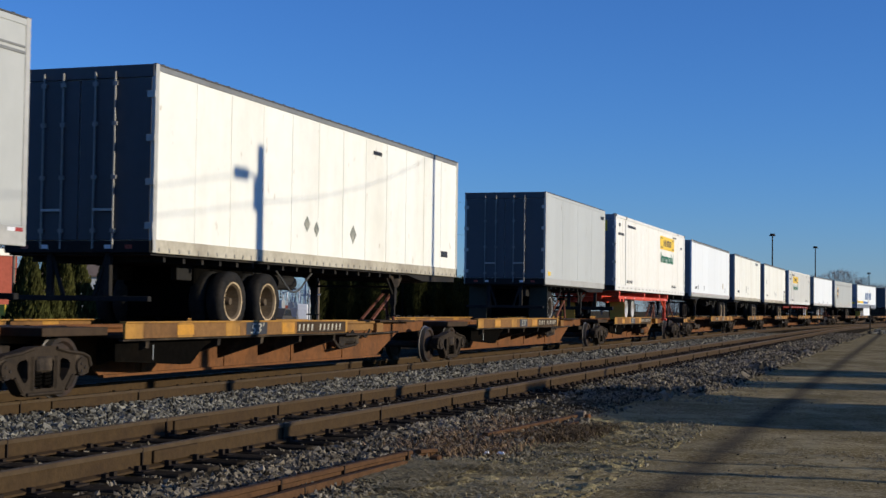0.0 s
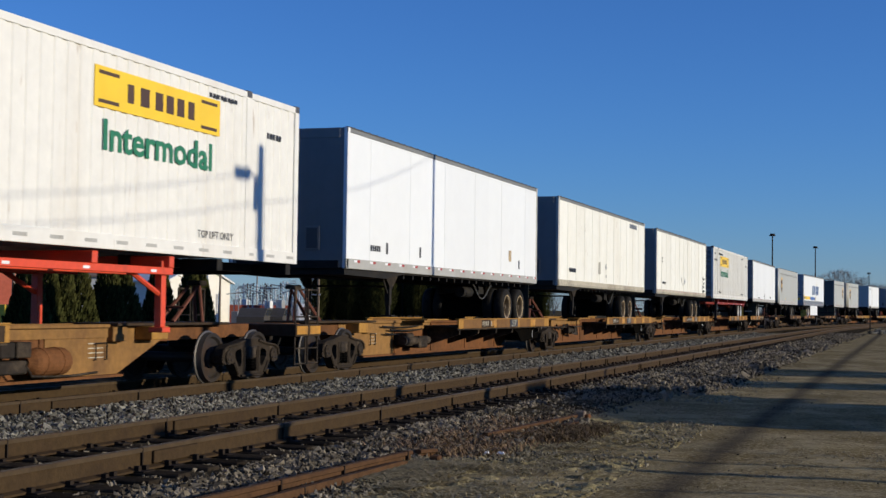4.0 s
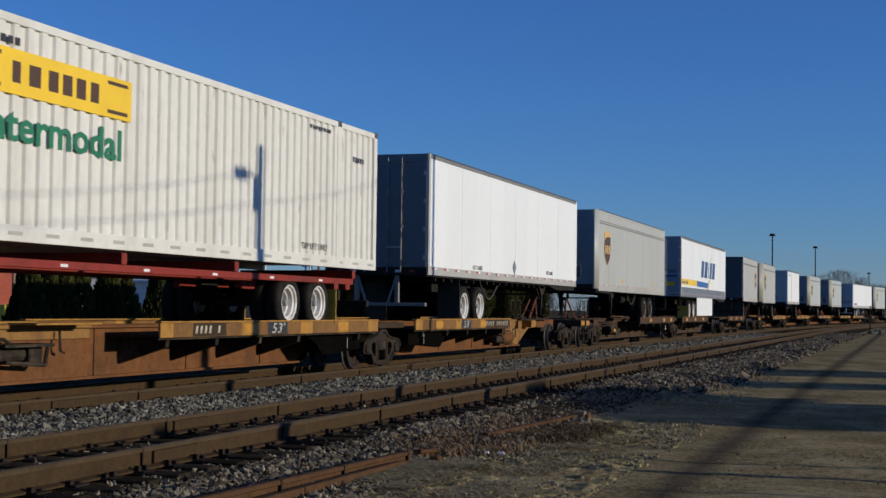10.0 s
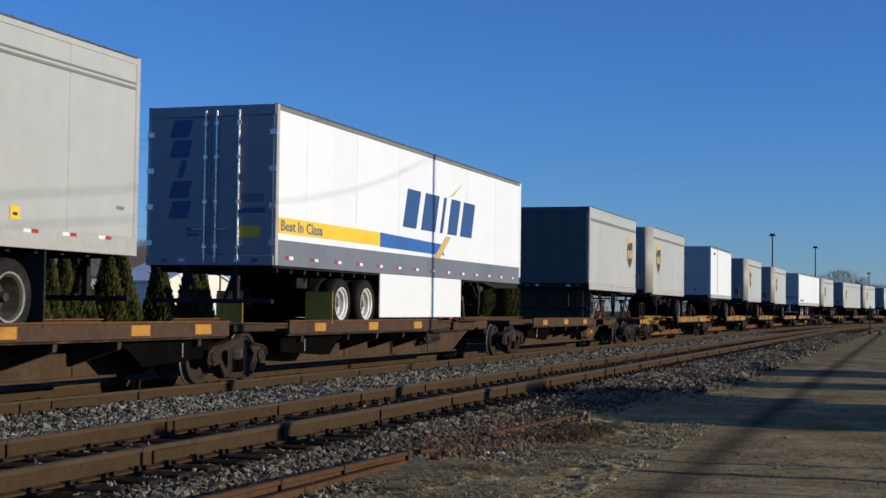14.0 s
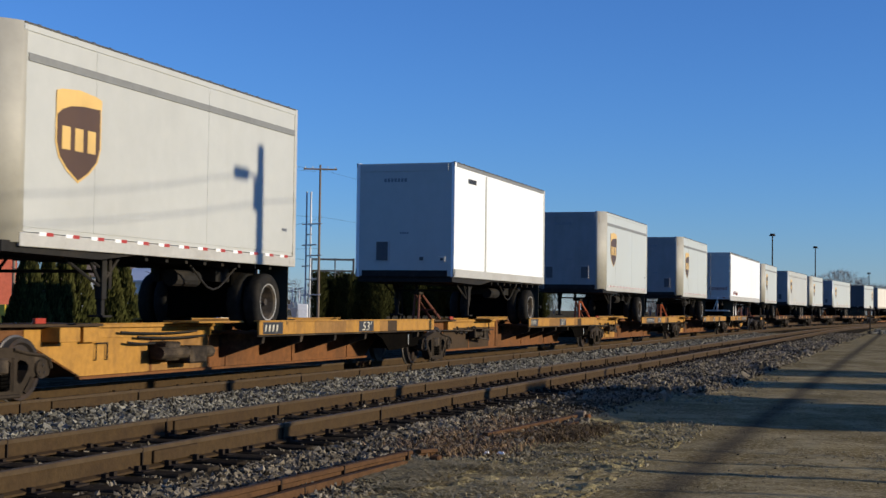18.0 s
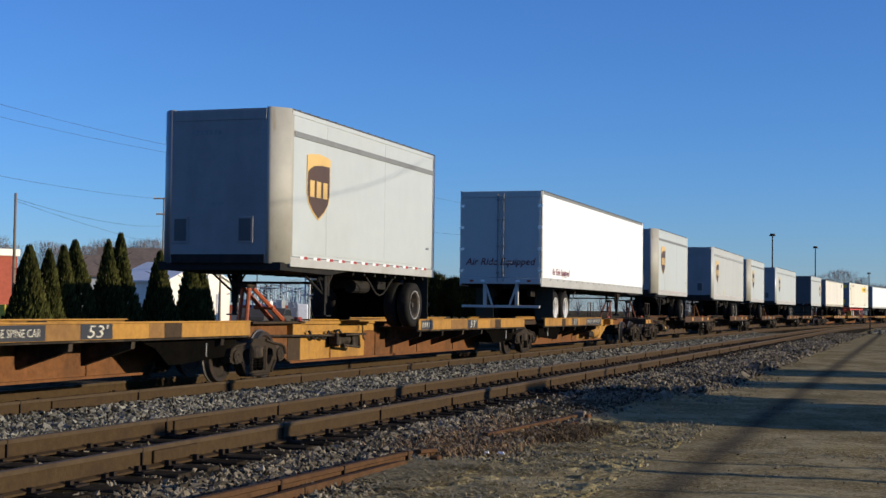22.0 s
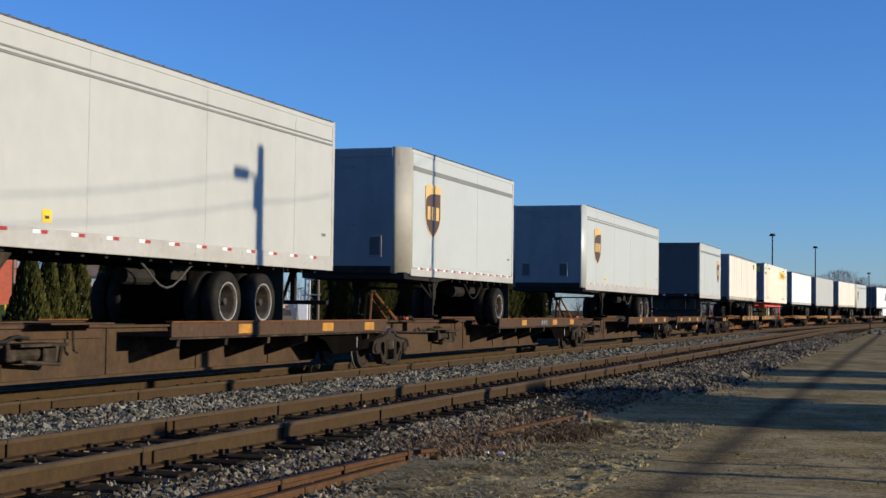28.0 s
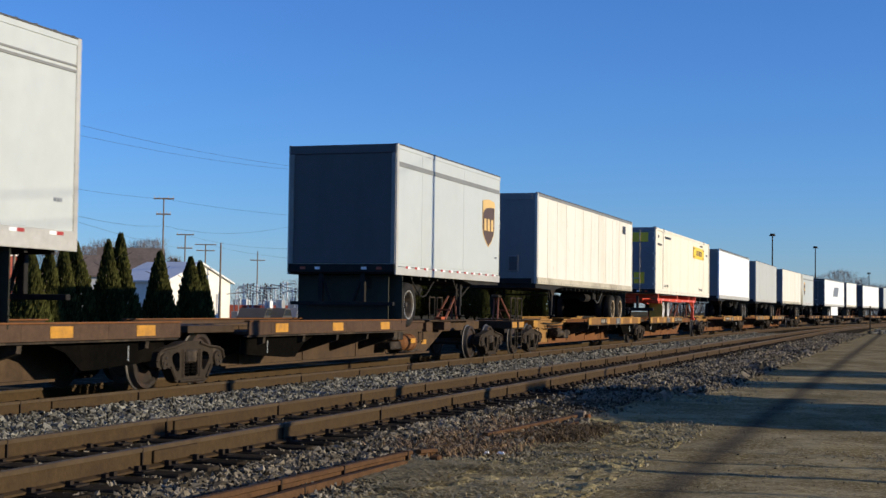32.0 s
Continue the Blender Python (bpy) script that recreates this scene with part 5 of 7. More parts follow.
        box(bm, 0.38, 0.58, fy(4.75), fy(4.95), 0.50, 0.74, 0.02)
        tube(bm, (0.60, fy(5.0), 0.50), (0.60, fy(5.9), 0.44), 0.03, 6)
        tube(bm, (0.60, fy(5.9), 0.44), (0.50, fy(6.1), 0.70), 0.03, 6)
        tube(bm, (0.40, fy(1.9), 0.73), (0.48, fy(4.8), 0.70), 0.022, 6)
        box(bm, 0.3, 0.75, fy(4.8), fy(5.9), 0.70, 0.74)
        P("brake_cylinder", bm, "dark_steel", "grimy air brake cylinder")
    # hitch: post, strut, top plate
    slim = 0.6 if paint == "brown" or free_hitch or grimy else 0.72
    hs = -1.35 if free_hitch else 0.35 if paint == "yellow" else 0.15
    bm = bmesh.new()
    for sx in (0.32, -0.32):
        tube(bm, (sx * 0.4, fy((2.35 if free_hitch else 2.75) + hs), 1.0), (sx * 0.3, fy(1.42 + hs), 1.52 + 0.1 * (slim < 1)), 0.065 * slim, 6, 0.05 * slim)
    tube(bm, (0.2, fy(2.1 + hs), 1.25), (-0.2, fy(2.1 + hs), 1.25), 0.04 * slim, 6)
    hm = "hitch_red" if grimy or free_hitch else {"faded": "hitch_red", "yellow": "hitch_orange", "brown": "car_rust"}[paint]
    hitch = P("hitch_strut", bm, hm, "folding strut of the trailer hitch")
    bm = bmesh.new()
    for sx in (0.11, -0.11):
        tube(bm, (sx * slim, fy(1.2 + hs), 0.98), (sx * 0.8 * slim, fy(1.32 + hs), 1.64), 0.055 * slim, 8)
    P("hitch_post", bm, hm, parent=hitch)
    if paint == "brown":
        bm = bmesh.new()
        box(bm, 0.12, 0.30, fy(2.85 + hs), fy(3.15 + hs), 1.0, 1.07, 0.01)
        P("strut_foot", bm, "hitch_orange", "orange fitting at the foot of the strut", parent=hitch)
    if paint == "yellow":
        bm = bmesh.new()
        box(bm, 0.36, 0.42, fy(3.05 + min(hs, 0)), fy(3.30 + min(hs, 0)), 1.0, 1.08, 0.008)
        P("red_tag", bm, "lamp_red", "small red plate on the hitch", parent=hitch)
    bm = bmesh.new()
    box(bm, -0.2 * slim, 0.2 * slim, fy(1.3 + hs - 0.25 * slim), fy(1.3 + hs + 0.25 * slim), 1.63, 1.72, 0.02)
    P("hitch_plate", bm, "dark_steel", parent=hitch)
    bm = bmesh.new()
    box(bm, -0.5, 0.5, fy(min(1.0, 1.0 + hs)), fy(3.3), 0.955, 1.0, 0.01)
    P("hitch_base", bm, "car_brown", parent=hitch)
    # loaded-state lamp-sized red end plate on the faded cars
    if free_hitch:
        e0 = -over
        bm = bmesh.new()
        box(bm, -1.25, 1.25, fy(e0 - 0.1), fy(e0 + 0.45), 0.74, 0.96, 0.012)
        P("end_platform", bm, "car_brown", "end platform above the coupler")
        for sx in (1, -1):
            bm = bmesh.new()
            box(bm, sx * 1.25, sx * 1.256, fy(e0 - 0.05), fy(e0 + 0.42), 0.78, 0.93)
            P("end_stripe", bm, "reflector", "yellow end stripe")
            bm = bmesh.new()
            x = sx * 1.2
            for y in (e0 - 0.05, e0 + 0.40):
                tube(bm, (x, fy(y), 0.22), (x, fy(y), 1.62), 0.018, 6)
            for z in (0.24, 0.52, 1.1, 1.6):
                tube(bm, (x, fy(e0 - 0.05), z), (x, fy(e0 + 0.40), z), 0.016, 6)
            P("ladder", bm, "dark_steel", "end ladder and handrail")
            bm = bmesh.new()
            box(bm, sx * 0.31, sx * 0.62, fy(2.0), fy(2.5), 0.74, 0.95, 0.01)
            P("step_bracket", bm, pa)
            bm = bmesh.new()
            prism(bm, [(fy(a), z) for a, z in ((1.6, 0.955), (4.9, 0.955), (4.9, 0.225), (3.0, 0.225), (1.6, 0.76))], sx * 0.291, sx * 0.306)
            gus = P("end_gusset", bm, {"faded": "car_faded", "yellow": "car_yellow", "brown": "sill_brown"}[paint], "sloped end sheet of the sill")
            if paint == "faded" and sx > 0:
                for k in range(4):
                    bm = bmesh.new()
                    box(bm, 0.307, 0.310, fy(3.4), fy(3.8), 0.48 + 0.07 * k, 0.495 + 0.07 * k)
                    P("stencil_line", bm, "stencil", parent=gus)
        if first and not flip:
            bm = bmesh.new()
            box(bm, 0.32, 0.66, fy(4.9), fy(5.35), 0.40, 0.70, 0.03)
            box(bm, 0.34, 0.74, fy(5.55), fy(6.1), 0.34, 0.62, 0.03)
            tube(bm, (0.62, fy(4.7), 0.52), (0.62, fy(6.4), 0.52), 0.10, 12)
            valves = P("brake_valve", bm, "dark_steel", "cluster of black brake gear")
            for zz, ya, yb in ((0.86, 3.9, 6.3), (0.78, 4.4, 6.6), (0.70, 4.1, 5.2)):
                bm = bmesh.new()
                pipe(bm, [(0.42 + 0.01 * math.sin(k), fy(ya + (yb - ya) * k / 10), zz - 0.03 * abs(math.sin(k * 0.31))) for k in range(11)], 0.018)
                P("brake_pipe", bm, "black_steel", parent=valves)
            bm = bmesh.new()
            box(bm, 0.66, 0.68, fy(5.6), fy(5.95), 0.46, 0.54, 0.006)
            P("valve_tag", bm, "stencil", "pale tag", parent=valves)
            bm = bmesh.new()
            box(bm, 0.34, 1.0, fy(5.3), fy(6.9), 1.0, 1.03, 0.006)
            P("step_plate", bm, pa, "thin raised step plate")
        else:
            bm = bmesh.new()
            lathe_x(bm, [(-0.52, 0.08), (-0.43, 0.18), (-0.36, 0.215), (-0.23, 0.215), (-0.225, 0.225), (-0.175, 0.225), (-0.17, 0.215), (0.17, 0.215), (0.175, 0.225), (0.225, 0.225), (0.23, 0.215), (0.36, 0.215), (0.43, 0.18), (0.52, 0.08)], 0, 0, 0, 20)
            bmesh.ops.rotate(bm, verts=bm.verts, cent=(0, 0, 0), matrix=Matrix.Rotation(math.pi / 2, 3, "Z"))
            bmesh.ops.scale(bm, verts=bm.verts, vec=(0.9, 0.95, 0.9))
            bmesh.ops.translate(bm, verts=bm.verts, vec=(0.54, fy(5.2), 0.48))
            tank = P("air_reservoir", bm, {"faded": "car_rust", "yellow": "car_yellow", "brown": "car_rust"}[paint], "air reservoir tank with brake boxes")
            for yb in (5.82, 6.18):
                bm = bmesh.new()
                box(bm, 0.31, 0.74, fy(yb), fy(yb + 0.32), 0.56, 0.77, 0.015)
                P("brake_box", bm, "car_faded" if paint == "yellow" else "dark_steel", parent=tank)
            bm = bmesh.new()
            box(bm, 0.31, 0.70, fy(5.85), fy(6.5), 0.34, 0.52, 0.02)
            P("brake_valve", bm, "dark_steel", "grimy brake valve", parent=tank)
            bm = bmesh.new()
            pipe(bm, [(0.70, fy(5.9), 0.46), (0.66, fy(5.7), 0.30), (0.42, fy(4.4), 0.25), (0.34, fy(3.6), 0.27)], 0.018)
            P("brake_pipe", bm, "dark_steel", parent=tank)
        bm = bmesh.new()
        pipe(bm, [(0.305, fy(3.35), 0.45), (0.345, fy(3.35), 0.45), (0.345, fy(3.35), 0.70), (0.345, fy(3.65), 0.70), (0.345, fy(3.65), 0.45), (0.305, fy(3.65), 0.45)], 0.014)
        P("grab_iron", bm, "dark_steel", parent=gus)
        for yy, zz, xx in ((5.0, 0.47, 0.742), (3.0, 0.40, 0.307)) if paint == "brown" else ():
            bm = bmesh.new()
            box(bm, xx, xx + 0.005, fy(yy), fy(yy + 0.34), zz, zz + 0.11)
            P("reflector", bm, "reflector")
        bm = bmesh.new()
        box(bm, -0.14, 0.14, fy(e0 - 0.02), fy(e0 - 0.75), 0.68, 0.88, 0.02)
        box(bm, -0.2, 0.2, fy(e0 - 0.55), fy(e0 - 0.80), 0.62, 0.92, 0.03)
        P("coupler", bm, "dark_steel", "knuckle coupler")
        bm = bmesh.new()
        pipe(bm, [(0.35, fy(e0 - 0.8 * k / 6), 0.68 - 0.3 * math.sin(k / 6 * math.pi)) for k in range(7)], 0.02)
        P("air_hose", bm, "rubber")
    rail_truck(th, 0.0)
    if last:
        rail_truck(th, Lu)
    # stencils
    if tag53:
        a = 11.7 if not flip else Lu - 11.3
        bm = bmesh.new()
        box(bm, 1.236, 1.240, a - 0.14, a + 0.66, 0.80, 1.01)
        P("number_patch", bm, "ink")
        lettering("53'", 0.25, M["stencil"], th, 1.241, a, 0.82, shear=0.2, length=0.55)
        a2 = 9.0 if not flip else Lu - 9.6
        n2, step2 = 6, 0.15
        if words_on:
            n2 = 11
        elif flip:
            a2, n2, step2 = Lu - 9.3, 11, 0.19
        elif paint == "yellow":
            a2, n2 = p0 + 0.25, 4
        bm = bmesh.new()
        box(bm, 1.236, 1.240, a2 - 0.1, a2 + step2 * n2 + 0.1, 0.80, 1.005)
        P("number_patch", bm, "car_brown" if paint == "faded" else "ink")
        if words_on:
            lettering("ALL PURPOSE SPINE CAR", 0.15, M["stencil"], th, 1.241, a2 - 0.05, 0.85, length=1.7)
        else:
            for i in range(n2):
                if i != 4:
                    part("stencil_bar", STENCIL_BAR, None, th, at=(1.242, a2 + i * step2, 0.905))
    elif words_on:
        a2 = 12.25 if not flip else Lu - 11.0
        bm = bmesh.new()
        box(bm, 1.236, 1.239, a2, a2 + 0.9, 0.81, 1.0)
        P("number_patch", bm, "ink")
        for i in range(3):
            part("stencil_bar", STENCIL_BAR, None, th, at=(1.242, a2 + 0.2 + i * 0.25, 0.905))
    return th


# ---- the train: (seconds at which each truck passes the camera, style) ----
CARS = [
    ("faded", [-0.11, 1.435, 2.967, 4.514, 5.98], [1, 1, 1, 1]),
    ("faded", [6.35, 7.836, 9.405, 10.97, 12.541, 14.03], [0, 0, 0, 0, 1]),
    ("brown", [14.415, 15.935, 17.464, 18.975], [0, 1, 1]),
    ("yellow", [19.35, 20.865, 22.448, 24.005, 25.582, 27.09], [0, 0, 0, 0, 1]),
    ("brown", [27.46, 29.0, 30.588, 32.2, 33.79, 35.27], [0, 0, 0, 0, 1]),
    ("faded", [35.65, 37.18, 38.73, 40.28, 41.83, 43.35], [0, 1, 0, 0, 1]),
    ("brown", [43.72, 45.25, 46.80, 48.35, 49.90, 51.42], [0, 1, 1, 0, 1]),
    ("faded", [51.79, 53.3, 54.8], [0, 0]),
]
RIDES = []       # (thing, s of its origin at 0 s, half length, height)

for paint, stops, flips in CARS:
    for i, fl in enumerate(flips):
        s0, s1 = stops[i] * SPEED, stops[i + 1] * SPEED
        pnt = paint
        u = spine_unit(s1 - s0, fl == 1, pnt, i == 0, i == len(flips) - 1, pnt != "brown", i == 2 and len(flips) == 5 if pnt != "brown" else i == 2 and fl == 0, pnt == "yellow" and i == 1)
        RIDES.append((u, s0, s1 - s0, 0.0))


def ride(th, t_lead, L):
    RIDES.append((th, (t_lead - 0.008) * SPEED, L, DECK))
    return th


HW = 1.275
Z = -DECK
FT = 0.3048


def shield_van(t_lead, L, rear, axles, corner, logo_y, label, back=0.88, leg=3.0, skin="silver_panel"):
    skin = "grey_panel" if t_lead < 20 else skin
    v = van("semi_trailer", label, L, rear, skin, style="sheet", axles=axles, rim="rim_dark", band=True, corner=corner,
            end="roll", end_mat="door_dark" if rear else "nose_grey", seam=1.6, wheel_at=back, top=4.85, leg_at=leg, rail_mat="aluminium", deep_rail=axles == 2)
    emblem(v, HW + 0.003, logo_y, 2.90 + Z, 1.08, 1.18)
    if L > 13:
        for y in (4.3 if t_lead < 30 else 3.2, L - 3.0)[:1 if 28 < t_lead < 30 else 2]:
            bm = bmesh.new()
            box(bm, HW + 0.002, HW + 0.006, y, y + 0.2, 2.33, 2.5)
            lb = part("yellow_label", bm, M["sign_yellow"], v, "", (0, 0, Z))
            bm = bmesh.new()
            box(bm, HW + 0.006, HW + 0.008, y + 0.05, y + 0.15, 2.38, 2.42)
            part("label_bar", bm, M["ink"], lb)
    bars(v, HW + 0.003, L - 0.55, 2.62 + Z, 0.2, 0.05, 3, "slate")
    ride(v, t_lead, L)
    return v


# ahead of the first whole trailer: the tail of one more
v = van("semi_trailer", "pale grey box semi-trailer with raised ribs and red reflectors", 13.7, False, "grey_panel", style="sheet", band=True, wheel_at=2.3, seam=1.6, top=4.9)
ride(v, 1.376 - 13.7 / SPEED, 13.7)

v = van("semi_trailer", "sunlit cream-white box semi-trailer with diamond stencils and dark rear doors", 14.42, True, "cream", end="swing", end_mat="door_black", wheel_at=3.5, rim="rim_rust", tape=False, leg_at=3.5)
for y, z, w in ((5.52, 2.66, 0.13), (5.95, 2.6, 0.12), (7.75, 2.55, 0.16)):
    bm = bmesh.new()
    prism(bm, [(y, z), (y + w, z + w * 1.15), (y, z + 2.3 * w), (y - w, z + w * 1.15)], HW + 0.006, HW + 0.010)
    part("diamond_mark", bm, M["placard_grey"], v, "worn grey diamond placard", (0, 0, Z))
bars(v, HW + 0.006, 13.2, 2.5 + Z, 0.5, 0.14, 5)
bars(v, HW + 0.006, 8.8, 4.45 + Z, 0.5, 0.08, 5)
ride(v, 1.656, 14.42)

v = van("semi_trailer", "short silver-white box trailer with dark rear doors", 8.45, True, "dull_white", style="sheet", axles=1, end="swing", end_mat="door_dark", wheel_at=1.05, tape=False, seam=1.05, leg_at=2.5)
bars(v, HW + 0.004, 7.75, 4.5 + Z, 0.55, 0.12, 5)
bm = bmesh.new()
box(bm, HW + 0.002, HW + 0.006, 0.35, 0.65, 2.33, 2.45)
part("yellow_label", bm, M["sign_yellow"], v, "", (0, 0, Z))
ride(v, 3.729, 8.45)

v = container("container_trailer", "white corrugated container with a yellow sign on a red chassis", 16.15, True, "container", sign=(9.45, 4.0))
ride(v, 4.655, 16.15)

v = van("semi_trailer", "bright white box semi-trailer with small dark stencils", 14.57, False, "white", style="sheet", end_mat="door_blue", rim="rim_rust", wheel_at=2.03, tape=True, leg_at=3.2)
bars(v, HW + 0.004, 1.3, 2.45 + Z, 0.6, 0.12, 5)
for y in (2.2, 4.3, 12.6):
    bm = bmesh.new()
    box(bm, HW + 0.002, HW + 0.008, y, y + 0.10, 2.42, 2.66)
    part("placard_holder", bm, M["ink"], v, "", (0, 0, Z))
bm = bmesh.new()
box(bm, HW + 0.002, HW + 0.008, 11.6, 11.85, 2.6, 2.9)
part("placard", bm, M["rim_rust"], v, "", (0, 0, Z))
ride(v, 6.323, 14.57)

v = van("semi_trailer", "weathered off-white box semi-trailer with ribbed sides and rust streaks", 14.55, False, "cream", end_mat="door_blue", rim="rim_rust", wheel_at=3.05, tape="pale", leg_at=3.2)
bars(v, HW + 0.006, 1.47, 2.52 + Z, 0.95, 0.13, 8)
bars(v, HW + 0.006, 11.4, 4.50 + Z, 1.5, 0.17, 6, "slate")
for y, z, w, hh, mt in ((5.85, 2.55, 0.34, 0.45, "corner_metal"), (7.0, 2.75, 0.16, 0.2, "slate"), (7.02, 2.45, 0.2, 0.12, "aluminium")):
    bm = bmesh.new()
    prism(bm, [(y, z), (y + w, z + 0.02), (y + w * 0.92, z + hh), (y + 0.03, z + hh * 0.94)], HW + 0.006, HW + 0.009)
    part("repair_patch", bm, M[mt], v, "scuffed repair patch", (0, 0, Z))
ride(v, 7.872, 14.55)

v = van("semi_trailer", "dingy white box semi-trailer with ribbed sides and scrawled marks", 14.7, False, "cream", end_mat="door_blue", rim="rim_rust", wheel_at=3.32, tape=True, leg_at=3.1)
bars(v, HW + 0.006, 1.5, 2.50 + Z, 0.85, 0.10, 6)
bm = bmesh.new()
rnd = random.Random(5)
for row in range(4):
    y, z0 = 13.42 + 0.05 * (row % 2), 2.98 - 0.215 * row
    while y < 14.12:
        pts = [(HW + 0.006, y + 0.05 * k + rnd.uniform(-0.03, 0.03), z0 + rnd.uniform(-0.09, 0.09)) for k in range(4)]
        pipe(bm, pts, 0.011, 4)
        y += 0.21
part("scrawl", bm, M["ink"], v, "unreadable black paint scrawl", (0, 0, Z))
bm = bmesh.new()
box(bm, HW + 0.006, HW + 0.01, 1.35, 1.55, 3.43, 3.65)
part("placard_holder", bm, M["ink"], v, "", (0, 0, Z))
bm = bmesh.new()
box(bm, HW + 0.01, HW + 0.012, 1.39, 1.51, 3.47, 3.61)
part("placard", bm, M["cream"], v, "", (0, 0, Z))
for y, z, w, mt in ((6.75, 2.62, 0.14, "aluminium"), (7.68, 2.55, 0.15, "slate"), (7.2, 2.5, 0.09, "aluminium")):
    bm = bmesh.new()
    prism(bm, [(y, z), (y + w, z + w * 1.15), (y, z + 2.3 * w), (y - w, z + w * 1.15)], HW + 0.006, HW + 0.009)
    part("diamond_mark", bm, M[mt], v, "faint diamond stencil", (0, 0, Z))
ride(v, 9.438, 14.7)

v = container("container_trailer", "off-white corrugated container with a yellow sign on a dull red chassis", 16.15, False, "container_grey", sign=(2.85, 3.88), rib=0.042, steel="dull_red", neck=2.5, leg_mat="black_steel")
ride(v, 11.007, 16.15)

v = van("semi_trailer", "clean bright white box semi-trailer with a grey diamond", 14.75, True, "white", style="sheet", end="swing", end_mat="door_blue", rim="rim_white", wheel_at=3.78, leg_at=3.4)
lettering("LIFT HERE", 0.15, M["ink"], v, HW + 0.004, 3.43, 2.28 + Z, length=0.85)
lettering("LIFT HERE", 0.15, M["ink"], v, HW + 0.004, 10.83, 2.35 + Z, length=0.8)
bm = bmesh.new()
prism(bm, [(7.29, 2.25), (7.48, 2.45), (7.29, 2.65), (7.10, 2.45)], HW + 0.002, HW + 0.008)
part("diamond_mark", bm, M["slate"], v, "grey diamond placard", (0, 0, Z))
ride(v, 12.764, 14.75)

shield_van(14.382, 13.7, False, 2, 0.25, 1.11, "pale grey box semi-trailer with a brown and gold shield", 3.47, 3.76)

v = van("semi_trailer", "white box semi-trailer with blue bars, yellow band and side skirt", 16.0, True, "white", style="sheet", end="swing", end_mat="door_pale", rim="rim_white", wheel_at=3.97, seam=1.25, tape=False, rail_mat="slate", floor=2.0, leg_at=3.0)
bm = bmesh.new()
box(bm, HW + 0.002, HW + 0.006, 0.12, 15.9, 2.20, 2.46)
part("slate_band", bm, M["slate"], v, "slate-grey lower band", (0, 0, Z))
bm = bmesh.new()
box(bm, HW + 0.002, HW + 0.006, 0.12, 5.06, 2.58, 2.86)
part("yellow_band", bm, M["sign_yellow"], v, "yellow stripe", (0, 0, Z))
bm = bmesh.new()
prism(bm, [(5.06, 2.56), (9.3, 2.54), (9.0, 2.80), (5.06, 2.86)], HW + 0.002, HW + 0.006)
part("blue_band", bm, M["ink_royal"], v, "blue stripe", (0, 0, Z))
bm = bmesh.new()
prism(bm, [(8.5, 2.46), (8.95, 2.46), (9.75, 3.0), (9.4, 3.0)], HW + 0.007, HW + 0.010)
part("stripe_tip", bm, M["shield_gold"], v, "", (0, 0, Z))
bm = bmesh.new()
prism(bm, [(9.6, 3.95), (9.9, 4.0), (10.6, 4.35), (10.35, 4.22)], HW + 0.002, HW + 0.006)
part("stripe_tip", bm, M["shield_gold"], v, "", (0, 0, Z))
for a, b in ((0.0, 0.95), (1.15, 2.2), (2.42, 2.72), (2.95, 3.75), (3.9, 4.9)):
    y0, z0, hh = 6.42, 3.06, 0.86
    bm = bmesh.new()
    prism(bm, [(y0 + 1.04 * a, z0), (y0 + 1.04 * b - 0.12, z0), (y0 + 1.04 * b + 0.18, z0 + hh), (y0 + 1.04 * a + 0.3, z0 + hh)], HW + 0.002, HW + 0.007)
    eb = part("emblem_bar", bm, M["ink_blue"], v, "slanted dark blue emblem bar", (0, 0, Z))
lettering("Best In Class", 0.27, M["ink_blue"], v, HW + 0.008, 0.2, 2.63 + Z, length=1.85, bold=0.012)
bm = bmesh.new()
box(bm, HW - 0.03, HW + 0.005, 5.11, 10.6, 1.08, 2.0, 0.01)
part("side_skirt", bm, M["white"], v, "white aerodynamic side skirt", (0, 0, Z))
for k in range(14):
    y = 0.4 + k * 1.12
    bm = bmesh.new()
    box(bm, HW + 0.014, HW + 0.018, y, y + 0.17, 2.12, 2.18)
    part("reflective_strip", bm, M["tape_red"], v, "", (0, 0, Z))
    bm = bmesh.new()
    box(bm, HW + 0.014, HW + 0.018, y + 0.17, y + 0.34, 2.12, 2.18)
    part("reflective_strip", bm, M["tape_white"], v, "", (0, 0, Z))
for k in range(5):
    bm = bmesh.new()
    z = 4.30 - 0.365 * k
    pts = [(-0.84, z), (-0.46, z), (-0.38, z + 0.31), (-0.76, z + 0.31)] if k != 2 else [(-0.68, z), (-0.56, z), (-0.48, z + 0.31), (-0.60, z + 0.31)]
    lo = [bm.verts.new((x, -0.005, zz)) for x, zz in pts]
    hi = [bm.verts.new((x, -0.011, zz)) for x, zz in pts]
    bm.faces.new(lo)
    bm.faces.new(hi)
    for i in range(4):
        bm.faces.new((lo[i], lo[(i + 1) % 4], hi[(i + 1) % 4], hi[i]))
    part("emblem_bar", bm, M["ink_blue"], v, "slanted dark block on the rear door", (0, 0, Z))
for x0, x1, z0, z1, mt in ((0.57, 0.98, 2.50, 2.70, "sign_yellow"), (0.57, 1.08, 2.93, 3.02, "ink_blue"), (0.60, 1.05, 3.12, 3.28, "slate"), (-0.48, -0.22, 2.62, 2.68, "ink_blue"), (-0.46, -0.22, 2.52, 2.57, "ink_blue")):
    bm = bmesh.new()
    box(bm, x0, x1, -0.010, -0.005, z0, z1)
    part("door_label", bm, M[mt], v, "", (0, 0, Z))
ride(v, 16.032, 16.0)
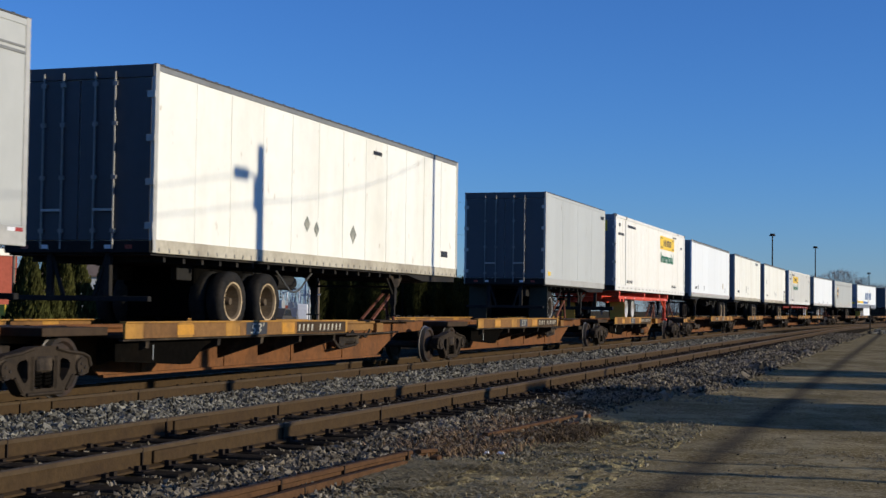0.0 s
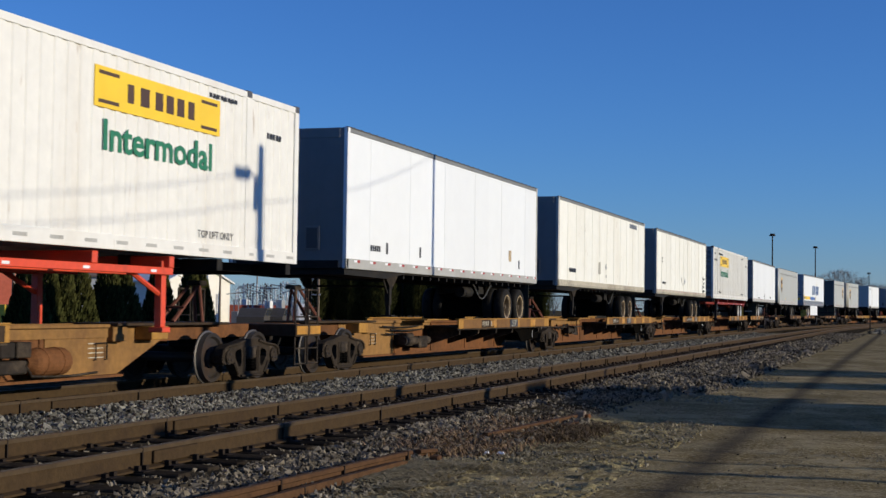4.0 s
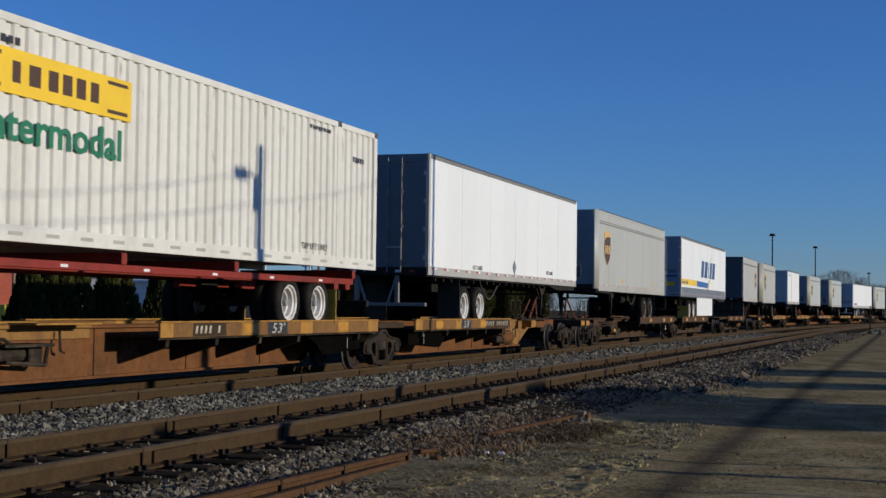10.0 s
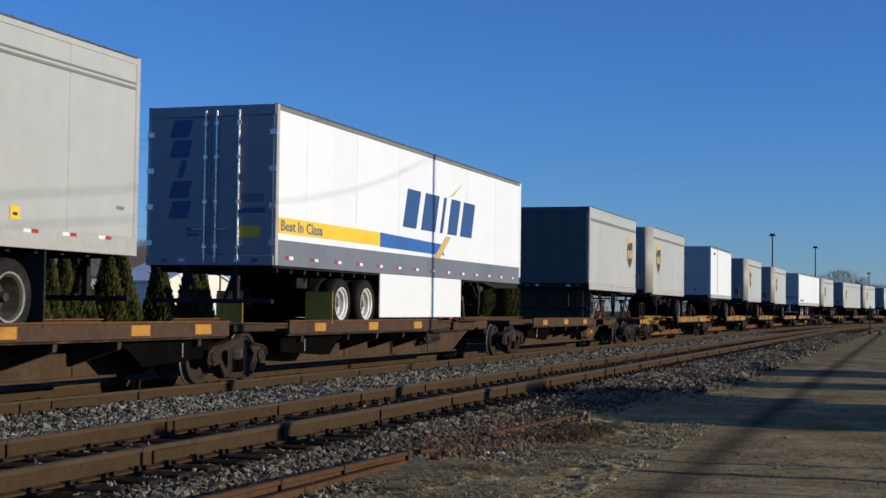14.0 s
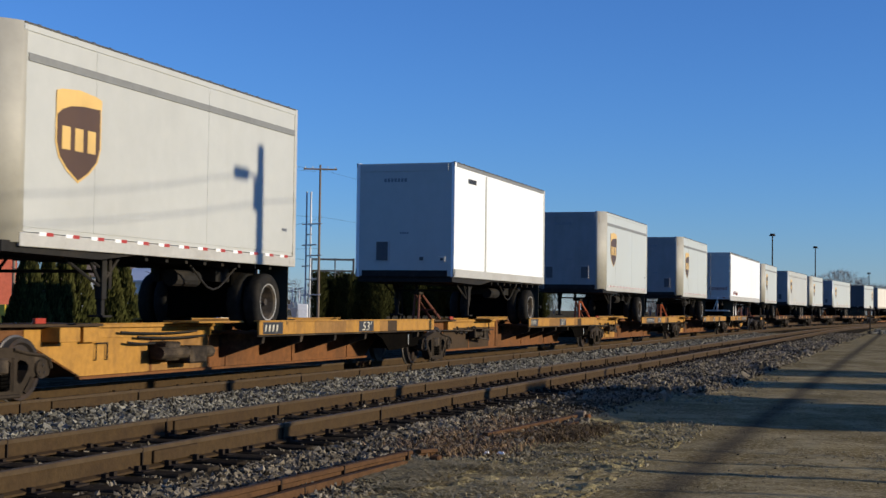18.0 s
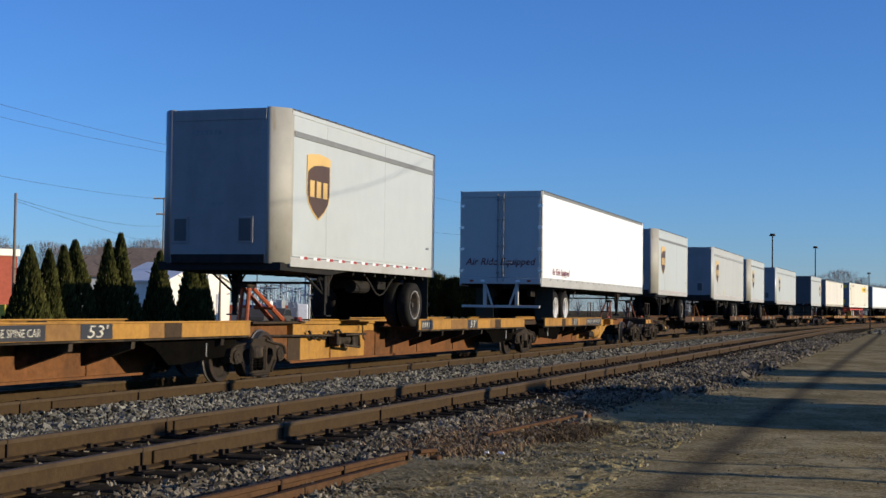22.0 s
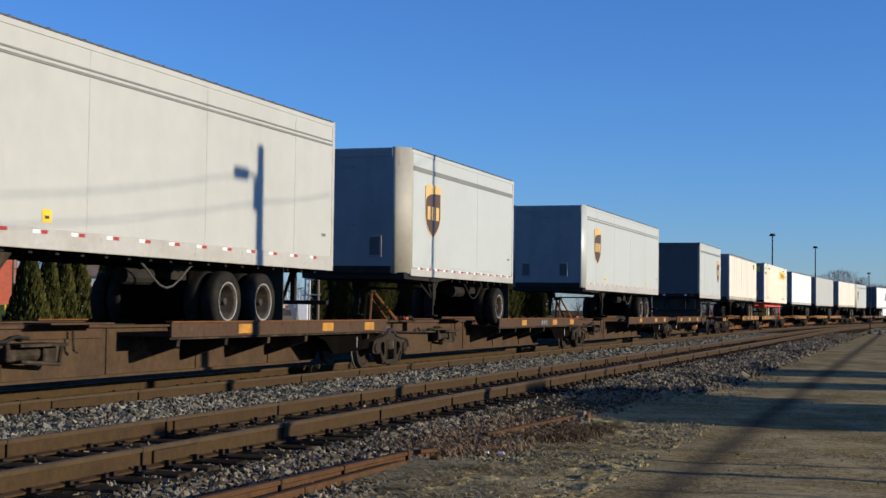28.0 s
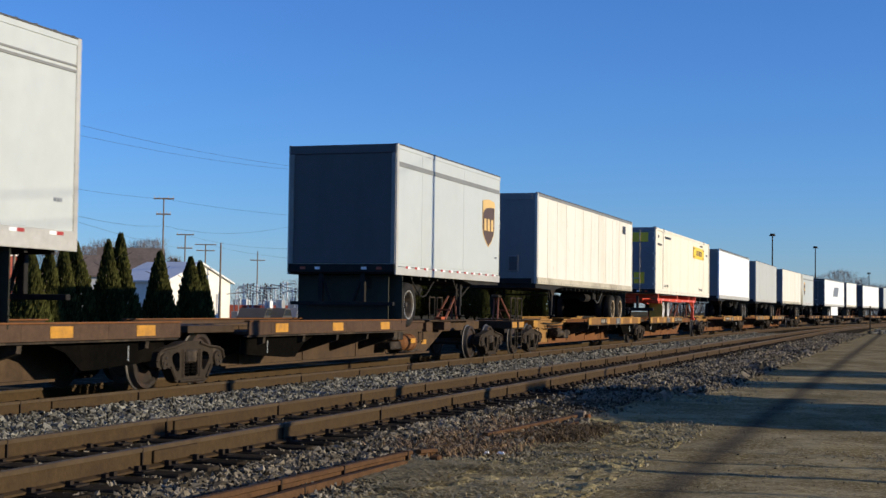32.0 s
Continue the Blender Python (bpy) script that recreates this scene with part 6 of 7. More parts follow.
shield_van(18.269, 8.4, True, 1, 0.10, 6.53, "short pale grey box trailer with a shield emblem, roll-up door", 1.0, 2.8)
shield_van(19.333, 8.59, False, 1, 0.35, 1.07, "short pale grey box trailer with a shield emblem, bright corner", 0.83, 2.75)

v = van("semi_trailer", "short bright white box trailer with a grey centre post", 8.66, False, "white", style="sheet", axles=1, rim="rim_dark", end_mat="grey_panel", wheel_at=1.1, tape=False, seam=3.0, leg_at=2.1, boxes=((-0.58, 0.19, 0.54), (0.45, 0.09, 0.17), (0.98, 0.08, 0.14)))
bm = bmesh.new()
box(bm, HW, HW + 0.012, 2.58, 2.68, 2.25, 4.72)
part("side_post", bm, M["aluminium"], v, "grey splice post", (0, 0, Z))
bars(v, HW + 0.004, 1.1, 4.42 + Z, 0.7, 0.12, 6)
ride(v, 20.934, 8.72)
shield_van(22.487, 8.26, False, 1, 0.35, 1.03, "short pale grey box trailer with a shield emblem, bright corner", 0.87, 2.4)
shield_van(24.058, 8.22, False, 1, 0.35, 1.01, "short pale grey box trailer with a shield emblem, bright corner", 0.92, 2.6)

v = van("semi_trailer", "long bright white box semi-trailer lettered in maroon", 16.16, True, "white", style="sheet", end="swing", end_mat="grey_panel", rim="rim_white", wheel_at=2.85, tape="dots", top=4.86, leg_at=3.6, deep_rail=True)
lettering("Air Ride Equipped", 0.30, M["ink_maroon"], v, HW + 0.004, 1.28, 2.36 + Z, shear=0.25, length=2.28, bold=0.012)
lettering("Air Ride Equipped", 0.30, M["ink_maroon"], v, -1.1, -0.012, 2.62 + Z, shear=0.25, end=True, length=2.2, bold=0.012)
ride(v, 25.69, 16.16)
shield_van(27.447, 8.34, False, 1, 0.35, 1.03, "short pale grey box trailer with a shield emblem, bright corner", 0.88, 2.4)
shield_van(29.02, 13.8, False, 2, 0.25, 1.15, "silver-grey box semi-trailer with a brown and gold shield", 3.42, 3.67, "grey_panel")
shield_van(30.63, 8.6, False, 1, 0.35, 1.25, "short pale grey box trailer with a shield emblem, bright corner", 0.9, 2.7)
shield_van(32.20, 14.2, False, 2, 0.25, 1.50, "silver-grey box semi-trailer with a brown and gold shield", 2.7, 4.16)
shield_van(34.575, 8.0, True, 1, 0.10, 6.31, "short pale grey box trailer with a shield emblem, roll-up door", 1.15, 2.6)
v = van("semi_trailer", "cream-white box semi-trailer with a brown placard", 14.5, False, "cream_dark", end_mat="door_blue", rim="rim_rust", wheel_at=2.4, top=4.76, tape=False)
bars(v, HW + 0.006, 12.6, 4.2 + Z, 0.8, 0.3, 1)
ride(v, 35.641, 14.5)
v = container("container_trailer", "cream corrugated container with a yellow sign on a red chassis", 16.15, True, "container_cream", sign=(10.6, 3.95), named=False)
ride(v, 37.408, 16.15)
for t_lead, L, skin, rear, lab in ((39.236, 14.7, "white", False, "bright white box semi-trailer"), (40.933, 13.9, "grey_panel", False, "pale grey box semi-trailer"),
                                   (42.593, 13.7, "cream_dark", False, "cream box semi-trailer")):
    v = van("semi_trailer", lab + " far down the train", L, rear, skin, style="sheet", end_mat="door_blue", tape=False, seam=2.4)
    ride(v, t_lead, L)
shield_van(43.95, 8.5, False, 1, 0.35, 1.05, "short pale grey box trailer with a shield emblem, bright corner", 0.88, 2.6)
v = van("semi_trailer", "white box semi-trailer with dark bars and a white side skirt", 16.1, True, "white", style="sheet", end="swing", end_mat="door_dark", tape=False, seam=2.6, rim="rim_white", wheel_at=4.1)
bm = bmesh.new()
prism(bm, [(6.6, 3.1), (10.6, 3.1), (11.4, 4.1), (7.6, 4.1)], HW + 0.002, HW + 0.007)
part("emblem_bar", bm, M["slate"], v, "slanted dark emblem", (0, 0, Z))
bm = bmesh.new()
box(bm, HW - 0.03, HW + 0.005, 5.11, 10.6, 1.08, 2.0, 0.01)
part("side_skirt", bm, M["white"], v, "white aerodynamic side skirt", (0, 0, Z))
ride(v, 45.55, 16.1)
for t_lead, L, skin, rear in ((47.2, 8.4, "cream", True), (48.458, 13.8, "white", True), (50.1, 13.7, "silver_panel", False), (51.9, 13.8, "white", False), (53.4, 13.8, "dull_white", False)):
    v = van("semi_trailer", "distant pale box trailer at the tail of the train", L, rear, skin, style="sheet", end="swing", end_mat="door_dark", tape=False, seam=2.6)
    ride(v, t_lead, L)

# ---- shed and poles beside the lot: out of view, placed for their shadows ----
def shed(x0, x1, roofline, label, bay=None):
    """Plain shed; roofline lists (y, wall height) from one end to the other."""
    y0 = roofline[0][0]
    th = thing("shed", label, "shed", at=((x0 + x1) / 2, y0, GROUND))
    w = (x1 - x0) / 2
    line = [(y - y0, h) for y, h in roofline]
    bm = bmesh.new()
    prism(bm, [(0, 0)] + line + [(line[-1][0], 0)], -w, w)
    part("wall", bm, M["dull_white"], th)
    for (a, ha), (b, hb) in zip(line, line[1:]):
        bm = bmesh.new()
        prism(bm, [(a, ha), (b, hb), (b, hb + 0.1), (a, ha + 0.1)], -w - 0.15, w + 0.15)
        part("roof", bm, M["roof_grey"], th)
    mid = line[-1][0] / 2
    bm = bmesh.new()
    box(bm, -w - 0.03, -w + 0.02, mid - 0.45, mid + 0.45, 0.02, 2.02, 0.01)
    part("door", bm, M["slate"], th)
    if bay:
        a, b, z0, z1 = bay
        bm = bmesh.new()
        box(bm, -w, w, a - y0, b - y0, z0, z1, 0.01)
        part("loft_bay", bm, M["dull_white"], th, "overhanging bay added for the far tip of the shadow")
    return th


# unseen sheds, rooflines and bay shaped to cast the shadow bands on the lot
shed(12.0, 15.0, [(19.5, 3.29), (23.3, 3.63), (24.9, 3.77)], "unseen plain shed with a sloping roof, added for its shadow", (24.95, 26.35, 3.55, 4.16))
shed(12.5, 15.0, [(29.6, 3.50), (32.2, 3.57)], "unseen plain shed, added for its shadow")
shed(12.5, 15.5, [(35.4, 3.43), (39.2, 3.57)], "long unseen plain shed, added for its shadow")


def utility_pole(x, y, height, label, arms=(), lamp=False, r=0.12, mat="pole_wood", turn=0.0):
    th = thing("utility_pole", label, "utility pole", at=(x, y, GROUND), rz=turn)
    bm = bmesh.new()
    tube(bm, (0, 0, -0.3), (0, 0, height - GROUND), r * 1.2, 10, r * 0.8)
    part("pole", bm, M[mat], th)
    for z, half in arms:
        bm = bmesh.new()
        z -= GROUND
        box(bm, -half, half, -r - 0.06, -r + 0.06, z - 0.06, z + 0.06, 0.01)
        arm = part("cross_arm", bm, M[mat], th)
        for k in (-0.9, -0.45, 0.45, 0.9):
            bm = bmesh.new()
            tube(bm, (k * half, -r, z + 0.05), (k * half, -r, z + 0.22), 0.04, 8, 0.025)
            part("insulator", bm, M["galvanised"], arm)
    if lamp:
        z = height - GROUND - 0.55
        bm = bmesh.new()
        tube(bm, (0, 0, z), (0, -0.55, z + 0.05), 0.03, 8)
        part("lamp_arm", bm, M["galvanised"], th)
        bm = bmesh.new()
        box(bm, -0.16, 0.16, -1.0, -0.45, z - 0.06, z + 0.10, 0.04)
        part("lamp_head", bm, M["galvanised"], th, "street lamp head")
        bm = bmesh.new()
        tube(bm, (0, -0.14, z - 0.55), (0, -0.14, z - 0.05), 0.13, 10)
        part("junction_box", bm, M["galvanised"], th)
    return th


def wire(name, a, b, sag, r=0.02, n=14, label="thin black overhead wire"):
    bm = bmesh.new()
    a, b = Vector(a), Vector(b)
    pts = [a.lerp(b, i / n) - Vector((0, 0, sag * 4 * (i / n) * (1 - i / n))) for i in range(n + 1)]
    pipe(bm, pts, r, 5)
    return solid(name, bm, M["wire"], label, "overhead wire", "overhead wires")


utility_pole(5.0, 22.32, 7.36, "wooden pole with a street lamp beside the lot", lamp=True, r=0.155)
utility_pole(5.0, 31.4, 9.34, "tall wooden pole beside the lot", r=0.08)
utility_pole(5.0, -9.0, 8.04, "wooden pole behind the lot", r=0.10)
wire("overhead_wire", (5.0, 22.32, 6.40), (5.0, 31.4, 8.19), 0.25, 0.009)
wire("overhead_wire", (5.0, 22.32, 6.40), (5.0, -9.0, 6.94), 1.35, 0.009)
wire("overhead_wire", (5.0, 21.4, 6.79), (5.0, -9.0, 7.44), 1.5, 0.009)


post = thing("signal_post", "slim post with a box head beside the lot", "signal post", at=(5.0, 14.6, GROUND))
bm = bmesh.new()
tube(bm, (0, 0, -0.2), (0, 0, 2.55), 0.045, 8)
part("post", bm, M["galvanised"], post)
bm = bmesh.new()
box(bm, -0.12, 0.12, -0.16, 0.16, 2.5, 2.92, 0.03)
part("box_head", bm, M["slate"], post)


for y, r in ((15.86, 0.03), (13.70, 0.085), (12.28, 0.03)):
    fp = thing("fence_post", "slim weathered fence post beyond the lot", "fence post", at=(8.0, y, GROUND), group="fence posts")
    bm = bmesh.new()
    tube(bm, (0, 0, -0.3), (0, 0, 2.35), r, 8)
    part("post", bm, M["galvanised"], fp)
    bm = bmesh.new()
    tube(bm, (0, 0, 2.35), (0, 0, 2.42), r * 1.2, 8, 0.01)
    part("cap", bm, M["galvanised"], fp)


# ---- rail fastenings ----
def fastenings(lat0, s_first, s_last):
    bm_v, bm_f = [], []

    def add(x0, x1, y0, y1, z0, z1):
        b = len(bm_v)
        bm_v.extend([(x, y, z) for z in (z0, z1) for y in (y0, y1) for x in (x0, x1)])
        bm_f.extend([tuple(b + i for i in f) for f in ((0, 2, 3, 1), (4, 5, 7, 6), (0, 1, 5, 4), (2, 6, 7, 3), (0, 4, 6, 2), (1, 3, 7, 5))])

    s = s_first
    rnd = random.Random(11)
    while s < s_last:
        for r in (-0.753, 0.753):
            x = lat0 + r
            add(x - 0.18, x + 0.18, s - 0.10, s + 0.10, -0.206, -0.186)
            for sx in (-1, 1):
                for dy in (-0.065, 0.065):
                    xx = x + sx * 0.095
                    hgt = rnd.uniform(-0.175, -0.135)
                    add(xx - 0.024, xx + 0.024, s + dy - 0.024, s + dy + 0.024, -0.19, hgt)
        s += 0.53
    me = bpy.data.meshes.new("fastenings")
    me.from_pydata(bm_v, [], bm_f)
    me.materials.append(M["spike"])
    return tagged(new("rail_fastenings", me), "dark iron tie plates and spikes on the sleepers", "rail fastenings", kind="stuff")


fastenings(NEAR_X, 9.0, 75.0)
fastenings(TRAIN_X, 13.0, 60.0)

# bolted joints along the rails
joint = bmesh.new()
box(joint, -0.034, 0.034, -0.42, 0.42, -0.16, -0.045, 0.008)
joint = to_mesh("joint_bar", joint, M["rail_rust"])
gap = bmesh.new()
box(gap, -0.045, 0.038, -0.009, 0.009, -0.19, 0.002)
gap = to_mesh("rail_seam", gap, M["spike"])
for lat, first, splice in ((RAIL_LATS[3], 11.24, 11.85), (RAIL_LATS[2], 11.34, 14.9), (RAIL_LATS[1], 12.9, 17.0)):
    th = thing("rail_joints", "dark bolted splice bars and seams on the rail", "rail joints", kind="structure")
    for k in range(4):
        part("joint_bar", joint, None, th, at=(lat + 0.012, splice + 23.8 * k, 0))
    for k in range(16):
        part("rail_seam", gap, None, th, at=(lat, first + 2.97 * k, 0))

# disused spur rail in the foreground
def loose_rail(p, q, label):
    p, q = Vector(p), Vector(q)
    L = (q - p).length
    th = thing("spur_rail", label, "rail", at=tuple(p), rz=-math.degrees(math.atan2(q.x - p.x, q.y - p.y)))
    bm = bmesh.new()
    prof = [(-0.07, -0.17), (0.07, -0.17), (0.07, -0.15), (0.012, -0.135), (0.012, -0.045), (0.036, -0.035), (0.036, -0.008), (0.028, 0), (-0.028, 0), (-0.036, -0.008), (-0.036, -0.035), (-0.012, -0.045), (-0.012, -0.135), (-0.07, -0.15)]
    a = [bm.verts.new((x, 0, z)) for x, z in prof]
    b = [bm.verts.new((x, L, z + (q.z - p.z))) for x, z in prof]
    bm.faces.new(a)
    bm.faces.new(b)
    for i in range(len(prof)):
        bm.faces.new((a[i], a[(i + 1) % len(prof)], b[(i + 1) % len(prof)], b[i]))
    part("rail_bar", bm, M["rail_orange"], th)
    return th


spur = loose_rail((-4.83, 8.95, -0.07), (-4.72, 13.03, -0.10), "orange-rusted disused rail half sunk in gravel")
seam = bmesh.new()
box(seam, -0.072, 0.04, -0.011, 0.011, -0.16, 0.0)
seam = to_mesh("rail_seam", seam, M["spike"])
for y in (1.24, 2.45, 3.95):
    part("rail_seam", seam, None, spur, at=(0.002, y, -0.0065 * y))


def guard_bar(x, y, z, length, turn):
    """Flat bar with a chamfered far end, cut by one dark joint."""
    bm = bmesh.new()
    prism(bm, [(0, -0.12), (length, -0.14), (length, 0.0), (length - 0.2, 0.012), (0, 0.02)], -0.03, 0.03)
    th = thing("guard_rail", "flat orange-rusted guard bar beside the old rail", "guard rail", at=(x, y, z), rz=turn)
    part("bar", bm, M["rail_orange"], th)
    bm = bmesh.new()
    box(bm, 0.0, 0.034, 1.34, 1.36, -0.12, 0.018)
    part("joint", bm, M["spike"], th)


guard_bar(-4.65, 8.95, -0.155, 3.65, -0.6)
guard_bar(-4.47, 16.1, -0.19, 2.4, -5.0)
loose_rail((-4.75, 13.36, -0.125), (-4.69, 13.7, -0.14), "short broken stub of the orange-rusted rail")
loose_rail((-4.73, 15.6, -0.135), (-4.47, 18.96, -0.14), "orange-rusted disused rail half sunk in gravel")
loose_rail((-4.79, 24.74, -0.2), (-4.58, 28.0, -0.18), "short rusted rail end in gravel")
for (x, y), w, hgt, mat in (((-4.47, 19.3), 0.07, 0.13, "pole_wood"), ((-4.34, 19.16), 0.035, 0.10, "car_rust"), ((-4.46, 13.06), 0.05, 0.10, "rail_orange")):
    bm = bmesh.new()
    box(bm, -w, w, -0.06, 0.06, -0.05, hgt, 0.015)
    solid("timber_block", bm, M[mat], "rust-stained block at the end of the old rail", "block", "blocks on the old rail", at=(x, y, GROUND))


# ---- loose stones, grass and brush ----
def bank_height(x, y):
    return GROUND + 0.05 + 0.13 * noise.fractal(Vector((x * 0.7, y * 0.7, 3.0)), 0.8, 2.0, 4)


def scatter_stones(name, label, zones, material, seed, patchy=False):
    """Crushed stone: each stone a small uneven octahedron; all of them one heap."""
    rng = np.random.default_rng(seed)
    base = np.array([(1, 0, 0), (-1, 0, 0), (0, 1, 0), (0, -1, 0), (0, 0, 1), (0, 0, -1)], float)
    tri = np.array([(0, 2, 4), (2, 1, 4), (1, 3, 4), (3, 0, 4), (2, 0, 5), (1, 2, 5), (3, 1, 5), (0, 3, 5)])
    vs, fs, count = [], [], 0
    for x0, x1, y0, y1, z, n, smin, smax in zones:
        c = np.stack([rng.uniform(x0, x1, n), rng.uniform(y0, y1, n), (0.0 if z is None else z) + rng.normal(0, 0.012, n)], 1)
        if z is None:
            c[:, 2] += [bank_height(a, b) for a, b, _ in c]
        if patchy:
            keep = np.array([noise.noise(Vector((a * 0.9, b * 0.55, seed))) + 0.45 * noise.noise(Vector((a * 3.1, b * 2.3, seed))) for a, b, _ in c]) > rng.uniform(-0.55, 0.25, n)
            c = c[keep]
            n = len(c)
        size = (smin + (smax - smin) * rng.uniform(0, 1, (n, 1, 1)) ** 2.2) * rng.uniform(0.65, 1.3, (n, 1, 3))
        p = base[None] + rng.uniform(-0.35, 0.35, (n, 6, 3))
        p = p * size
        q = rng.normal(0, 1, (n, 4))
        q /= np.linalg.norm(q, axis=1, keepdims=True)
        w, x, y, zq = q.T
        R = np.stack([1 - 2 * (y * y + zq * zq), 2 * (x * y - w * zq), 2 * (x * zq + w * y), 2 * (x * y + w * zq), 1 - 2 * (x * x + zq * zq), 2 * (y * zq - w * x), 2 * (x * zq - w * y), 2 * (y * zq + w * x), 1 - 2 * (x * x + y * y)], 1).reshape(n, 3, 3)
        p = np.einsum("nij,nkj->nki", R, p) + c[:, None]
        vs.append(p.reshape(-1, 3))
        fs.append((tri[None] + (count + 6 * np.arange(n))[:, None, None]).reshape(-1, 3))
        count += 6 * n
    v, f = np.concatenate(vs), np.concatenate(fs)
    me = bpy.data.meshes.new(name)
    me.vertices.add(len(v))
    me.vertices.foreach_set("co", v.ravel())
    me.loops.add(f.size)
    me.loops.foreach_set("vertex_index", f.ravel())
    me.polygons.add(len(f))
    me.polygons.foreach_set("loop_start", np.arange(0, f.size, 3))
    me.polygons.foreach_set("use_smooth", np.zeros(len(f), bool))
    me.update(calc_edges=True)
    me.materials.append(material)
    return tagged(new(name, me), label, "ballast", kind="stuff")


scatter_stones("ballast_stones", "pale grey crushed stone between the tracks", [
    (-11.0, -8.3, 11.0, 24.0, -0.178, 13000, 0.022, 0.056), (-11.0, -8.3, 24.0, 45.0, -0.175, 9500, 0.035, 0.06),
    (-11.0, -8.3, 45.0, 100.0, -0.175, 8000, 0.05, 0.085)], M["stone"], 3)
# stones thinned at y 19 to 23.4 to deepen the shed's shadow there
scatter_stones("shoulder_stones", "dirty grey-brown crushed stone beside the empty track", [
    (-5.92, -4.7, 8.5, 15.0, -0.212, 12500, 0.016, 0.046), (-6.05, -4.2, 15.0, 19.0, -0.212, 7000, 0.016, 0.05), (-6.05, -5.7, 19.0, 23.4, -0.212, 1400, 0.016, 0.05), (-5.7, -4.2, 19.0, 23.4, -0.218, 700, 0.012, 0.035), (-6.05, -4.2, 23.4, 26.0, -0.212, 4000, 0.016, 0.05),
    (-6.45, -5.92, 8.5, 30.0, -0.228, 1500, 0.014, 0.034), (-6.3, -3.6, 26.0, 45.0, -0.20, 15000, 0.02, 0.055),
    (-6.3, -3.6, 45.0, 110.0, -0.20, 5000, 0.03, 0.06), (-8.05, -6.75, 8.5, 26.0, -0.232, 2600, 0.016, 0.036), (-8.05, -6.75, 26.0, 60.0, -0.228, 3000, 0.02, 0.04), (-4.66, -4.2, 9.4, 11.3, -0.22, 1500, 0.012, 0.034),
    (-4.9, -4.2, 9.0, 24.0, -0.220, 700, 0.006, 0.02), (-2.6, 1.5, 9.5, 30.0, -0.230, 2500, 0.005, 0.014),
    (-5.9, -3.7, 25.5, 46.0, None, 24000, 0.02, 0.055), (-5.9, -3.7, 46.0, 75.0, None, 7000, 0.03, 0.07)], M["stone_dirty"], 4, True)


tagged(uneven_sheet("embankment", -5.95, -3.6, 25.5, 75.0, 0.2, GROUND + 0.05, 0.13, M["bank"], 0.3),
       "lumpy bare dirt between the empty track and the lot", "dirt bank", kind="structure")


def tufts(name, label, category, zones, material, seed, flat=1.0):
    """Dry stalks: thin crossing blades in clumps."""
    rng = np.random.default_rng(seed)
    vs, fs = [], []
    for x0, x1, y0, y1, z, clumps, blades, hmin, hmax, spread in zones:
        for _ in range(clumps):
            cx, cy = rng.uniform(x0, x1), rng.uniform(y0, y1)
            for _ in range(blades):
                a, lean = rng.uniform(0, 2 * math.pi), rng.uniform(0.2, 2.6) * flat
                hh = rng.uniform(hmin, hmax)
                bx, by = cx + rng.normal(0, spread), cy + rng.normal(0, spread)
                dx, dy = math.cos(a) * lean * hh, math.sin(a) * lean * hh
                px, py = -math.sin(a) * 0.006, math.cos(a) * 0.006
                b = len(vs)
                vs += [(bx - px, by - py, z), (bx + px, by + py, z), (bx + dx * 0.5 + px, by + dy * 0.5 + py, z + hh * 0.65), (bx + dx * 0.5 - px, by + dy * 0.5 - py, z + hh * 0.65), (bx + dx, by + dy, z + hh * rng.uniform(0.7, 1.0))]
                fs += [(b, b + 1, b + 2, b + 3), (b + 3, b + 2, b + 4)]
    me = bpy.data.meshes.new(name)
    me.from_pydata(vs, [], fs)
    me.materials.append(material)
    return tagged(new(name, me), label, category, kind="stuff")


tufts("dry_brush", "tangled brown dead brush over the old rail", "brush", [
    (-5.3, -4.75, 14.0, 18.6, GROUND + 0.01, 70, 26, 0.04, 0.13, 0.18), (-4.95, -4.15, 13.8, 16.4, GROUND + 0.01, 75, 28, 0.03, 0.11, 0.18)], M["brush"], 7)
tufts("weed_clump", "dark round clump of dead weeds beside the old rail", "weeds", [
    (-4.35, -3.75, 15.7, 17.6, GROUND + 0.02, 70, 46, 0.03, 0.09, 0.13), (-4.15, -3.7, 17.2, 18.4, GROUND, 14, 34, 0.03, 0.09, 0.08)], M["weed"], 17)
tufts("dry_grass", "flattened straw-coloured dead grass along the lot", "grass", [
    (-4.6, -4.05, 11.0, 13.0, GROUND + 0.04, 34, 200, 0.012, 0.032, 0.12), (-4.2, -3.1, 10.2, 15.2, GROUND + 0.035, 22, 110, 0.008, 0.022, 0.13), (-3.9, -2.7, 15.2, 19.2, GROUND + 0.035, 12, 80, 0.008, 0.022, 0.14),
    (-4.0, -2.9, 14.5, 19.0, GROUND, 20, 90, 0.010, 0.04, 0.20), (-4.6, -3.5, 20.0, 50.0, GROUND, 110, 30, 0.02, 0.07, 0.25)], M["dry_grass"], 8, 4.0)
for (x, y), w in (((-4.21, 13.94), 0.022), ((-4.06, 13.95), 0.04)):
    bm = bmesh.new()
    box(bm, -w, w, -0.03, 0.03, 0, 0.035, 0.012)
    solid("litter", bm, M["tape_white"], "scrap of white litter on the gravel", "litter", "litter", at=(x, y, GROUND + 0.035))

